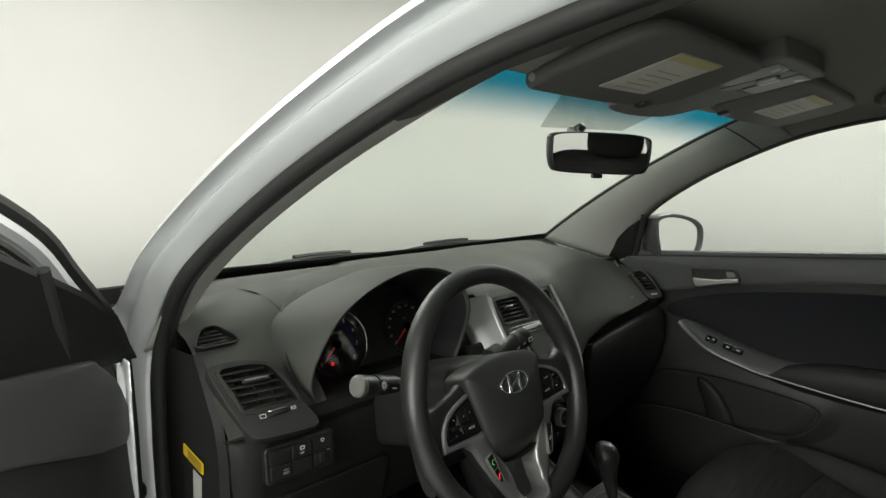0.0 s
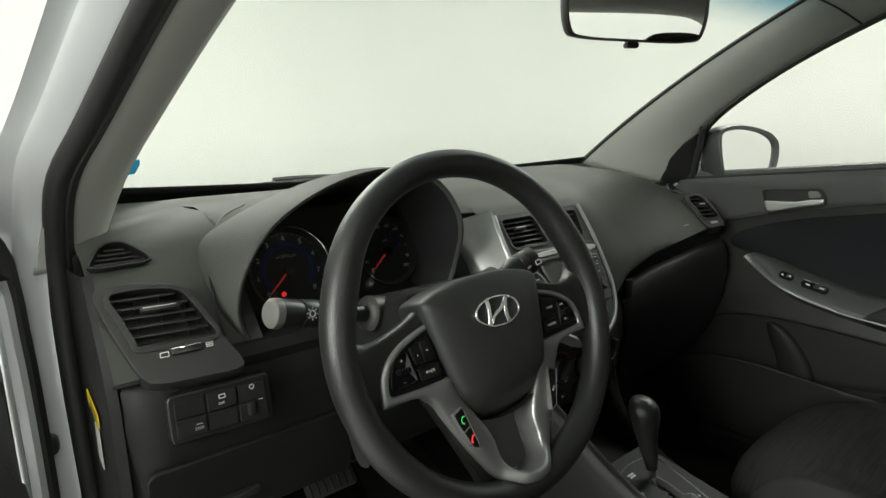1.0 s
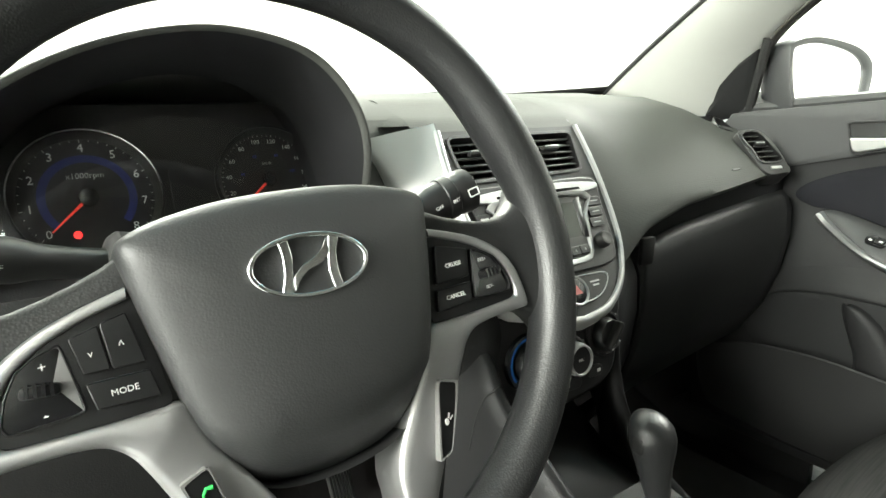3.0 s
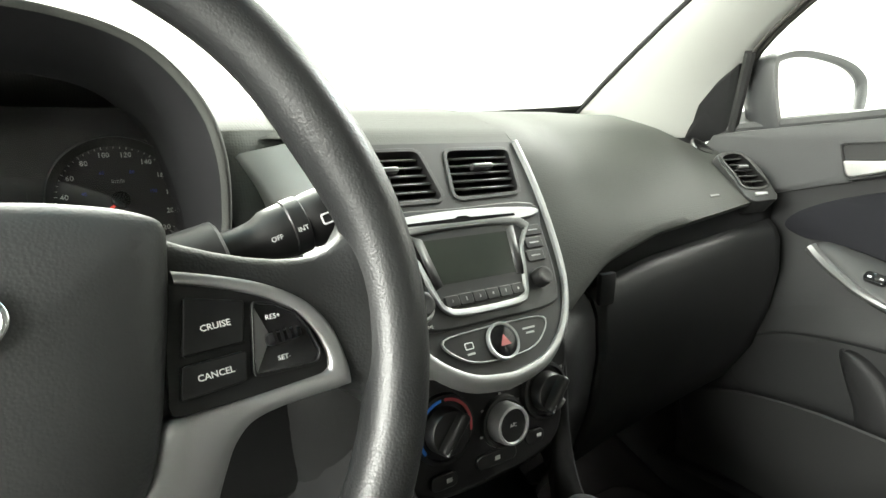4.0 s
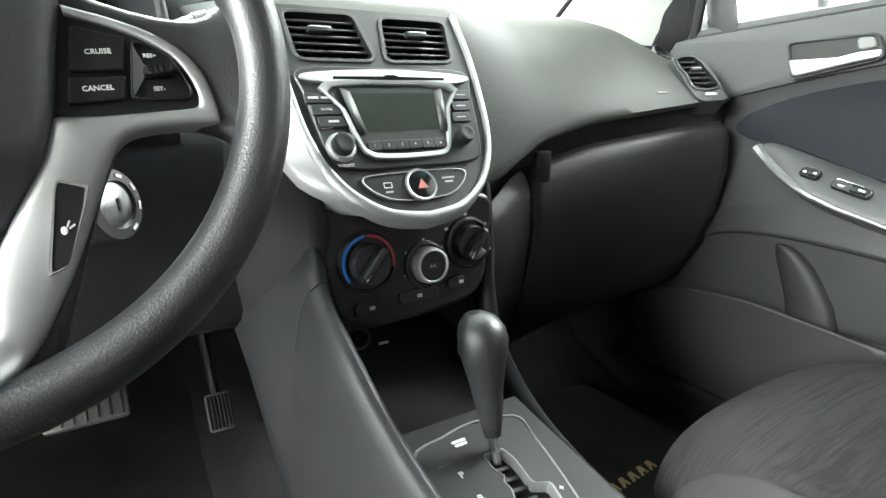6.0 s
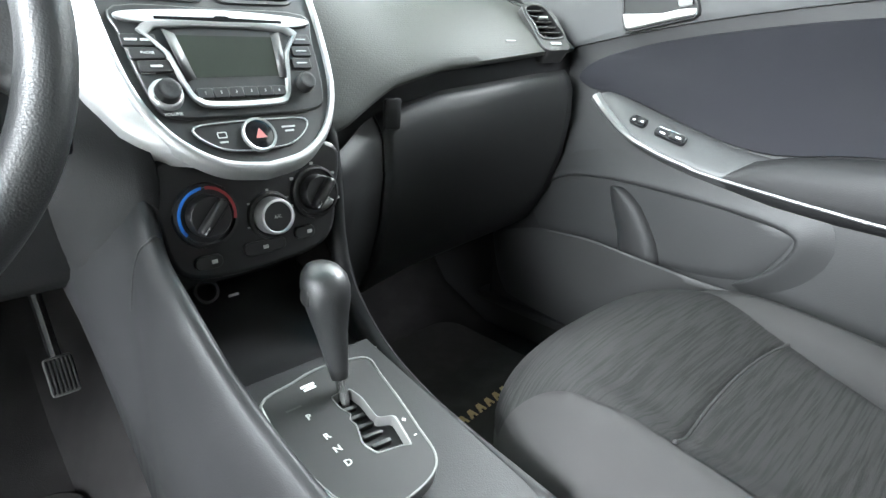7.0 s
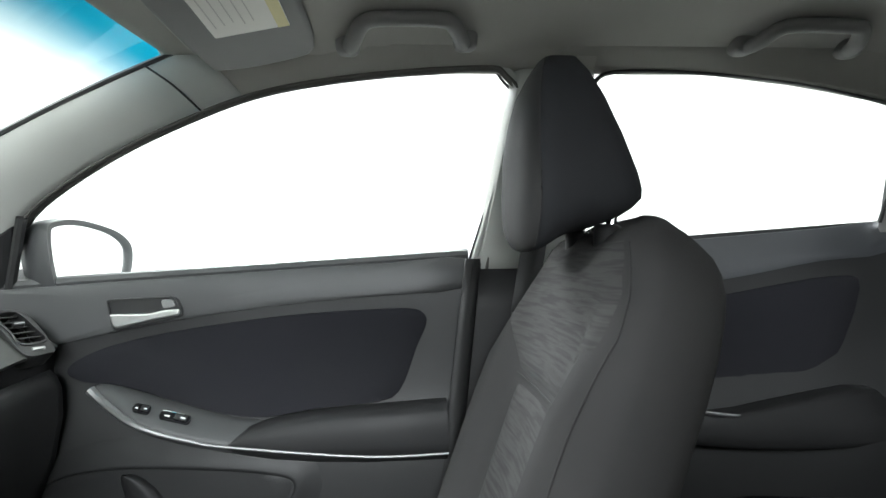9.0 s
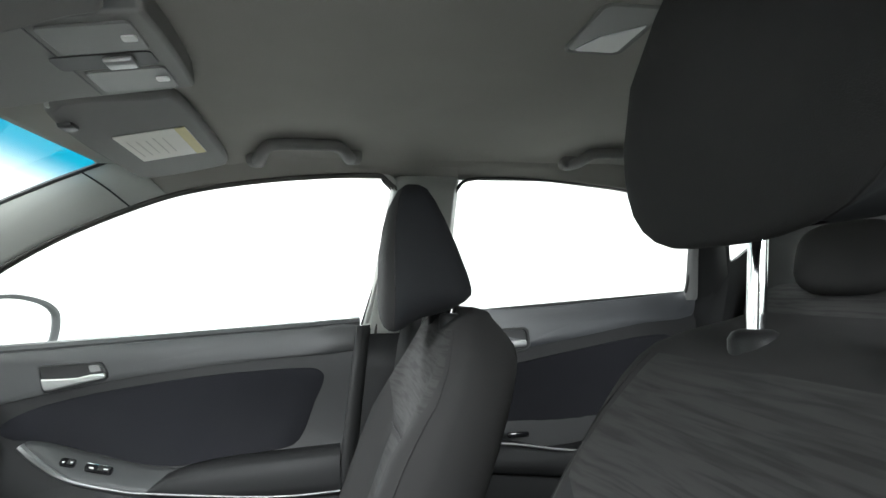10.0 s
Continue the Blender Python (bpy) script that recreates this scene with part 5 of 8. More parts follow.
# sloping cheeks between frame and display
for a0, b0, a1, b1 in ((-0.0605, -0.0525, -0.0495, -0.0430), (0.0570, 0.0500, 0.0480, 0.0420)):
    part("display_cheek", grid([[MSTK @ V(a0, 0.1085, 0.0060), MSTK @ V(a1, 0.1050, 0.0036)], [MSTK @ V(b0, 0.0560, 0.0060), MSTK @ V(b1, 0.0595, 0.0036)]]), M_STACK, radio, solid=0.001)
part("display", prism([(-0.0490, 0.1035), (0.0480, 0.1035), (0.0415, 0.0605), (-0.0425, 0.0605)], MSTK, 0.0030, 0.0038), M_LCD, radio, "blank greenish display")
for k in range(6):
    cx = -0.0385 + 0.0154 * k
    part("preset_key", prism(rect(0.0146, 0.0105, 0.002, cx=cx * 0.98 - 0.002, cy=0.0440), MSTK, 0.0025, 0.0058), M_BLACK, radio, bevel=0.0007)
    letters(str(k + 1), 0.0042, MSTK @ pose(cx * 0.98 - 0.002, 0.0440, 0.0060), M_GREYP, radio)
for k, txt in enumerate(("", "PHONE", "")):
    part("radio_key", prism(rect(0.030, 0.0115, 0.002, cx=-0.083 + 0.004 * k, cy=0.0975 - 0.0128 * k), MSTK, 0.002, 0.0055), M_BLACK, radio, bevel=0.0007)
    if txt:
        letters(txt, 0.0036, MSTK @ pose(-0.083 + 0.004 * k, 0.0975 - 0.0128 * k, 0.0057), M_GREYP, radio)
    else:
        for q in ((-0.0065, 0.0065) if k == 0 else (0.0,)):
            part("key_print", prism(rect(0.0105, 0.0022, 0.0006, cx=-0.083 + 0.004 * k + q, cy=0.0975 - 0.0128 * k), MSTK, 0.005, 0.0058), M_GREYP, radio)
for k in range(3):
    part("radio_key", prism(rect(0.022, 0.0115, 0.002, cx=0.0805 - 0.004 * k, cy=0.1005 - 0.0135 * k), MSTK, 0.002, 0.0055), M_BLACK, radio, bevel=0.0007)
    part("key_marking", block(0.012, 0.0012, 0.0004, MSTK @ pose(0.0805 - 0.004 * k, 0.1005 - 0.0135 * k, 0.0057)), M_GREYP, radio)


def knob(m, r, h, parent, ring, label, ribs=True):
    k = part("knob", lathe([(r * 1.0, 0), (r * 0.98, h * 0.75), (r * 0.9, h * 0.97), (r * 0.8, h), (r * 0.55, h * 0.97), (0.0001, h * 0.96)], m, 36, cap=False), M_BLACK, parent, label)
    if ring:
        part("knob_ring", lathe([(r * 1.35, 0), (r * 1.32, h * 0.25), (r * 1.18, h * 0.4), (r * 1.02, h * 0.42), (r * 1.02, 0)], m, 36, cap=False), ring, k)
    return k


knob(MSTK @ pose(-0.0745, 0.0445, 0.003), 0.0110, 0.014, radio, M_SILVER, "black volume knob")
knob(MSTK @ pose(0.0672, 0.0500, 0.003), 0.0095, 0.012, radio, None, "black tuning knob")
letters("VOLUME", 0.0042, MSTK @ pose(-0.0735, 0.026, 0.0037), M_WHITE, radio)
part("knob_print", prism(rect(0.012, 0.0022, 0.0005, cx=-0.083, cy=0.0665), MSTK, 0.0030, 0.0040), M_GREYP, radio)

# hazard bar
hz = part("hazard_bar", ring_plate(round_path([V(-0.060, 0.013, 0), V(-0.02, 0.016, 0), V(0.02, 0.016, 0), V(0.056, 0.013, 0), V(0.05, -0.002, 0), V(0.025, -0.014, 0), V(-0.028, -0.014, 0), V(-0.054, -0.002, 0)], 4),
                                   round_path([V(-0.0585, 0.0120, 0), V(-0.02, 0.0148, 0), V(0.02, 0.0148, 0), V(0.0545, 0.0120, 0), V(0.0488, -0.0014, 0), V(0.0245, -0.0129, 0), V(-0.0275, -0.0129, 0), V(-0.0525, -0.0014, 0)], 4), MSTK, 0, 0.003), M_SILVER, stack, "silver hazard switch bar", bevel=0.0006)
part("hazard_plate", prism(round_path([V(-0.0585, 0.0120, 0), V(-0.02, 0.0148, 0), V(0.02, 0.0148, 0), V(0.0545, 0.0120, 0), V(0.0488, -0.0014, 0), V(0.0245, -0.0129, 0), V(-0.0275, -0.0129, 0), V(-0.0525, -0.0014, 0)], 4), MSTK, 0, 0.0018), M_BLACK, hz)
part("hazard_ring", lathe([(0.0175, 0), (0.0175, 0.004), (0.0165, 0.0055), (0.0148, 0.005), (0.0148, 0)], MSTK, 36, cap=False), M_SILVER, hz)
part("hazard_button", lathe([(0.0148, 0), (0.0145, 0.004), (0.010, 0.0052), (0.0001, 0.0056)], MSTK, 36, cap=False), M_GLOSS, hz, "black hazard button")
part("hazard_triangle", prism([(-0.0058, -0.0046), (0.0058, -0.0046), (0, 0.0055)], MSTK, 0.0055, 0.0062), principled("hazard_red", (0.42, 0.13, 0.12), 0.5), hz, "red triangle")
part("rear_defrost_symbol", ring_plate(rect(0.009, 0.006, 0.001), rect(0.0075, 0.0045, 0.001), MSTK @ pose(-0.036, 0.003, 0.0019), 0, 0.0004), M_WHITE, hz)
for px, py, pw in ((-0.036, -0.004, 0.008), (0.034, 0.0060, 0.015), (0.034, 0.0016, 0.010)):
    part("switch_print", prism(rect(pw, 0.0018, 0.0004, cx=px, cy=py), MSTK, 0.0016, 0.0021), M_GREYP, hz)

# smooth cheek between the stack and the driver's lower panel
inner = round_path([V(-0.117, 0.088, 0.90), V(-0.112, 0.066, 0.86), V(-0.098, 0.036, 0.81), V(-0.092, 0.020, 0.765), V(-0.098, 0.035, 0.70), V(-0.100, 0.045, 0.64)], 4, False)
outer_edge = round_path([V(-0.205, 0.125, 0.885), V(-0.198, 0.110, 0.84), V(-0.192, 0.106, 0.79), V(-0.186, 0.112, 0.74), V(-0.176, 0.128, 0.69), V(-0.160, 0.145, 0.64)], 4, False)
rows = []
for a, b in zip(inner, outer_edge):
    rows.append([a.lerp(b, f) + V(-0.008, -0.006, 0) * math.sin(math.pi * f) for f in span(0, 1, 8)])
part("stack_cheek", grid(rows), M_LOWER, stack, "black curved side cheek", sharp=80, solid=0.003)

# heater panel
MH = axes((0, 0.022, 0.72), (1, 0, 0), (0, 0.12, 0.993))
heater = thing("heater_panel", (0, 0.03, 0.655), "black heater panel with three round knobs", "heater panel")
part("panel", prism(round_path([V(-0.096, 0.060, 0), V(0.0, 0.066, 0), V(0.104, 0.060, 0), V(0.100, 0.0, 0), V(0.090, -0.040, 0), V(0.06, -0.058, 0), V(0.0, -0.064, 0), V(-0.06, -0.062, 0), V(-0.090, -0.046, 0), V(-0.099, 0.0, 0)], 4), MH, -0.05, 0.0), M_BLACK, heater, "black heater face", bevel=0.006, segs=3)
for cx, cy, r in ((-0.053, 0.004, 0.0285), (0.0145, -0.008, 0.0225), (0.071, 0.008, 0.026)):
    base = part("knob_base", lathe([(r * 1.18, -0.004), (r * 1.12, 0.005), (r, 0.006), (r * 0.95, 0.002), (0.0001, 0.002)], MH @ pose(cx, cy, 0), 40, cap=False), M_BLACK, heater)
m1 = MH @ pose(-0.053, 0.004, 0.0062)
for a0, a1, mt in ((215, 95, M_BLUE), (88, -15, M_RED)):
    rows = [[m1 @ V(rr * math.cos(radians(a)), rr * math.sin(radians(a)), 0) for a in span(a0, a1, 24)] for rr in (0.0262, 0.0292)]
    part("temperature_arc", grid(rows), mt, heater, "blue cold arc" if mt == M_BLUE else "red warm arc")
for cx, cy, r, turn in ((-0.053, 0.004, 0.0215, 48), (0.071, 0.008, 0.0205, 50)):
    mk = MH @ pose(cx, cy, 0.004)
    kn = part("knob", lathe([(r, 0), (r * 0.96, 0.010), (r * 0.9, 0.012), (0.0001, 0.011)], mk, 36, cap=False), M_BLACK, heater, "black round heater knob")
    part("grip", block(r * 1.9, 0.010, 0.014, mk @ pose(0, 0, 0.015, 0, 0, turn), 0.004, 3), M_BLACK, kn)
    part("pointer", block(0.008, 0.0015, 0.001, mk @ pose(0, 0, 0.0215, 0, 0, turn) @ pose(-r * 0.7, 0, 0)), M_WHITE, kn)
kn = part("knob", lathe([(0.0165, 0), (0.016, 0.014), (0.0001, 0.0145)], MH @ pose(0.0145, -0.008, 0.003), 36, cap=False), M_BLACK, heater, "black fan knob with a bright ring")
part("knob_ring", lathe([(0.0200, 0.0), (0.0197, 0.010), (0.0186, 0.0160), (0.0166, 0.0168), (0.0158, 0.0160), (0.0158, 0.013)], MH @ pose(0.0145, -0.008, 0.003), 40, cap=False), M_SILVER, kn, "bright metal ring")
letters("A/C", 0.005, MH @ pose(0.0145, -0.008, 0.0178), M_GREYP, kn)
for k in range(5):
    a = radians(200 - 55 * k)
    part("fan_mark", block(0.003, 0.002, 0.0004, MH @ pose(0.0145 + 0.027 * math.cos(a), -0.008 + 0.027 * math.sin(a), 0.0005)), M_GREYP, heater)
    part("mode_mark", block(0.004, 0.003, 0.0004, MH @ pose(0.071 + 0.032 * math.cos(a), 0.008 + 0.032 * math.sin(a), 0.0005)), M_GREYP, heater)
rows = [[MH @ V(0.071 + rr * math.cos(radians(a)), 0.008 + rr * math.sin(radians(a)), 0.0165) for a in span(215, 325, 14)] for rr in (0.0085, 0.0175)]
part("knob_insert", grid(rows), M_RIM, heater, "pale insert of the mode knob", solid=0.001)
for cx, cy, w in ((-0.058, -0.043, 0.028), (0.003, -0.040, 0.048), (0.052, -0.034, 0.024)):
    part("heater_key", prism(rect(w, 0.014, 0.006, cx=cx, cy=cy), MH, 0, 0.004), M_BLACK, heater, bevel=0.001)
    part("heater_symbol", block(0.006, 0.004, 0.0004, MH @ pose(cx + (0.005 if w < 0.03 else 0), cy, 0.0042), 0.0001), M_GREYP, heater)

# centre console and shifter ------------------------------------------------
console = thing("centre_console", (0, -0.15, 0.40), "black plastic centre console between the seats", "console")


def plate_z(y):
    return 0.572 + 0.2 * (y + 0.08)


# driver's side: dash cheek and console panel meeting in a seam, with a rounded ridge above
ridge = round_path([V(-0.103, 0.026, 0.757), V(-0.106, 0.020, 0.735), V(-0.109, -0.005, 0.700), V(-0.108, -0.055, 0.668), V(-0.104, -0.105, 0.632), V(-0.099, -0.155, 0.603), V(-0.094, -0.215, 0.580), V(-0.091, -0.300, 0.560), V(-0.090, -0.40, 0.550)], 5, closed=False)
rows = []
for i, p in enumerate(ridge):
    f = smooth01((i + 3) / 13)
    p = p + V(0, 0.020 * (1 - smooth01(i / 6)), 0)
    rows.append([p + V(0.010, 0.004, -0.06), p + V(0.009, 0.003, -0.010), p + V(0.006, 0.0, 0.000), p + V(0.0, -0.002, 0.003), p + V(-0.006, 0.0, -0.002), p + V(-0.012, 0.008, -0.012), p + V(lerp(-0.030, -0.017, f), lerp(0.030, 0.014, f), lerp(-0.022, -0.036, f)),
                 p + V(lerp(-0.055, -0.021, f), lerp(0.062, 0.018, f), lerp(-0.036, -0.075, f)), p + V(lerp(-0.068, -0.024, f), lerp(0.090, 0.022, f), lerp(-0.056, -0.15, f)), p + V(lerp(-0.072, -0.027, f), lerp(0.11, 0.024, f), lerp(-0.075, -0.24, f)), p + V(lerp(-0.06, -0.030, f), lerp(0.13, 0.026, f), lerp(-0.085, -0.32, f))])
part("side_panel", grid(rows), M_FLANKGREY, console, "black smooth console side panel", sharp=80, solid=0.002)
part("panel_seam", tube(round_path([q + V(-0.0005, -0.0012, 0.0010) for q in rows[8][2:8]], 4, False), 0.0011, 6), M_RUBBER, console)
# passenger's side: a slim rail
rail = round_path([V(0.122, 0.092, 0.845), V(0.116, 0.052, 0.795), V(0.112, 0.036, 0.735), V(0.108, 0.026, 0.670), V(0.106, 0.006, 0.615), V(0.103, -0.04, 0.572), V(0.099, -0.10, 0.545), V(0.095, -0.18, 0.528), V(0.090, -0.32, 0.515)], 5, closed=False)
rows = []
for i, p in enumerate(rail):
    rows.append([p + V(-0.012, 0.004, -0.05), p + V(-0.009, 0.003, -0.006), p + V(-0.005, 0.0, 0.001), p + V(0, -0.002, 0.002), p + V(0.005, 0.0, -0.003), p + V(0.008, 0.012, -0.014), p + V(0.016, 0.03, -0.09), p + V(0.03, 0.04, -0.22)])
part("side_rail", grid(rows), M_LOWER, console, "black console side rail", sharp=60, solid=0.002)
rows = []
for y, z in ((0.20, 0.62), (0.10, 0.60), (0.03, 0.555), (-0.03, 0.545), (-0.06, 0.555)):
    rows.append([V(x, y, z) for x in span(-0.10, 0.10, 7)])
part("storage_tray", grid(rows), M_BLACK, console, "black open storage tray", solid=0.004)
part("tray_back", block(0.2, 0.01, 0.10, Matrix.Translation((0, 0.13, 0.65))), M_BLACK, console)
part("power_socket", lathe([(0.014, 0), (0.014, 0.006), (0.011, 0.006), (0.011, 0.0)], axes((-0.04, 0.085, 0.615), (1, 0, 0), (0, 0.5, 0.85)), 20, cap=False), M_BLACK, console)
part("socket_print", block(0.012, 0.001, 0.003, pose(-0.012, 0.075, 0.607, -30, 0, 0)), M_GREYP, console)
rows = []
for y in span(-0.05, -0.62, 10):
    z = plate_z(max(y, -0.34)) - 0.012
    rows.append([V(-0.11, y, z - 0.2), V(-0.092, y, z - 0.01), V(-0.085, y, z), V(0, y, z), V(0.085, y, z), V(0.092, y, z - 0.01), V(0.11, y, z - 0.2)])
part("console_base", grid(rows), M_LOWER, console, "black console base")
MPL = axes((0, -0.165, plate_z(-0.165)), (1, 0, 0), (0, 1, 0.2))
plate_o = [(-0.0700, 0.0722), (-0.0310, 0.0835), (0.0, 0.0885), (0.030, 0.0850), (0.0560, 0.0745), (0.0520, 0.0440), (0.0455, 0.005), (0.0375, -0.032), (0.0295, -0.0650), (0.010, -0.0810), (-0.0275, -0.0860), (-0.055, -0.078), (-0.0700, -0.0476), (-0.0760, 0.0151)]
po = round_path([V(*p, 0) for p in plate_o], 4)
pi = [V(-0.012 + (p.x + 0.012) * 0.968, p.y * 0.974, 0) for p in po]
part("plate_rim", ring_plate(po, pi, MPL, -0.012, 0.0030), M_RIM, console, "grey shifter plate rim", bevel=0.001)
gate_o = [(-0.0095, 0.0470), (0.0130, 0.0465), (0.0160, 0.0302), (0.0125, 0.0000), (0.0285, -0.0070), (0.0190, -0.0440), (0.0115, -0.0400), (-0.0140, -0.0345), (-0.0190, -0.0185), (-0.0100, 0.0030), (-0.0110, 0.0125), (-0.0062, 0.0180), (-0.0105, 0.0298)]
go = soft(gate_o, 2, 0.16)
gi = [V(0.002 + (p.x - 0.002) * 0.91, 0.003 + (p.y - 0.003) * 0.97, 0) for p in go]
plate = part("shifter_plate", holed(pi, [go], MPL, -0.012, 0.0015), M_PLATE, console, "black shifter plate")
part("gate_rim", ring_plate(go, gi, MPL, -0.010, 0.0022), M_RIM, plate, "grey gate outline", bevel=0.0006)
part("gate_floor", prism(gi, MPL, -0.022, -0.014), M_BLACK, plate)
for k in range(6):
    part("gate_step", block(0.020, 0.0045, 0.006, MPL @ pose(0.001 + 0.0005 * k, 0.032 - 0.013 * k, -0.010, 0, 0, -6), 0.001), M_STACK, plate)
for txt, x, y in (("P", -0.0398, 0.0354), ("R", -0.0388, 0.0069), ("N", -0.0390, -0.0101), ("D", -0.0395, -0.0275)):
    letters(txt, 0.0095, MPL @ pose(x, y, 0.0018), M_GREYP, plate, bold=0.0002)
letters("+", 0.010, MPL @ pose(0.0315, -0.0163, 0.0018), M_GREYP, plate)
letters("-", 0.012, MPL @ pose(0.0285, -0.0355, 0.0018), M_GREYP, plate)
for k in (0, 1):
    part("lock_print", prism(rect(0.015 - 0.002 * k, 0.0032, 0.0008, cx=-0.0195, cy=0.0720 - 0.0046 * k), MPL, 0.0014, 0.0018), M_WHITE, plate)
side_bevel = [(a, b) for a, b in ((-0.0715, 0.0705), (-0.0775, 0.0151), (-0.0715, -0.0480), (-0.057, -0.079))]
rows = []
for q in round_path([V(a, b, 0) for a, b in side_bevel], 6, False):
    rows.append([MPL @ V(q.x + 0.003, q.y, 0.0026), MPL @ V(q.x - 0.001, q.y, 0.0016), MPL @ V(q.x - 0.008 * math.sin(math.pi * min(1.0, max(0.05, (0.0705 - q.y) / 0.16))), q.y, -0.012)])
part("side_bevel", grid(rows), M_LEVER, plate, "bright silver bevel of the plate", sharp=60)
part("lock_slot", prism(rect(0.016, 0.002, cx=-0.046, cy=0.052), MPL, 0.0012, 0.0018), M_BLACK, plate)

shifter = thing("gear_shifter", (0.004, -0.122, 0.565), "black gear shifter with a rounded knob on a steel shaft", "gear shifter")
base, top = V(0.004, -0.122, 0.560), V(0.0, -0.097, 0.690)
ax = (top - base).normalized()
ms = axes(base, ax.orthogonal(), ax.cross(ax.orthogonal()))
part("shaft", lathe([(0.0055, -0.01), (0.005, 0.04), (0.005, 0.055)], ms, 16), M_STEEL, shifter, "steel shaft")
part("sleeve", lathe([(0.0085, 0.022), (0.0095, 0.03), (0.010, 0.05)], ms, 18), M_BLACK, shifter)
rows = []
for z, rx, ry, dy in ((0.034, 0.0105, 0.011, 0), (0.045, 0.012, 0.013, 0), (0.07, 0.0155, 0.0165, 0), (0.09, 0.0195, 0.0205, -0.001), (0.105, 0.0225, 0.0235, -0.003), (0.118, 0.0235, 0.0245, -0.005), (0.128, 0.0215, 0.0225, -0.006), (0.135, 0.0165, 0.0175, -0.006), (0.139, 0.009, 0.0095, -0.006), (0.140, 0.001, 0.001, -0.006)):
    rx, ry = rx * 0.98, ry * 0.98
    c = base + ax * z
    rows.append([c + V(rx * math.cos(2 * math.pi * k / 24), ry * math.sin(2 * math.pi * k / 24) + dy, 0.12 * ry * math.sin(2 * math.pi * k / 24)) for k in range(24)])
part("knob", grid(rows, closed=True, cap=True), M_LEATHER, shifter, "black leather knob", sharp=80)
part("release_button", cushion(0.008, 0.015, 0.020, axes(base + ax * 0.112 + V(-0.0195, -0.003, 0), (1, 0, 0), (0, 1, 0.2))), M_BLACK, shifter)

# doors ---------------------------------------------------------------------
# a door is drawn on the right-hand side of the car; dx, dy are (y, z) outlines on its inner face
MD = axes((0, 0, 0), (0, 1, 0), (0, 0, 1))      # a = y, b = z, height = +x


def door_face(y, z):
    """x of the inner door panel."""
    x = curve_at(((0.32, 0.672), (0.45, 0.665), (0.56, 0.660), (0.66, 0.658), (0.72, 0.664), (0.78, 0.683), (0.86, 0.690), (0.93, 0.686), (0.985, 0.684), (1.03, 0.692)), z)
    return x


def sheet(outline, lift, n=5, closed=True):
    """A padded sheet that follows the door's face, lifted off it towards the cabin."""
    o = round_path([V(a, b, 0) for a, b in outline], n)
    c = sum(o, Vector()) / len(o)
    rows = []
    for s, d in ((1.0, -0.006), (1.0, lift * 0.6), (0.985, lift), (0.8, lift * 1.15), (0.5, lift * 1.2), (0.2, lift * 1.2), (0.01, lift * 1.2)):
        row = []
        for p in o:
            q = c + (p - c) * s
            row.append(V(door_face(q.x, q.y) - d, q.x, q.y))
        rows.append(row)
    return grid(rows, closed=True, cap=True)


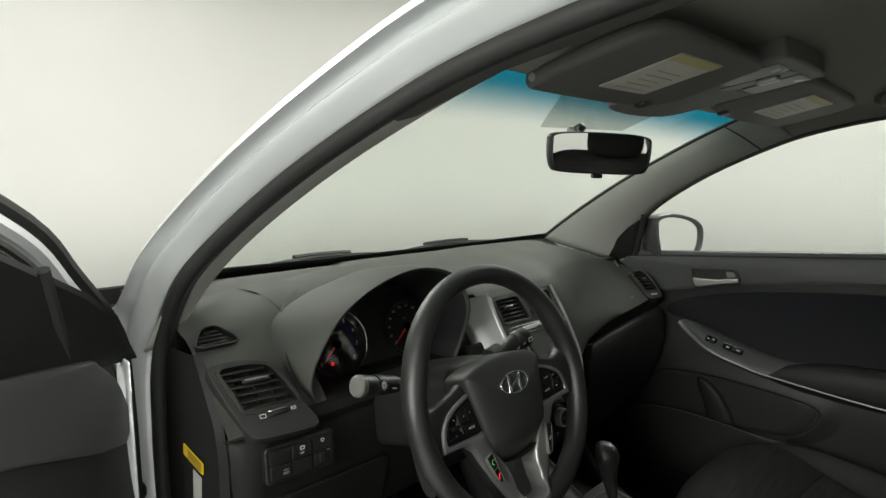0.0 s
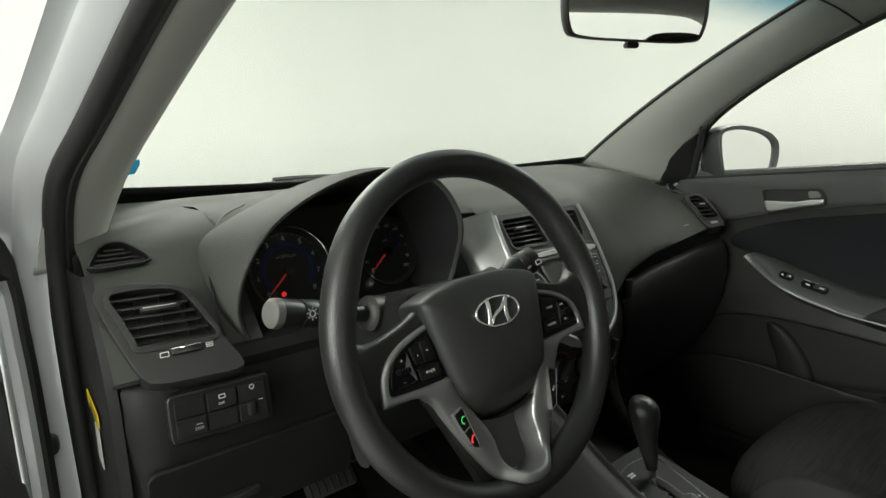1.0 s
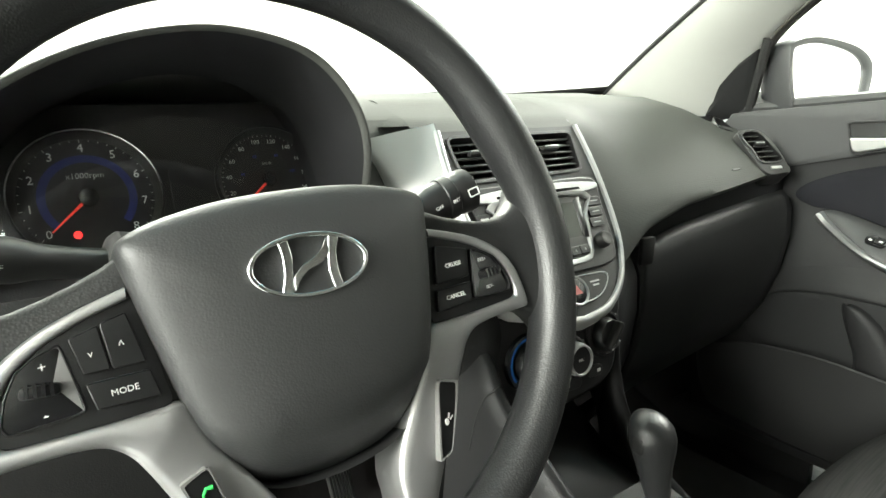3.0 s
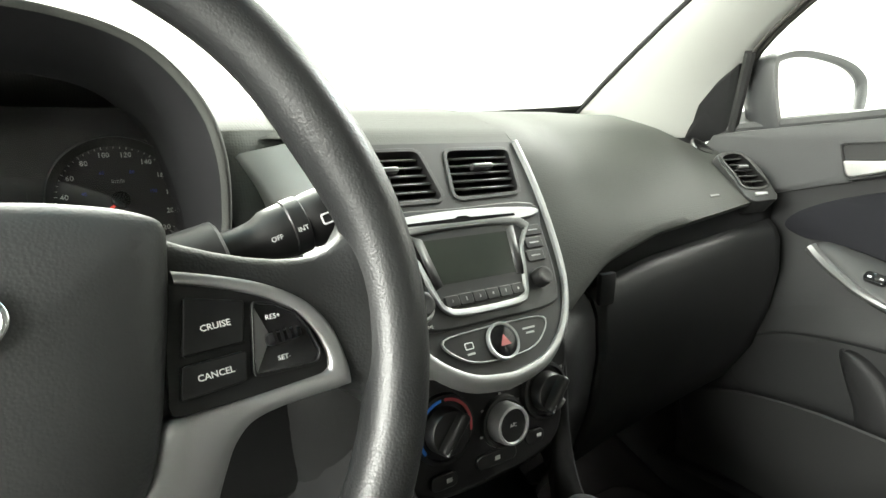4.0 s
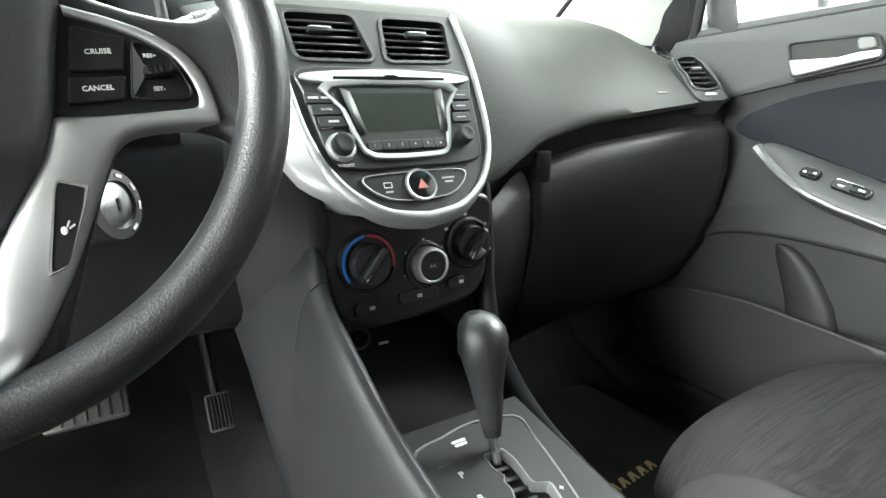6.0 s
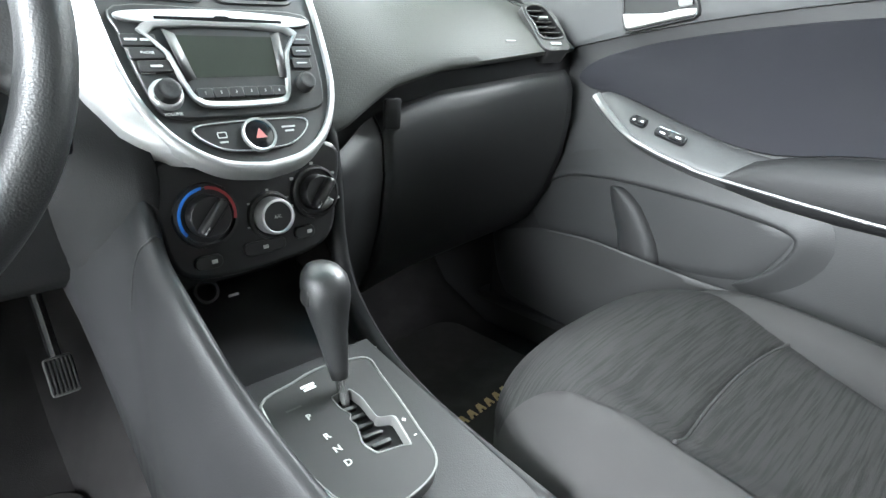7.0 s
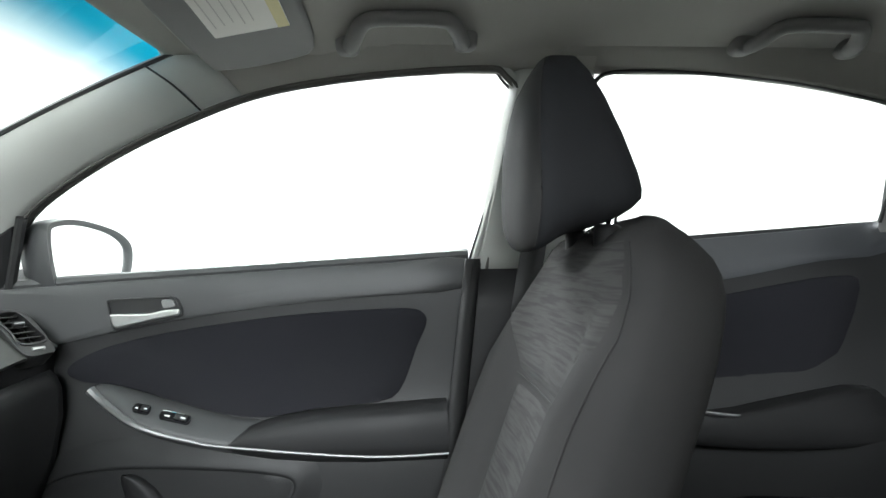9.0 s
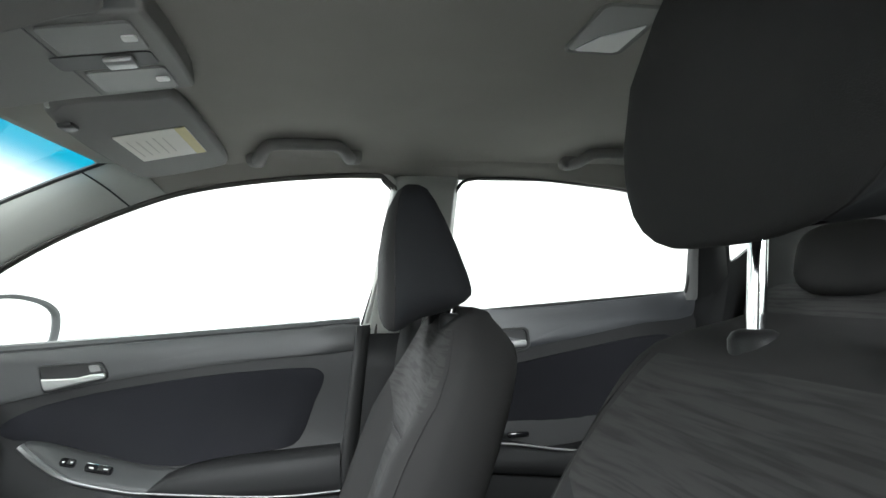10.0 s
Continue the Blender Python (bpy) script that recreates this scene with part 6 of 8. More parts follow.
def front_door(name, xf, label, hinge):
    d = thing(name, (0, 0, 0), label, "car door", kind="structure")
    d.matrix_world = Matrix.Identity(4)
    # main panel
    rows = []
    for z in (0.33, 0.4, 0.5, 0.58, 0.64, 0.68, 0.72, 0.76, 0.8, 0.86, 0.92, 0.97, 1.0, 1.02):
        y1 = curve_at(((0.33, -0.56), (0.65, -0.592), (1.03, -0.648)), z)
        y0 = curve_at(((0.33, 0.26), (0.9, 0.27), (1.03, 0.205)), z)
        rows.append([V(door_face(y, z + 0.022 * t), y, z + (0.0 if z < 0.9 else lerp(-0.022, 0.018, t))) for t, y in [(k / 20, lerp(y0, y1, k / 20)) for k in range(21)]])
    part("inner_panel", grid(rows), M_DOORBASE, d, "dark grey grained door panel", xf=xf.copy(), sharp=60)
    sill = [V(door_face(y, 1.0) + 0.012, y, lerp(0.99, 1.036, (0.2 - y) / 0.85) + 0.002) for y in span(0.205, -0.648, 12)]
    part("window_ledge", tube(sill, 0.012, 8), M_DOOR, d, xf=xf.copy())
    # upper trim with its seam along the lower edge
    part("upper_trim", sheet([(0.20, 0.986), (0.0, 0.998), (-0.25, 1.012), (-0.50, 1.025), (-0.642, 1.031), (-0.634, 0.975), (-0.48, 0.963), (-0.328, 0.952), (-0.172, 0.935), (-0.08, 0.921), (0.01, 0.905), (0.137, 0.879), (0.265, 0.852), (0.262, 0.93), (0.23, 0.975)], 0.008, 3), M_DOOR, d, "dark grey grained upper trim", xf=xf.copy(), sharp=50)
    # cloth insert
    part("cloth_insert", sheet([(0.092, 0.832), (0.074, 0.856), (0.011, 0.881), (-0.087, 0.902), (-0.235, 0.922), (-0.379, 0.934), (-0.520, 0.938), (-0.558, 0.930), (-0.565, 0.908), (-0.545, 0.862), (-0.512, 0.783), (-0.46, 0.764), (-0.36, 0.757), (-0.27, 0.745), (-0.195, 0.752), (-0.10, 0.778), (0.0, 0.808), (0.06, 0.815)], 0.006, 3), M_DOORCLOTH, d, "navy cloth insert", xf=xf.copy(), sharp=50)
    # armrest: a sloping plate with the switches, a dark pad behind it, a silver strip along the lower edge
    top = round_path([V(*p, 0) for p in ((0.050, 0.803), (0.022, 0.811), (-0.03, 0.797), (-0.10, 0.774), (-0.19, 0.749), (-0.267, 0.738))], 5, False)
    low = round_path([V(*p, 0) for p in ((0.042, 0.804), (0.016, 0.783), (-0.030, 0.757), (-0.085, 0.734), (-0.15, 0.716), (-0.215, 0.703))], 5, False)

    def low_x(y):
        return 0.668 - 0.038 * smooth01((0.05 - y) / 0.12)
    rows = []
    for a, b in zip(top, low):
        xl = low_x(b.x)
        rows.append([V(0.692, a.x, a.y + 0.002), V(0.672, a.x, a.y)] + [V(lerp(0.672, xl, f) - 0.004 * math.sin(math.pi * f), lerp(a.x, b.x, f), lerp(a.y, b.y, f) + 0.002 * math.sin(math.pi * f)) for f in (0.2, 0.4, 0.6, 0.8, 0.95)]
                    + [V(xl + 0.002, b.x, b.y - 0.002), V(xl + 0.014, b.x, b.y - 0.014), V(0.692, b.x, b.y - 0.032)])
    arm = part("armrest", grid(rows), M_DOOR, d, "dark grey armrest with a switch plate", xf=xf.copy(), sharp=60)
    rear_low = [(-0.208, 0.705), (-0.28, 0.691), (-0.36, 0.684), (-0.45, 0.680), (-0.54, 0.680), (-0.60, 0.681)]
    pad_top = [(-0.208, 0.707), (-0.235, 0.727), (-0.29, 0.742), (-0.36, 0.751), (-0.455, 0.757), (-0.60, 0.764)]
    rows = []
    for a in span(0, 1, 24):
        y = lerp(-0.2085, -0.60, a)
        zl = curve_at([(-q, z) for q, z in rear_low], -y)
        zt = curve_at([(-q, z) for q, z in pad_top], -y)
        rows.append([V(0.692, y, zl - 0.034), V(0.648, y, zl - 0.016), V(0.631, y, zl - 0.003), V(0.6285, y, lerp(zl, zt, 0.2)), V(0.630, y, lerp(zl, zt, 0.55)), V(0.634, y, lerp(zl, zt, 0.85)), V(0.642, y, zt), V(0.66, y, zt + 0.004), V(0.692, y, zt + 0.003)])
    part("armrest_pad", grid(rows), M_LOWER, arm, "black armrest pad", xf=xf.copy(), sharp=60)
    strip = [V(low_x(b.x) - 0.001, b.x, b.y) for b in low] + [V(0.6285, y, z - 0.001) for y, z in rear_low[1:]]
    strip = round_path(strip[::4] + [strip[-1]], 4, False)
    part("silver_strip", tube(strip, [lerp(0.0092, 0.0026, smooth01(i / (len(strip) - 1) * 1.3)) for i in range(len(strip))], 8), M_FRAME, arm, "silver trim strip", xf=xf.copy())
    # switches, lying on the sloping plate
    for y, z, w in ((-0.056, 0.772, 0.030), (-0.114, 0.755, 0.054)):
        m = axes((0.6475, y, z), (0, -0.96, -0.24), (0.75, -0.05, 0.6))
        sw_ = part("switch_surround", prism(rect(w, 0.017, 0.006), m, -0.004, 0.0025), M_GLOSS, arm, xf=xf.copy(), bevel=0.0008)
        part("switch", block(w * 0.42, 0.011, 0.004, m @ pose(w * 0.2, 0, 0.004), 0.0015), M_BLACK, sw_, xf=xf.copy())
        for k in (-0.25, 0.28):
            part("switch_mark", block(w * 0.16, 0.003, 0.0006, m @ pose(w * k, -0.002, 0.0062 if k > 0 else 0.0028), 0.0002), M_WHITE, sw_, xf=xf.copy())
        if w > 0.04:
            part("switch_edge", block(w * 0.7, 0.002, 0.002, m @ pose(-w * 0.1, 0.007, 0.0035), 0.0006), M_CHROME, sw_, xf=xf.copy())
    # inner handle
    m = axes((0.674, -0.052, 0.941), (0, -1, 0.03), (0, 0.0, 1))
    bowl = [(-0.066, 0.024), (-0.060, 0.027), (0.050, 0.027), (0.058, 0.022), (0.066, 0.004), (0.066, -0.006), (0.060, -0.011), (-0.044, -0.029), (-0.053, -0.029), (-0.058, -0.022)]
    inner = [(0.002 + (a - 0.002) * 0.94, b * 0.88) for a, b in bowl]
    part("handle_bowl", ring_plate(bowl, inner, m, -0.006, 0.0085), M_BLACK, d, "black handle bowl", xf=xf.copy(), bevel=0.0015)
    part("handle_recess", prism(inner, m, -0.006, 0.0048), M_BLACK, d, xf=xf.copy())
    lever = [(-0.0595, 0.000), (-0.030, -0.001), (0.010, -0.002), (0.036, 0.003), (0.0635, 0.004), (0.0635, -0.007), (0.020, -0.0135), (-0.044, -0.0255), (-0.0515, -0.0245), (-0.0555, -0.018)]
    part("door_handle", prism(lever, m, 0.002, 0.0125), M_LEVER, d, "bright silver inner door handle", xf=xf.copy(), bevel=0.003, segs=3)
    part("lock_knob", prism(soft([(0.030, 0.022), (0.052, 0.022), (0.058, 0.008), (0.034, 0.005)], 3, 0.3), m, 0.002, 0.0095), M_RIM, d, "grey lock lever", xf=xf.copy(), bevel=0.002)
    # lower pocket with its rim
    rim = round_path([V(0.735, 0.262, 0.478), V(0.668, 0.252, 0.487), V(0.640, 0.235, 0.503), V(0.612, 0.12, 0.545), V(0.600, 0.0, 0.560), V(0.602, -0.10, 0.553), V(0.615, -0.19, 0.540), V(0.645, -0.29, 0.525)], 6, False)
    rows = [[p + V(0.008, 0, -0.01), p + V(0.003, 0, 0.003), p, p + V(0.003, 0, -0.01), V(p.x + 0.01, p.y, 0.45), V(p.x + 0.035, p.y, 0.36)] for p in rim]
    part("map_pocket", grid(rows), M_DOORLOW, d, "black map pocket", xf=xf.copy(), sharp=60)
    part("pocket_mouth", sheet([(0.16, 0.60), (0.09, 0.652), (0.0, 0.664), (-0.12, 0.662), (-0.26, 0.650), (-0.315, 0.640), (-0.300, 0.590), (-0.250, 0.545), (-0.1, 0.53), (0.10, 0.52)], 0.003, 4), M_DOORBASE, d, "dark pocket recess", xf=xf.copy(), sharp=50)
    # soft overhang round the pocket's mouth
    lip = round_path([V(0, 0.17, 0.600), V(0, 0.09, 0.652), V(0, 0.0, 0.667), V(0, -0.12, 0.665), V(0, -0.26, 0.652), V(0, -0.322, 0.632), V(0, -0.302, 0.580), V(0, -0.245, 0.535)], 5, False)
    rows = []
    for i, p in enumerate(lip):
        t = lip[min(i + 1, len(lip) - 1)] - lip[max(i - 1, 0)]
        out = V(0, t.z, -t.y).normalized()
        if out.dot(p - V(0, -0.1, 0.59)) < 0:
            out = -out
        e = math.sin(math.pi * min(1.0, max(0.0, i / (len(lip) - 1)))) ** 0.5
        rows.append([V(door_face(q.y, q.z) - h * e - 0.001, q.y, q.z) for q, h in ((p + out * 0.055 * e, 0.0), (p + out * 0.036 * e, 0.004), (p + out * 0.018 * e, 0.010), (p + out * 0.006 * e, 0.014), (p, 0.0135), (p - out * 0.003 * e, 0.008), (p - out * 0.003 * e, -0.004))])
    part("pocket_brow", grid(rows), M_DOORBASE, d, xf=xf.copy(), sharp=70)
    rows = []
    for y, z, w in ((-0.026, 0.656, 0.003), (-0.030, 0.654, 0.012), (-0.038, 0.645, 0.021), (-0.050, 0.627, 0.029), (-0.064, 0.600, 0.034), (-0.078, 0.570, 0.037), (-0.084, 0.545, 0.039), (-0.086, 0.52, 0.040)):
        rows.append([V(0.658, y + w, z), V(0.650, y + w * 0.93, z), V(0.644, y + w * 0.7, z), V(0.641, y + w * 0.25, z), V(0.641, y - w * 0.3, z), V(0.644, y - w * 0.75, z), V(0.650, y - w * 0.95, z), V(0.658, y - w, z)])
    part("pocket_divider", grid(rows), M_LOWER, d, "black curved bottle divider", xf=xf.copy(), sharp=70)
    # window frame, small front corner piece and glass
    # on the open door the cover is enlarged over the glass to darken it
    corner = [V(side_x(z), y, z) for y, z in ((0.205, 0.98), (0.30, 0.965), (0.285, 1.0), (0.265, 1.035), (0.215, 1.075), (0.172, 1.10))] if hinge is None else [V(side_x(z), y, z) for y, z in ((0.02, 0.97), (0.30, 0.965), (0.285, 1.0), (0.265, 1.035), (0.215, 1.075), (0.165, 1.105), (0.02, 1.19))]
    cc = sum(corner, Vector()) / len(corner)
    rows = [[p + V(0.012, 0, 0) for p in corner], [p + V(-0.004, 0, 0) for p in corner], [cc.lerp(p, 0.8) + V(-0.010, 0, 0) for p in corner], [cc.lerp(p, 0.02) + V(-0.010, 0, 0) for p in corner]]
    part("corner_cover", grid(rows, closed=True, cap=True), M_LOWER, d, "black mirror corner cover", xf=xf.copy(), sharp=30)
    part("corner_post", tube([V(side_x(0.98) - 0.002, 0.203, 0.975), V(side_x(1.12) - 0.002, 0.152, 1.115)], 0.009, 8), M_RUBBER, d, "black window post", xf=xf.copy())
    frame_path = [p + V(0.012, 0.0, 0.0) for p in round_path(OPEN_R[1:] + [V(0.572, -0.700, 1.345), V(0.60, -0.722, 1.28), V(0.688, -0.652, 1.03)], 5, False)]
    part("window_frame", tube(frame_path, 0.0028, 8, up=(1, 0, 0)), M_RUBBER, d, "black window frame", xf=xf.copy())
    # pale inner face of the frame beside the centre post
    strip = [V(0.571, -0.640, 1.359), V(0.571, -0.685, 1.354), V(0.574, -0.706, 1.340), V(0.583, -0.719, 1.315), V(0.598, -0.720, 1.28), V(0.626, -0.698, 1.20), V(0.657, -0.674, 1.11), V(0.688, -0.650, 1.025)]
    part("frame_face", grid([[p + V(0.006, -0.002, 0), p + V(-0.005, -0.005, 0.003), p + V(-0.007, -0.010, 0.006), p + V(-0.006, -0.016, 0.009), p + V(0.004, -0.019, 0.010)] for p in round_path(strip, 4, False)]), M_PILLAR, d, "light inner face of the window frame, greyed as if lit", xf=xf.copy(), sharp=60)
    gl = [V(side_x(z) + 0.012, y, z) for y, z in ((0.205, 0.97), (0.15, 1.115), (-0.021, 1.222), (-0.18, 1.288), (-0.305, 1.325), (-0.474, 1.35), (-0.66, 1.36), (-0.705, 1.345), (-0.648, 1.02))]
    bm = bmesh.new()
    bm.faces.new([bm.verts.new(p) for p in gl])
    g = part("window_glass", bm, M_SIDE, d, "clear side glass", xf=xf.copy())
    g.visible_shadow = False
    # outer skin
    rows = []
    for z in (0.32, 0.5, 0.7, 0.86, 0.95, 0.99):
        rows.append([V(0.745 + 0.085 * math.sin(math.pi * min(1, (z - 0.15) / 1.1)), y, z) for y in span(0.33, -0.66, 8)])
    part("outer_skin", grid(rows), M_PAINT, d, "silver painted door skin", xf=xf.copy(), sharp=60, solid=0.003)
    part("front_edge", grid([[V(x, 0.275 + 0.055 * (x - 0.69) / 0.12, z) for x in (0.67, 0.74, 0.81)] for z in (0.33, 0.6, 0.8, 0.97)]), M_PAINT if hinge else M_LOWER, d, "painted door edge", xf=xf.copy(), solid=0.003)
    part("rear_edge", grid([[V(x, curve_at(((0.33, -0.575), (0.65, -0.60), (1.03, -0.655)), z), z) for x in (0.67, 0.74, 0.815)] for z in (0.33, 0.6, 0.8, 1.02)]), M_LOWER, d, xf=xf.copy(), solid=0.003)
    return d


front_door("door_1", Matrix.Identity(4), "closed front door with dark trim, navy cloth and silver handle", None)
OPEN_ANGLE = 68
hx, hy = -0.77, 0.30
swing = Matrix.Translation((hx, hy, 0)) @ Matrix.Rotation(radians(-OPEN_ANGLE), 4, "Z") @ Matrix.Translation((-hx, -hy, 0)) @ Matrix.Diagonal((-1, 1, 1, 1))
door_2 = front_door("door_2", swing, "wide open front door with black inner trim", "open")

# painted edge and seals of the open door, its check strap
edge = round_path([V(0.735, 0.295, 0.45), V(0.738, 0.300, 0.70), V(0.735, 0.297, 0.88)] + [p + V(0.015, 0.012, 0.012) for p in OPEN_R[:6]], 5, False)
for name, off, dx, r, mat, lab in (("painted_edge", 0.012, 0.012, 0.013, M_PAINT, "silver painted door edge"), ("outer_seal", 0.036, 0.022, 0.012, M_RUBBER, "black rubber door seal"), ("inner_seal", -0.010, 0.004, 0.008, M_RUBBER, "")):
    part(name, tube([p + V(dx, off * 0.75, off * 0.65 if p.z > 0.95 else 0) for p in edge], r, 8, up=(1, 0, 0)), mat, door_2, lab, xf=swing.copy())
strap = thing("door_check_strap", (-0.75, 0.30, 0.70), "black door check strap between pillar and open door", "door check strap")
part("strap", tube(round_path([V(-0.738, 0.316, 0.726), V(-0.756, 0.298, 0.724), V(-0.79, 0.283, 0.714), V(-0.86, 0.262, 0.700)], 5, False), 0.008, 8), M_BLACK, strap)
part("end_fitting", cushion(0.030, 0.03, 0.028, pose(-0.736, 0.312, 0.727), 3), M_BLACK, strap)


def rear_door(name, xf, label):
    d = thing(name, (0, 0, 0), label, "car door", kind="structure")
    rows = []
    for z in (0.33, 0.5, 0.6, 0.68, 0.74, 0.8, 0.88, 0.95, 1.0, 1.04):
        rows.append([V(door_face(0, z - 0.03) - 0.004, y, z + (0 if z < 0.9 else lerp(0.012, 0.055, t))) for t, y in [(k / 16, lerp(-0.81, -1.50, k / 16)) for k in range(17)]])
    part("inner_panel", grid(rows), M_DOORBASE, d, "dark grained rear door panel", xf=xf.copy(), sharp=60)
    part("upper_trim", sheet([(-0.82, 1.045), (-1.1, 1.062), (-1.35, 1.08), (-1.49, 1.09), (-1.49, 1.03), (-1.35, 1.015), (-1.2, 0.99), (-1.0, 0.958), (-0.83, 0.93)], 0.012, 3), M_REARTRIM_SHEEN, d, "dark grey upper trim", xf=xf.copy(), sharp=50)
    part("cloth_insert", sheet([(-0.84, 0.90), (-1.0, 0.925), (-1.2, 0.96), (-1.38, 0.985), (-1.43, 0.96), (-1.36, 0.80), (-1.2, 0.745), (-1.0, 0.75), (-0.84, 0.77)], 0.008, 3), M_DOORCLOTH, d, "navy cloth insert", xf=xf.copy(), sharp=50)
    arm = part("armrest", sheet([(-0.84, 0.76), (-0.98, 0.755), (-1.1, 0.735), (-1.25, 0.755), (-1.42, 0.77), (-1.42, 0.68), (-1.2, 0.67), (-1.0, 0.69), (-0.84, 0.71)], 0.05, 3), M_LOWER, d, "black armrest", xf=xf.copy(), sharp=60)
    part("silver_strip", tube(round_path([V(0.618, -0.85, 0.765), V(0.615, -0.98, 0.758), V(0.613, -1.10, 0.738), V(0.616, -1.25, 0.72), V(0.63, -1.4, 0.70)], 4, False), 0.003, 8), M_FRAME, arm, "silver trim strip", xf=xf.copy())
    part("switch", block(0.01, 0.05, 0.012, Matrix.Translation((0.622, -1.0, 0.775)), 0.003), M_GLOSS, arm, xf=xf.copy())
    m = axes((0.672, -0.99, 0.985), (0, -1, 0.05), (0, 0.0, 1))
    part("handle_bowl", ring_plate(rect(0.120, 0.058, 0.015), rect(0.104, 0.044, 0.012), m, -0.006, 0.006), M_STACK, d, "charcoal handle bowl", xf=xf.copy(), bevel=0.002)
    part("handle_recess", prism(rect(0.106, 0.046, 0.012), m, -0.004, 0.001), M_BLACK, d, xf=xf.copy())
    part("door_handle", block(0.10, 0.016, 0.012, m @ pose(0, -0.010, 0.006), 0.004, 3), M_SILVER, d, "silver inner door handle", xf=xf.copy())
    frame_path = [V(side_x(z) + 0.006, y, z) for y, z in ((-0.835, 1.05), (-0.845, 1.2), (-0.848, 1.29), (-0.862, 1.332), (-0.90, 1.354), (-1.05, 1.354), (-1.25, 1.337), (-1.43, 1.302), (-1.448, 1.29), (-1.47, 1.18), (-1.468, 1.09))]
    part("window_frame", tube(round_path(frame_path, 4, False), 0.004, 8, up=(1, 0, 0)), M_RUBBER, d, "black window frame", xf=xf.copy())
    gl = [V(side_x(z) + 0.012, y, z) for y, z in ((-0.835, 1.04), (-0.845, 1.2), (-0.85, 1.3), (-0.90, 1.352), (-1.05, 1.352), (-1.25, 1.335), (-1.44, 1.30), (-1.47, 1.18), (-1.47, 1.08))]
    bm = bmesh.new()
    bm.faces.new([bm.verts.new(p) for p in gl])
    g = part("window_glass", bm, M_SIDE, d, "clear side glass", xf=xf.copy())
    g.visible_shadow = False
    # the frame face is toned grey for the light its edge catches
    for nm, mt, lb, prof in (("rear_post", M_LOWER, "black rear post", ((0.012, -0.016), (-0.002, -0.022), (-0.006, -0.040), (-0.004, -0.085), (0.012, -0.095))), ("frame_face", M_RIM, "inner face of the window frame, greyed as if lit", ((0.010, 0.004), (0.0, 0.0), (-0.003, -0.008), (0.0, -0.018), (0.010, -0.022)))):
        part(nm, grid([[V(side_x(z) + dx, lerp(-1.478, -1.445, k) + dy * lerp(1.35, 0.8, k), z) for dx, dy in prof] for k, z in [(j / 6, lerp(1.07, 1.315, j / 6)) for j in range(7)]]), mt, d, lb, xf=xf.copy(), sharp=60)
    rows = []
    for z in (0.32, 0.6, 0.86, 1.0, 1.03):
        rows.append([V(0.745 + 0.085 * math.sin(math.pi * min(1, (z - 0.15) / 1.1)), y, z) for y in span(-0.67, -1.55, 8)])
    part("outer_skin", grid(rows), M_PAINT, d, "silver painted door skin", xf=xf.copy(), sharp=60, solid=0.003)
    # headliner edge trim over the window
    rows = []
    for y in span(-0.80, -2.0, 18):
        zt = curve_at(((-2.0, 1.225), (-1.8, 1.268), (-1.6, 1.300), (-1.5, 1.302), (-1.43, 1.306), (-1.25, 1.336), (-1.05, 1.356), (-0.8, 1.36)), y)
        rows.append([V(side_x(zt) + 0.012, y, zt - 0.002), V(side_x(zt) - 0.006, y, zt + 0.006), V(0.545, y, max(zt + 0.012, liner_z(0.545, y) - 0.004)), V(0.50, y, max(zt + 0.016, liner_z(0.50, y) + 0.004))])
    part("roof_side_trim", grid(rows), M_LINER, d, xf=xf.copy(), solid=0.003)
    return d


rear_door("door_3", Matrix.Identity(4), "closed rear door with dark trim and clear glass")
rear_door("door_4", Matrix.Diagonal((-1, 1, 1, 1)), "closed rear door with dark trim")
# trim between headliner and front openings
for s in (-1, 1):
    rows = []
    for y in span(-0.14, -0.86, 14):
        zt = curve_at(((-0.86, 1.352), (-0.66, 1.357), (-0.474, 1.346), (-0.305, 1.322), (-0.18, 1.285)), y)
        xt = curve_at(((-0.86, 0.568), (-0.66, 0.57), (-0.474, 0.575), (-0.305, 0.584), (-0.18, 0.599)), y)
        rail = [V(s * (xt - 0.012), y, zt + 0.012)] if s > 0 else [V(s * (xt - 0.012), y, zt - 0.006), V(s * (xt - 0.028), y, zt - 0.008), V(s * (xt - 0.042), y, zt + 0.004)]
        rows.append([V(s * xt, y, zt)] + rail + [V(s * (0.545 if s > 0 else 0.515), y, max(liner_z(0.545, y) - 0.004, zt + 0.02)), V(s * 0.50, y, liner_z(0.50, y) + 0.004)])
    # the driver's side felt is darkened to offset the lamp light outside
    part("roof_side_trim", grid(rows), M_LINER if s > 0 else M_SHADEFELT_SEAL, body, "grey felt roof side trim", solid=0.003)

# seats ---------------------------------------------------------------------


def seat_ring(hw, front, back, bolster, n=40):
    """Outline of a seat section in (x, depth): front edge with raised bolsters; front is towards -depth."""
    pts = []
    for k in range(n):
        a = 2 * math.pi * k / n
        c, s = math.cos(a), math.sin(a)
        x = hw * math.copysign(abs(c) ** 0.45, c)
        d = (back if s > 0 else front) * abs(s) ** 0.5
        if s <= 0:
            u = abs(x) / hw
            hump = bolster * math.exp(-((u - 0.80) / 0.16) ** 2) - bolster * 0.25 * (1 - u)
            d = -d - hump * abs(s) ** 0.6
        pts.append((x, d))
    return pts


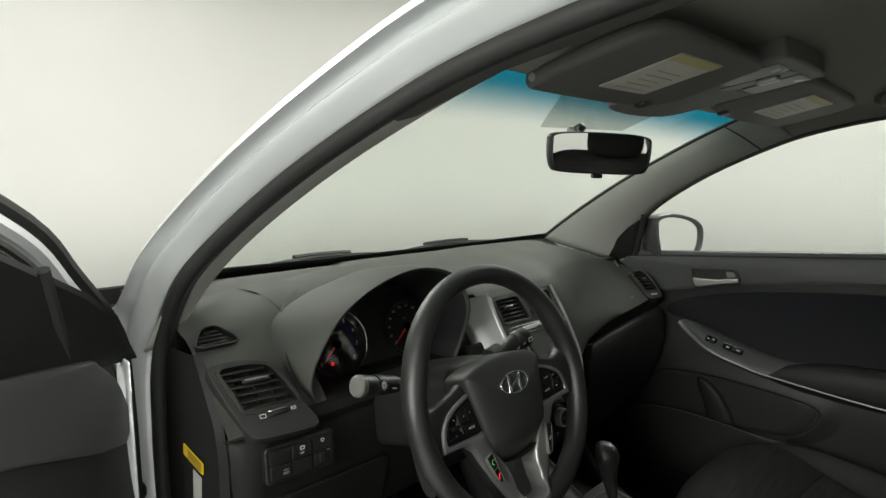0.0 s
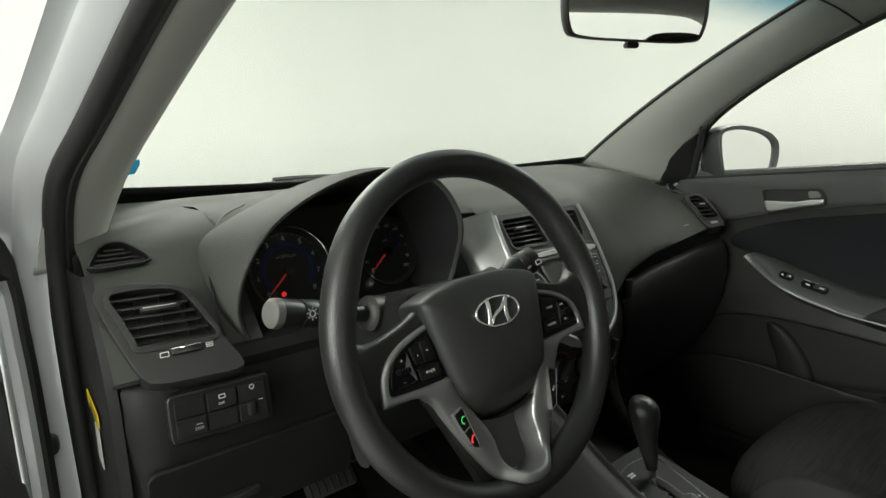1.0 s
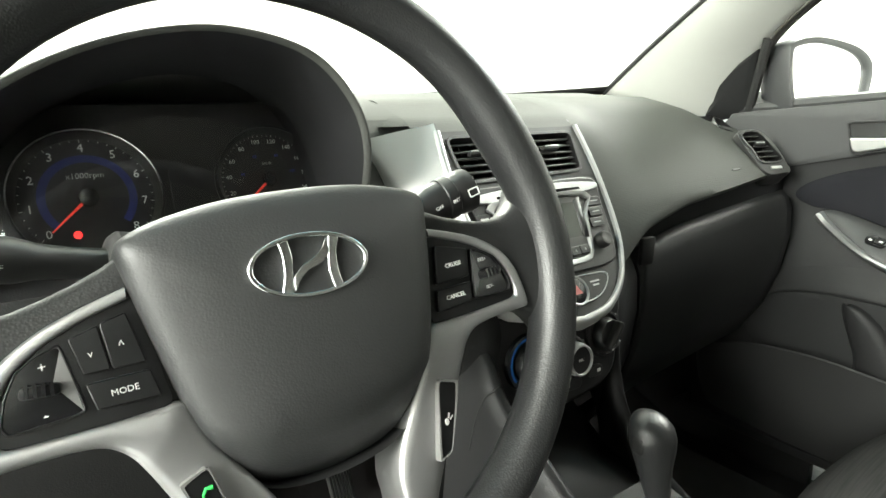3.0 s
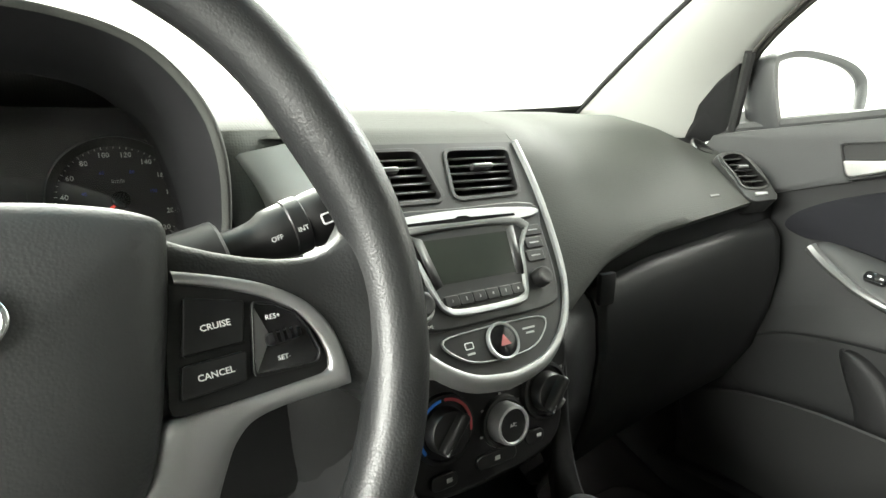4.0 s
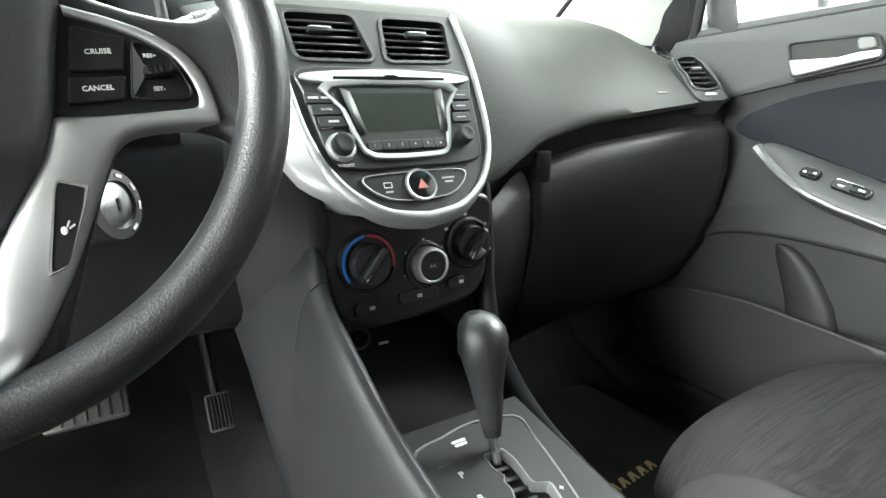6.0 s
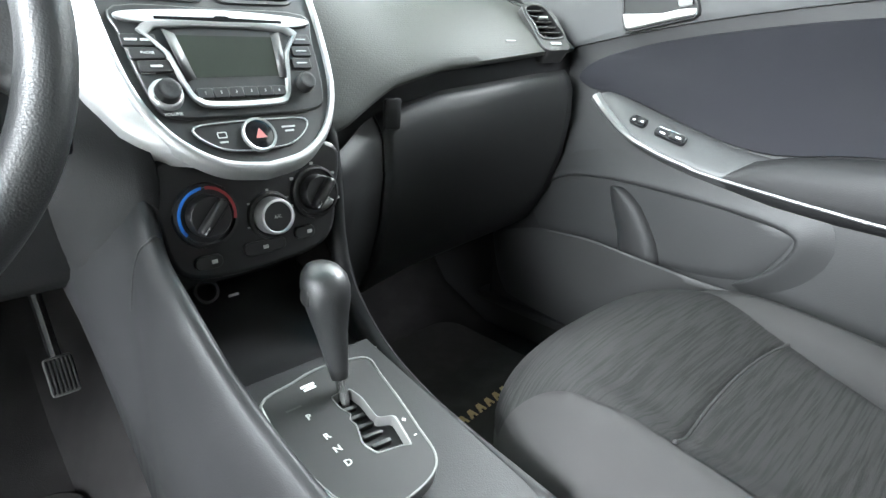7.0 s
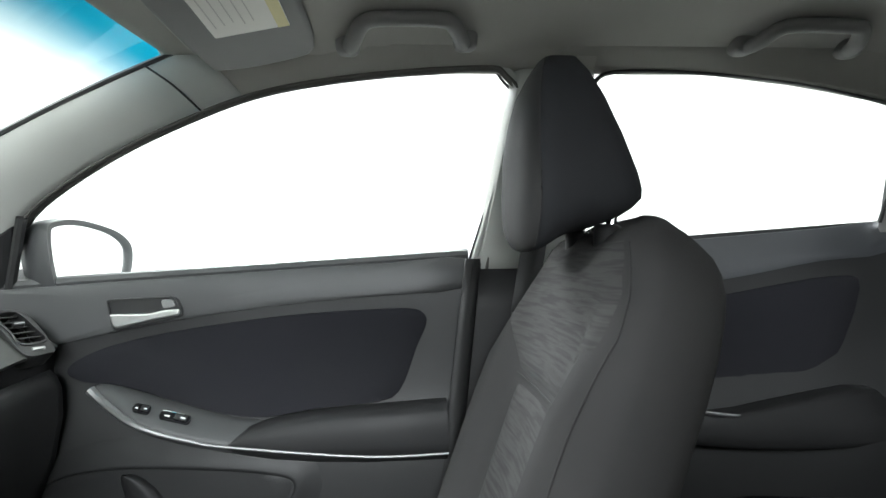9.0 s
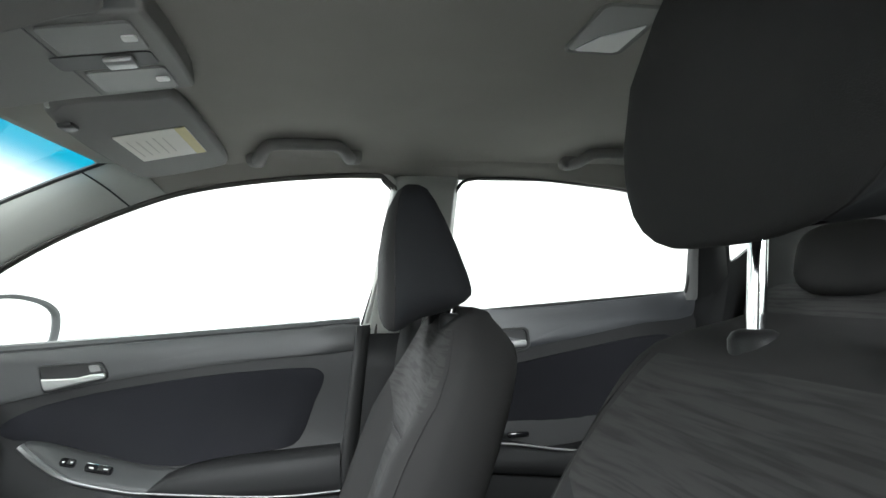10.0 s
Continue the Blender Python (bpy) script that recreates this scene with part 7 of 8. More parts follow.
def seat_front(u, front, bolster):
    """Depth of the front face of a seat section at the share u of its half width."""
    u = min(abs(u), 0.999)
    c = u ** (1 / 0.45)
    f = math.sqrt(1 - c * c)
    hump = bolster * math.exp(-((u - 0.80) / 0.16) ** 2) - bolster * 0.25 * (1 - u)
    return -front * f ** 0.5 - hump * f ** 0.6


def front_seat(name, cx, dy, label, lift=0.0, broad=1.0, tall=0.63, lean=0.355):
    s = thing(name, (cx, -0.45 + dy, 0.28), label, "car seat", "front seats")
    # cushion: a padded block with a rounded front, side bolsters and a falling top
    yc, half = -0.42 + dy, 0.260

    def plan(a):
        """Outline of the cushion in plan at the angle a."""
        c, n = math.cos(a), math.sin(a)
        e, b = (2 / 2.9, 0.298) if n > 0 else (2 / 5, 0.25)
        return half * math.copysign(abs(c) ** e, c), b * math.copysign(abs(n) ** e, n)

    def share(x, y):
        """How far a place lies from the middle (0) to the outline (1)."""
        e, b = (2.9, 0.298) if y > 0 else (5, 0.25)
        return ((abs(x) / half) ** e + (abs(y) / b) ** e) ** (1 / e)

    def top_z(x, y, k):
        u = abs(x) / half
        t = (0.298 - y) / 0.548
        crown = 0.583 - 0.11 * max(0.0, t - 0.25) ** 1.3 - 0.034 * smooth01((t - 0.12) / 0.38) * (1 - smooth01((u - 0.48) / 0.34)) + 0.024 * math.exp(-((u - 0.82) / 0.15) ** 2) * smooth01((t - 0.06) / 0.2)
        return 0.435 + (crown - 0.435) * (1 - min(k, 1.0) ** 4.2) ** 0.46

    rows = [[V(cx + p[0] * 0.97, yc + p[1] * 0.96, 0.37) for p in map(plan, [2 * math.pi * k / 72 for k in range(72)])]]
    for k in (1.0, 0.9985, 0.994, 0.985, 0.97, 0.95, 0.92, 0.88, 0.82, 0.74, 0.64, 0.52, 0.38, 0.2, 0.02):
        rows.append([V(cx + x * k, yc + y * k, top_z(x * k, y * k, k)) for x, y in map(plan, [2 * math.pi * j / 72 for j in range(72)])])
    part("seat_cushion", grid(rows, closed=True, cap=True), M_CLOTH, s, "dark taupe plain cloth cushion", sharp=70)
    # patterned centre of the cushion, two panels with a cross seam
    for y_seam, fore in ((0.0472, True), (0.0458, False)):
        rows = []
        for f in [0.004, 0.012] + span(0.02, 0.98, 32) + [0.988, 0.995, 1.0]:
            row = []
            for u in span(-1, 1, 27):
                # wider towards the middle of the car
                inner_side = u * cx < 0
                w = u * ((lerp(0.205, 0.184, f) if inner_side else lerp(0.205, 0.142, f)) if fore else (lerp(0.184, 0.165, f) if inner_side else lerp(0.142, 0.070, f)))
                if fore:
                    y0 = 0.298 * (0.994 ** 2.9 - (abs(w) / half) ** 2.9) ** (1 / 2.9)
                    y = lerp(y0, y_seam + 0.012 * (1 - u * u), f ** 1.5)
                else:
                    y = lerp(y_seam, -0.19, f) + 0.012 * (1 - u * u) * (1 - f)
                rise = 0.0062 * (1 - abs(u) ** 14) * (1 - abs(2 * f - 1) ** 60) + 0.0004
                k = share(w, y)
                row.append(V(cx + w, yc + y + 0.7 * rise * smooth01((k - 0.9) / 0.1), top_z(w, y, k) + rise))
            rows.append(row)
        part("cushion_panel", grid(rows), M_PATTERN_SHADED, s, "grey wave-patterned cloth panel", sharp=80)
    seam = []
    for u in span(-1, 1, 25):
        w = u * (0.184 if u * cx < 0 else 0.142)
        y = 0.0465 + 0.012 * (1 - u * u)
        seam.append(V(cx + w, yc + y, top_z(w, y, share(w, y)) + 0.002))
    part("cushion_seam", tube(seam, 0.0022, 6), M_SEAM, s, "dark stitched cross seam")
    # backrest along its slope
    base = V(cx, -0.570 + dy, 0.50)
    up = V(0, -lean, 0.935).normalized()
    fw = V(0, -up.z, up.y)          # depth direction, to the rear
    H = tall
    def half_w(t):
        return broad * curve_at(((0, 0.225), (0.25, 0.248), (0.5, 0.258), (0.72, 0.257), (0.82, 0.248), (0.88, 0.228), (0.93, 0.198), (0.97, 0.160), (1.0, 0.11)), t)
    rows = []
    for t in [0, 0.05, 0.12, 0.2, 0.3, 0.4, 0.5, 0.6, 0.7, 0.78, 0.84, 0.88, 0.915, 0.94, 0.96, 0.975, 0.988, 1.0]:
        thin = 1 - 0.75 * smooth01((t - 0.9) / 0.1) ** 2
        bol = 0.045 * (1 - smooth01((t - 0.55) / 0.35)) + 0.004
        ring = seat_ring(half_w(t), 0.05 * thin, 0.078 * thin * lerp(1.1, 0.85, t), bol)
        c = base + up * (H * t)
        rows.append([c + V(x, 0, 0) + fw * (d + 0.045) for x, d in ring])
    part("backrest", grid(rows, closed=True, cap=True), M_CLOTH, s, "dark taupe plain cloth backrest", sharp=70)
    # patterned upper and lower centre panels
    for upper in (0, 1):
        rows = []
        for f in span(0, 1, 22):
            row = []
            for u in span(-1, 1, 25):
                if upper:
                    flare = 0.226 * u
                    low = 0.596 + 0.128 * smooth01(max(0.0, (abs(flare) - 0.108) / 0.118))
                    t = lerp(low, 0.93, f)
                    w = u * curve_at(((0.59, 0.226), (0.76, 0.226), (0.83, 0.212), (0.89, 0.182), (0.94, 0.15)), t)
                else:
                    t = lerp(0.06, 0.588, f)
                    w = u * lerp(0.098, 0.116, f)
                thin = 1 - 0.75 * smooth01((t - 0.9) / 0.1) ** 2
                bol = 0.045 * (1 - smooth01((t - 0.55) / 0.35)) + 0.004
                rise = 0.008 * (1 - abs(u) ** 10) * (1 - abs(2 * f - 1) ** 12) - 0.003
                row.append(base + up * (H * t) + V(w, 0, 0) + fw * (seat_front(w / half_w(t), 0.05 * thin, bol) + 0.045 - rise))
            rows.append(row)
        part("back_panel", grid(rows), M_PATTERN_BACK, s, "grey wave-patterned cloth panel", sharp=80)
    # stitched seams beside the panels
    for k in (-1, 1):
        seam = []
        for t in span(0.46, 0.92, 20):
            w = k * 1.012 * curve_at(((0.06, 0.224), (0.40, 0.228), (0.76, 0.226), (0.83, 0.212), (0.89, 0.182), (0.94, 0.15)), t)
            bol = 0.045 * (1 - smooth01((t - 0.55) / 0.35)) + 0.004
            seam.append(base + up * (H * t) + V(w, 0, 0) + fw * (seat_front(w / half_w(t), 0.05 * (1 - 0.75 * smooth01((t - 0.9) / 0.1) ** 2), bol) + 0.0452))
        part("seam", tube(seam, 0.0012, 6), M_SEAM, s)
    # stitched fold between the upper and the lower panel
    seam = []
    for w in span(-0.112, 0.112, 17):
        t = 0.594 + 0.128 * smooth01(max(0.0, (abs(w) - 0.108) / 0.118))
        bol = 0.045 * (1 - smooth01((t - 0.55) / 0.35)) + 0.004
        seam.append(base + up * (H * t) + V(w, 0, 0) + fw * (seat_front(w / half_w(t), 0.05, bol) + 0.0412))
    part("cross_seam", tube(seam, 0.0013, 6), M_SEAM, s, "dark stitched cross seam")
    # headrest on two posts: upright front, sloping rear
    hz = 1.036 + lift
    rows = []
    for h, w, y0, y1 in ((0.0, 0.030, -0.698, -0.735), (0.002, 0.052, -0.692, -0.755), (0.006, 0.070, -0.687, -0.770), (0.013, 0.087, -0.683, -0.788), (0.023, 0.101, -0.680, -0.803), (0.037, 0.113, -0.678, -0.816), (0.055, 0.121, -0.677, -0.826), (0.072, 0.125, -0.677, -0.826), (0.095, 0.126, -0.678, -0.820), (0.14, 0.120, -0.680, -0.804),
                         (0.19, 0.108, -0.688, -0.784), (0.225, 0.092, -0.698, -0.768), (0.247, 0.072, -0.710, -0.756), (0.257, 0.045, -0.722, -0.745), (0.26, 0.006, -0.732, -0.737)):
        y0 += 0.006
        ring = []
        for k in range(64):
            a = 2 * math.pi * k / 64
            cc, ss = math.cos(a), math.sin(a)
            x = w * math.copysign(abs(cc) ** 0.48, cc)
            y = lerp((y0 + y1) / 2, y0 if ss > 0 else y1, abs(ss) ** 0.48) + dy - (0.032 + 0.020 * smooth01((h - 0.10) / 0.14) if lift else 0.0)
            # lower edge rises to the rear
            tuck = 0.024 * smooth01((-0.692 - (y - dy)) / 0.055) * (1 - smooth01(h / 0.085))
            ring.append(V(cx + x, y, hz + h + tuck))
        rows.append(ring)
    # light put into the cloth: dark shaded sides, paler lit front
    hr = part("headrest", grid([r[26:] + r[:7] for r in rows], cap=False), M_HEADREST_SHADED, s, "plain cloth headrest with sides darkened as in shade", sharp=70)
    part("lit_front", grid([r[6:27] for r in rows]), M_CLOTH, hr, "cloth headrest front, paler as if lit", sharp=70)
    for k in (6, 26):
        part("headrest_seam", tube([r[k] for r in rows[2:-2]], 0.0011, 6), M_SEAM, hr)
    top = base + up * H
    for k in (-1, 1):
        a = V(cx + k * 0.065, -0.782 + dy, top.z - 0.075)
        b = V(cx + k * 0.065, -0.798 + dy, hz + 0.08)
        part("headrest_post", tube([a, a.lerp(b, 0.5), b], 0.0065, 14), M_CHROME, s, "bright steel headrest post")
        part("post_guide", lathe([(0.0185, -0.030), (0.018, -0.006), (0.015, -0.001), (0.011, 0.001), (0.007, 0.0015)], axes(V(cx + k * 0.065, -0.786 + dy, top.z - 0.022), (1, 0, 0), (0, 1, 0)), 20), M_LOWER, s)
    # base: side covers, runners
    for k in (-1, 1):
        part("side_cover", block(0.03, 0.46, 0.12, pose(cx + k * 0.222, -0.46 + dy, 0.375, 4, 0, 0), 0.012), M_LOWER, s, "black side cover")
        part("runner", block(0.03, 0.5, 0.05, pose(cx + k * 0.17, -0.44 + dy, 0.275), 0.006), M_LOWER, s, "black seat runner")
        part("riser", block(0.03, 0.4, 0.16, pose(cx + k * 0.17, -0.44 + dy, 0.37), 0.006), M_LOWER, s)
    return s


front_seat("front_seat", 0.37, 0.0, "dark cloth front seat with wave-patterned panels, empty")
front_seat("front_seat", -0.37, -0.102, "dark cloth driver's seat with a raised headrest", 0.080, 1.04, 0.633, 0.332)

# buckle
bk = thing("belt_buckle", (0.12, -0.56, 0.50), "black seat belt buckle", "belt buckle")
part("buckle", block(0.03, 0.02, 0.08, pose(0.11, -0.57, 0.55, -15, 0, 0), 0.004), M_BLACK, bk)
part("release", block(0.022, 0.014, 0.006, pose(0.11, -0.583, 0.59, -15, 0, 0), 0.001), M_RED, bk)
bl = thing("seat_belt", (0.66, -0.70, 0.5), "black seat belt on the centre post", "seat belt")
for a, b in ((V(0.652, -0.745, 0.93), V(0.655, -0.73, 0.45)), (V(0.652, -0.745, 0.93), V(0.575, -0.79, 1.26))):
    w = V(0, 0.023, 0)
    part("webbing", grid([[a.lerp(b, t) - w, a.lerp(b, t) + w] for t in span(0, 1, 8)]), M_BELT, bl, "black webbing", solid=0.0015)
part("latch_plate", block(0.045, 0.022, 0.004, pose(0.478, -0.572, 0.548, 35, -10, -12), 0.001), M_STEEL, bl, "steel latch plate")

# rear seat
rs = thing("rear_bench", (0, -1.4, 0.35), "dark cloth rear bench with two headrests", "rear seat")
rows = []
for t in span(0, 1, 8):
    y = lerp(-1.02, -1.52, t)
    rows.append([V(x, y, 0.57 - 0.06 * (1 - smooth01(t / 0.2)) - 0.03 * t - 0.03 * (abs(x) / 0.62) ** 6) for x in span(-0.62, 0.62, 21)])
part("bench_cushion", grid(rows), M_CLOTH, rs, "dark cloth bench cushion", solid=0.1)
for x0, x1 in ((-0.62, 0.10), (0.105, 0.62)):
    rows = []
    for t in span(0, 1, 12):
        c = V(0, -1.50, 0.52) + V(0, -0.30, 0.94) * (0.60 * t)
        puff = 0.03 * (1 - (2 * t - 1) ** 6)
        rows.append([c + V(lerp(x0, x1, u), puff * (1 - (2 * u - 1) ** 8), -0.02 * (2 * u - 1) ** 8 * t) for u in span(0, 1, 21)])
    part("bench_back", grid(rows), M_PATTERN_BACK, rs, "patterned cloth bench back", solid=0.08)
for cx in (-0.37, 0.37):
    m = pose(cx, -1.655, 1.155, 14, 0, 0)
    part("headrest", cushion(0.25, 0.10, 0.16, m, 3.2), M_CLOTH, rs, "dark cloth rear headrest")
    for k in (-1, 1):
        part("headrest_post", tube([V(cx + k * 0.05, -1.66, 1.02), V(cx + k * 0.05, -1.66, 1.12)], 0.006, 12), M_CHROME, rs)
rb = thing("rear_seat_belt", (0.6, -1.6, 0.6), "black rear seat belt hanging beside the bench", "seat belt")
a, b = V(0.60, -1.62, 1.12), V(0.60, -1.50, 0.62)
part("webbing", grid([[a.lerp(b, t) - V(0.0, 0.023, 0), a.lerp(b, t) + V(0.0, 0.023, 0)] for t in span(0, 1, 8)]), M_BELT, rb, solid=0.0015)

# overhead ------------------------------------------------------------------


def visor(cx, s, name, drop, wide=1.0):
    v = thing(name, (cx, -0.3, 1.36), "grey vinyl sun visor folded up, with a paper label", "sun visor", "sun visors")
    m = axes((cx, -0.305 - (0.02 if s < 0 else 0), liner_z(cx, -0.305) - drop), (1, 0, -0.02 * s), (0, -1, 0.20)) @ Matrix.Diagonal((1, 1, -1, 1))
    o = [(-0.19, -0.075), (0.15, -0.085), (0.20, -0.06), (0.205, 0.03), (0.175, 0.085), (0.0, 0.09), (-0.17, 0.085), (-0.195, 0.05)]
    o = [(s * a * wide, b) for a, b in o]
    part("panel", prism(round_path([V(*p, 0) for p in o], 4), m, -0.009, 0.009), M_VISOR, v, "grey vinyl panel", bevel=0.007, segs=3)
    part("paper_label", prism(rect(0.145 * wide, 0.105, 0.002, cx=s * 0.005, cy=0.012), m, -0.0105, -0.0092), M_PAPER, v, "white printed paper label")
    part("label_band", prism(rect(0.145 * wide, 0.016, cx=s * 0.005, cy=0.056), m, -0.0110, -0.0096), M_LABELBAND, v, "pale yellow label band")
    for k in range(5):
        part("label_line", prism(rect((0.09 - 0.01 * (k % 3)) * wide, 0.0016, cx=s * 0.005, cy=-0.03 + 0.013 * k), m, -0.0110, -0.0104), M_LABELPRINT, v)
    part("hinge_rod", tube([m @ V(-s * 0.2 * wide, -0.066, 0), m @ V(s * 0.2 * wide, -0.066, 0)], 0.005, 8), M_PILLAR, v)
    part("clip", block(0.03, 0.02, 0.022, m @ pose(-s * 0.14 * wide, -0.07, -0.004), 0.005), M_BLACK, v)
    return v


visor(0.325, 1, "sun_visor", 0.026)
visor(-0.292, -1, "sun_visor", 0.046, 0.80)

oc = thing("overhead_console", (0, -0.3, 1.38), "grey overhead console with map lamps", "overhead console")
m = axes((-0.01, -0.285, 1.370), (1, 0, 0), (0, -1, 0.14)) @ Matrix.Diagonal((1, 1, -1, 1))
part("housing", prism(round_path([V(-0.10, -0.13, 0), V(0.10, -0.13, 0), V(0.105, 0.0, 0), V(0.10, 0.12, 0), V(0.08, 0.14, 0), V(-0.08, 0.14, 0), V(-0.10, 0.12, 0), V(-0.105, 0.0, 0)], 4), m, -0.020, 0.045), M_CONSOLE, oc, "light grey plastic housing", bevel=0.008, segs=3)
for s in (-1, 1):
    part("lamp_lens", prism(rect(0.062, 0.085, 0.006, cx=s * 0.055, cy=0.080), m, -0.0225, -0.018), M_LAMPLENS, oc, "frosted map lamp lens", bevel=0.0015)
    part("lamp_switch", prism(rect(0.012, 0.014, 0.003, cx=s * 0.055, cy=0.112), m, -0.0245, -0.021), M_WHITE, oc)
part("slide_recess", prism(rect(0.035, 0.10, 0.006, cx=0, cy=0.070), m, -0.0215, -0.018), M_STACK, oc)
part("slide", block(0.024, 0.03, 0.008, m @ pose(0, 0.085, -0.0235), 0.003), M_SILVER, oc)
part("lid_seam", prism(rect(0.19, 0.0015, cy=0.030), m, -0.0208, -0.0195), M_BLACK, oc)

dl = thing("dome_lamp", (0.025, -0.985, 1.42), "rectangular dome lamp with a frosted lens", "dome lamp")
md = axes((-0.043, -0.928, liner_z(-0.043, -0.928) - 0.001), (1, 0, 0), (0, -1, 0)) @ Matrix.Diagonal((1, 1, -1, 1))
part("bezel", ring_plate(rect(0.127, 0.080, 0.012), rect(0.117, 0.070, 0.009), md, -0.006, 0.006), M_CONSOLE, dl, "grey lamp bezel", bevel=0.002)
part("lens", prism(rect(0.117, 0.070, 0.009), md, -0.0045, 0.004), M_LAMPLENS, dl, "frosted grey lamp lens")
part("white_area", prism([(0.053, -0.026), (0.015, -0.010), (-0.021, 0.031), (0.050, 0.031), (0.056, 0.025), (0.056, -0.022)], md, -0.0062, -0.004), M_WHITE, dl, "white area on the lamp lens", bevel=0.0008)


def grab(x, y0, y1, s):
    g = thing("grab_handle", (x, (y0 + y1) / 2, 1.39), "grey folding grab handle on the headliner", "grab handle", "grab handles")
    pts = []
    for t, dz, dx in ((0, -0.004, 0.050), (0.02, -0.016, 0.040), (0.06, -0.022, 0.012), (0.14, -0.018, -0.018), (0.28, -0.017, -0.028), (0.72, -0.017, -0.028), (0.86, -0.018, -0.018), (0.94, -0.022, 0.012), (0.98, -0.016, 0.040), (1, -0.004, 0.050)):
        y = lerp(y0, y1, t)
        pts.append(V(s * (x + dx), y, liner_z(x + dx, y) + dz))
    part("handle", tube(round_path(pts, 4, False), 0.0135, 12, flat=0.85), M_VISOR, g, "grey soft handle")
    for y in (y0, y1):
        part("mount", cushion(0.040, 0.040, 0.040, pose(s * (x + 0.045), y, liner_z(x + 0.045, y) - 0.006), 3), M_VISOR, g)


grab(0.468, -0.44, -0.63, 1)
grab(0.475, -1.10, -1.29, 1)
grab(0.475, -1.10, -1.29, -1)

# rear-view mirror
rv = thing("rear_view_mirror", (-0.03, -0.1, 1.25), "black rear-view mirror hung from the windshield", "mirror")
mm = axes((-0.014, -0.090, 1.264), (1, -0.44, -0.02), (0.0, -0.11, 1)) @ Matrix.Diagonal((0.95, 1.05, 1, 1))
MO = [(-0.118, 0.018), (-0.105, 0.034), (0.0, 0.038), (0.105, 0.033), (0.12, 0.012), (0.114, -0.026), (0.09, -0.036), (0.0, -0.036), (-0.09, -0.033), (-0.112, -0.022)]
mo = round_path([V(*p, 0) for p in MO], 4)
rows = [[mm @ V(p.x * s, p.y * s, z) for p in mo] for s, z in ((0.93, 0.004), (0.975, 0.008), (1.0, 0.004), (1.0, -0.006), (0.93, -0.022), (0.7, -0.032), (0.2, -0.036))]
part("housing", grid(rows, closed=True, cap=False), M_BLACK, rv, "black mirror housing", sharp=50)
part("mirror_glass", prism([(p.x * 0.94, p.y * 0.93) for p in mo], mm, 0.001, 0.005), M_MIRROR, rv, "silvered mirror glass", smooth=False)
part("night_tab", block(0.02, 0.008, 0.014, mm @ pose(0.0, -0.040, -0.006), 0.003), M_BLACK, rv)
gp = ws_point(0.20, 0.80)
part("stem", tube([mm @ V(0.01, 0.005, -0.03), mm @ V(0.015, 0.022, -0.05), gp + V(0, 0, -0.004)], 0.009, 12), M_BLACK, rv)
part("mount", cushion(0.03, 0.02, 0.05, pose(gp.x, gp.y - 0.012, gp.z - 0.008, 55, 0, 0), 3), M_BLACK, rv)

# side mirror outside the passenger window
sm = thing("side_mirror", (0.78, 0.1, 0.99), "dark side mirror with a white reflection outside the window", "side mirror")
m = axes((0.775, 0.100, 1.042), (0.95, -0.31, 0.0), (0.0, 0.06, 1)) @ Matrix.Diagonal((1, 1.12, 1, 1))
MO = [(-0.098, 0.035), (-0.088, 0.058), (-0.03, 0.066), (0.05, 0.054), (0.092, 0.034), (0.102, 0.008), (0.090, -0.034), (0.055, -0.058), (-0.02, -0.066), (-0.075, -0.058), (-0.092, -0.02)]
mo = round_path([V(*p, 0) for p in MO], 4)
rows = [[m @ V(p.x * s - 0.004, p.y * s, z) for p in mo] for s, z in ((0.86, 0.000), (0.90, 0.010), (1.0, 0.012), (1.06, 0.0), (1.05, -0.03), (0.9, -0.065), (0.5, -0.085), (0.1, -0.09))]
part("housing", grid(rows, closed=True), M_MIRRORCAP, sm, "dark grey mirror housing", sharp=60)
part("mirror_glass", prism([(p.x * 0.88 - 0.004, p.y * 0.88) for p in mo], m, -0.004, 0.003), M_MIRROR, sm, "silvered mirror glass", smooth=False)
part("foot", grid([[p + V(0, 0, z) for p in (V(0.69, 0.26, 0), V(0.70, 0.14, 0), V(0.74, 0.13, 0), V(0.74, 0.22, 0))] for z in (0.985, 1.0)] + [[V(0.74, 0.19, 1.03), V(0.74, 0.13, 1.03), V(0.79, 0.11, 1.03), V(0.79, 0.17, 1.03)]], closed=True, cap=True), M_MIRRORCAP, sm, "dark mirror foot", bevel=0.004)

# wipers at the foot of the windshield
for x0, x1 in ((-0.38, 0.02), (0.08, 0.44)):
    wp = thing("wiper", ((x0 + x1) / 2, 0.6, 1.03), "black windshield wiper resting at the base of the glass", "wiper", "wipers")
    pts = [ws_base(x) + V(0, 0.016, -0.004 + 0.016 * math.sin(math.pi * (x - x0) / (x1 - x0)) * 0.6) for x in span(x0, x1, 12)]
    part("blade", tube(pts, 0.005, 6), M_RUBBER, wp)
    part("arm", tube([p + V(0, 0.012, 0.006) for p in pts[3:9]], 0.006, 6), M_BLACK, wp)

# blue tape on the glass
tp = axes(ws_point(-0.965, 0.105) + V(0.004, -0.008, -0.006), (0.80, 0.58, 0.10), (0.1, -0.55, 0.83))
tagged(part("blue_tape", prism([(-0.030, -0.012), (0.025, -0.012), (0.030, 0.004), (0.026, 0.013), (-0.030, 0.012)], tp, 0, 0.0008), M_TAPE), "strip of bright blue tape stuck on the windshield", "tape")

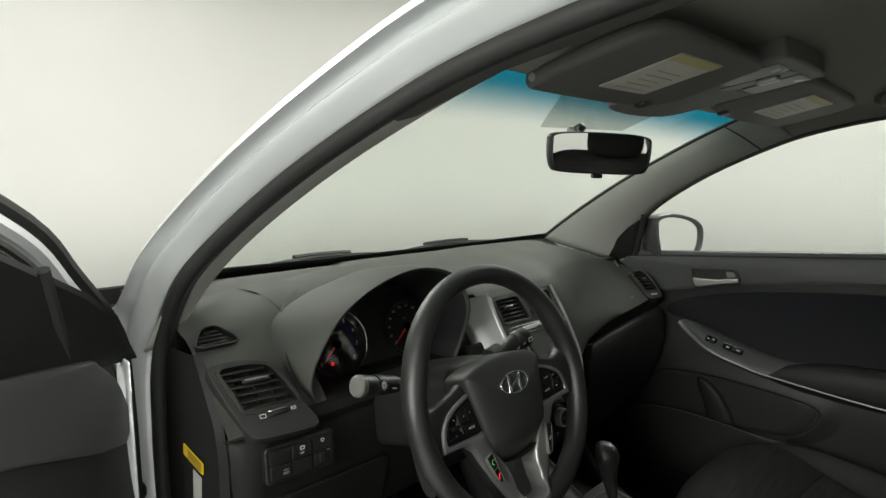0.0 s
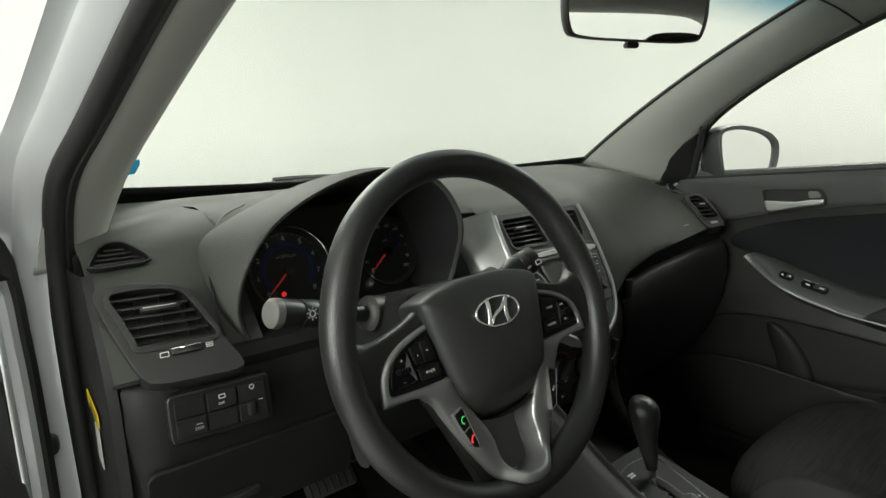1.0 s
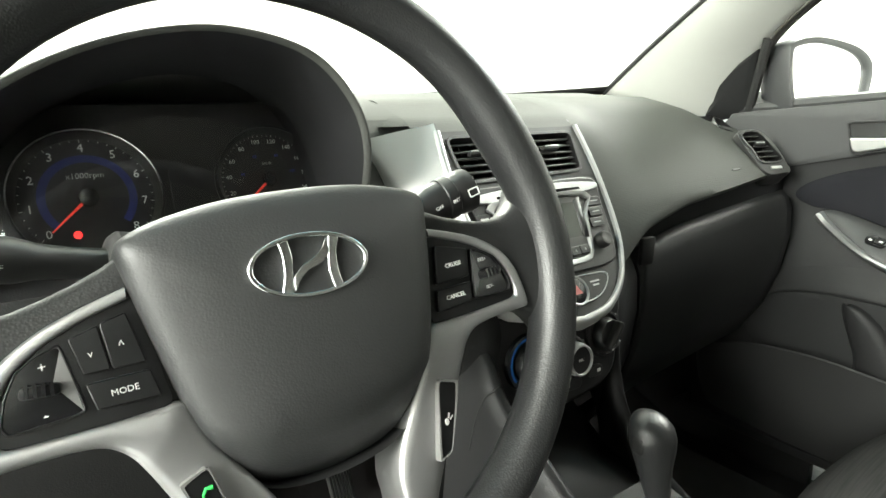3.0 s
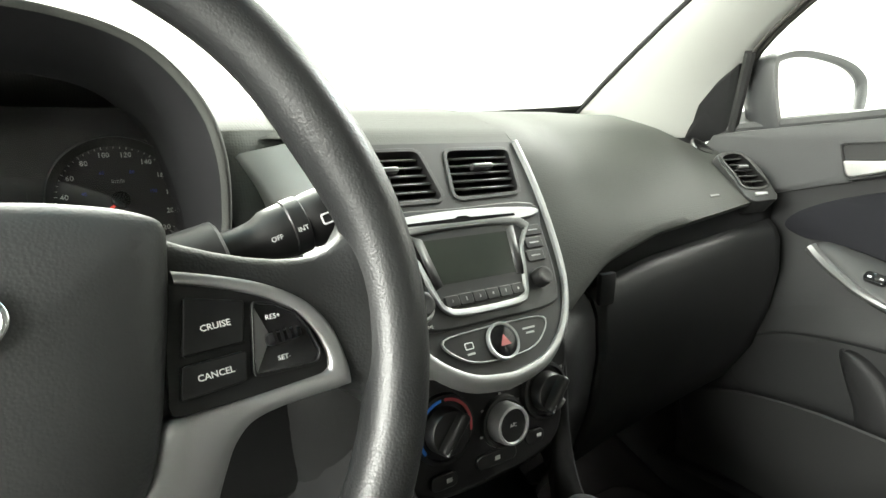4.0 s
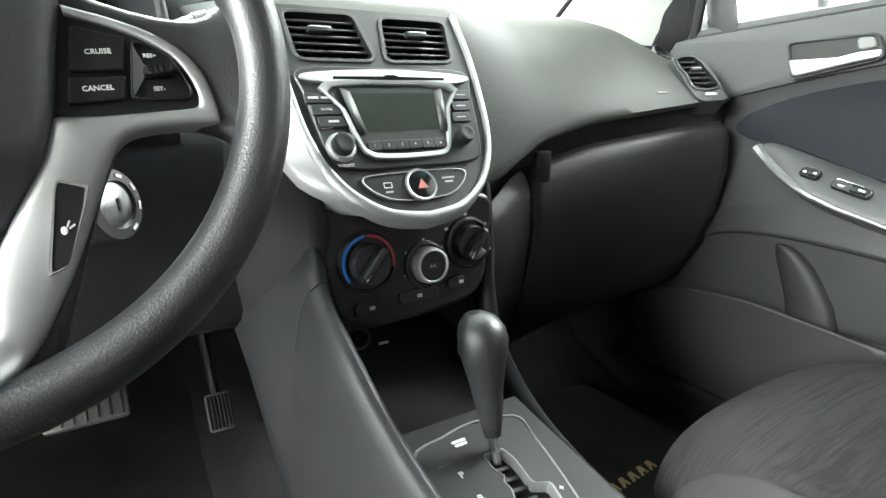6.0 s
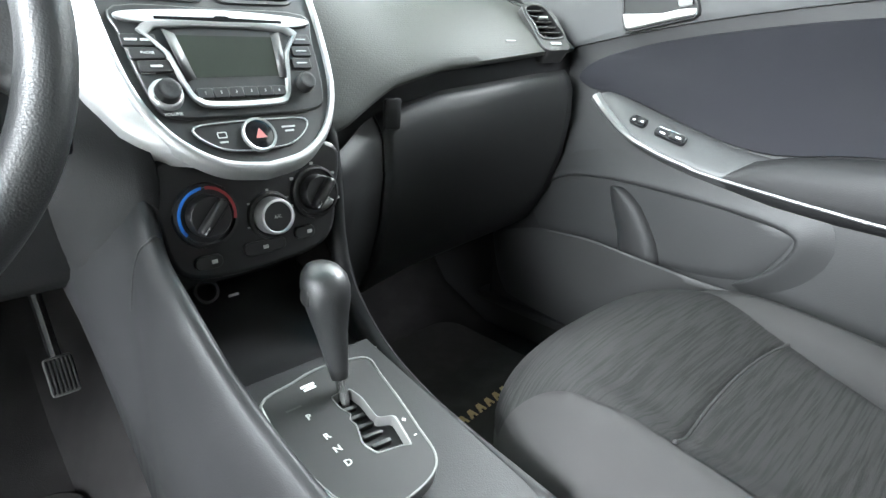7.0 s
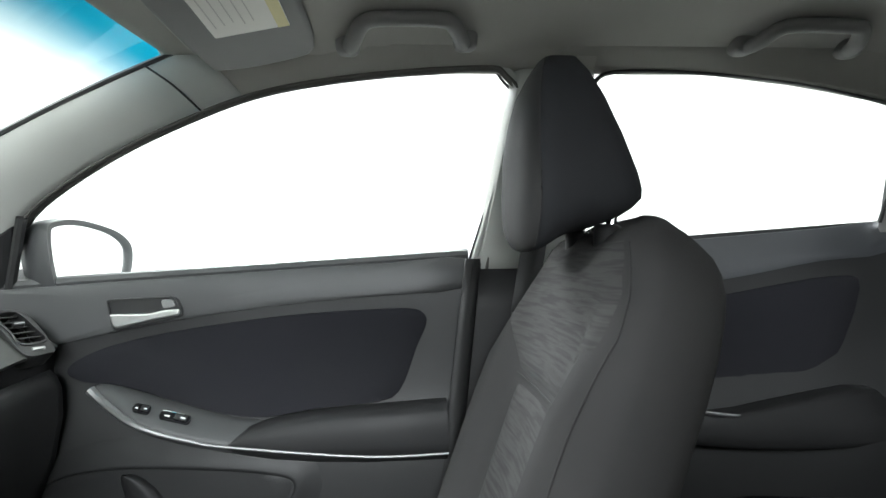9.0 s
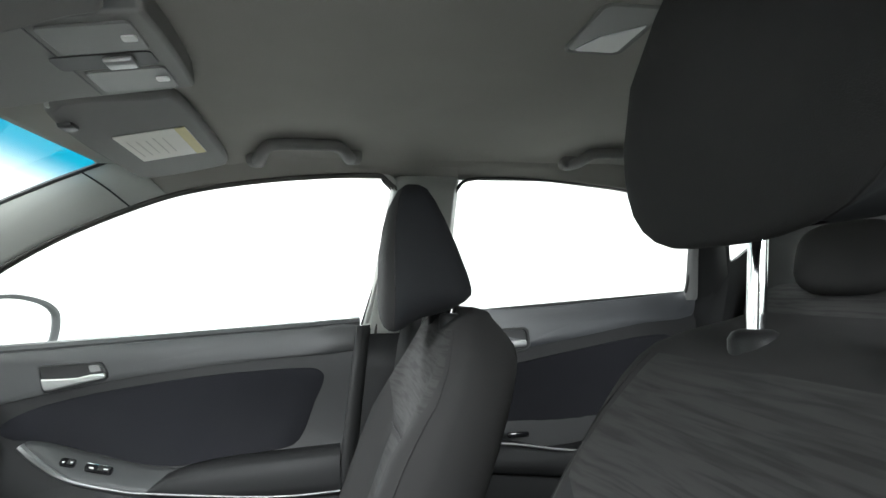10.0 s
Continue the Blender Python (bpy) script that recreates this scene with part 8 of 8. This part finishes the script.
# floor mat, pedals
mt = thing("floor_mat", (0.37, 0.0, 0.25), "black pile floor mat with worn tan embroidery", "floor mat")
part("mat", prism(rect(0.42, 0.62, 0.05), axes((0.40, 0.03, 0.256), (1, 0, 0), (0, 1, 0)), 0, 0.012), M_MAT, mt, "black pile mat", bevel=0.004)
for k in range(6):
    part("embroidery", prism([(-0.010, -0.010), (-0.003, -0.010), (-0.001, -0.004), (0.005, -0.004), (0.004, -0.010), (0.009, -0.010), (0.010, 0.010), (0.001, 0.010)], axes((0.350 + 0.025 * k, 0.040 + 0.0024 * k, 0.2685), (1, 0.1, 0), (-0.1, 1, 0)), 0, 0.0015), M_GOLD, mt)
mt = thing("floor_mat", (-0.37, 0.0, 0.25), "black pile floor mat in the driver's footwell", "floor mat")
part("mat", prism(rect(0.42, 0.6, 0.05), axes((-0.38, 0.02, 0.256), (1, 0, 0), (0, 1, 0)), 0, 0.012), M_MAT, mt, bevel=0.004)


def pedal(loc, w, h, tilt, name, label):
    p = thing(name, loc, label, "pedal")
    m = pose(*loc, tilt, 0, 0)
    part("pad", block(w, h, 0.014, m, 0.005), M_LOWER if "parking" in name else M_CAP, p, "ribbed rubber pad")
    for k in range(7):
        part("rib", block(0.0035, h * 0.86, 0.004, m @ pose(lerp(-w * 0.42, w * 0.42, k / 6), 0, 0.008), 0.001, 1), M_STACK if "brake" in name else M_LOWER, p)
    part("lever", tube([m @ V(0, 0, -0.006), Vector(loc) + V(0, 0.10, 0.12), Vector(loc) + V(0, 0.12, 0.25)], 0.008, 8), M_BLACK, p)


pedal((-0.324, 0.35, 0.493), 0.10, 0.060, 50, "brake_pedal", "worn grey ribbed brake pedal")
pedal((-0.160, 0.335, 0.437), 0.036, 0.056, 62, "accelerator_pedal", "small grey accelerator pedal under the dashboard")
pedal((-0.566, 0.35, 0.512), 0.085, 0.085, 55, "parking_pedal", "black ribbed parking pedal under the dashboard")

# grey translucent patch on the glass behind the mirror
rows = []
for t in span(0, 1, 8):
    a, b = lerp(0.0, -0.17, t), lerp(0.49, 0.535, t)
    rows.append([ws_point(lerp(a, b, f), lerp(0.80, 0.97, t) + 0.025 * f * (1 - t)) + V(0, -0.0015, -0.003) for f in span(0, 1, 12)])
pr = part("grey_patch", grid(rows), M_GREYPATCH, windshield, "grey translucent patch")
pr.visible_shadow = False
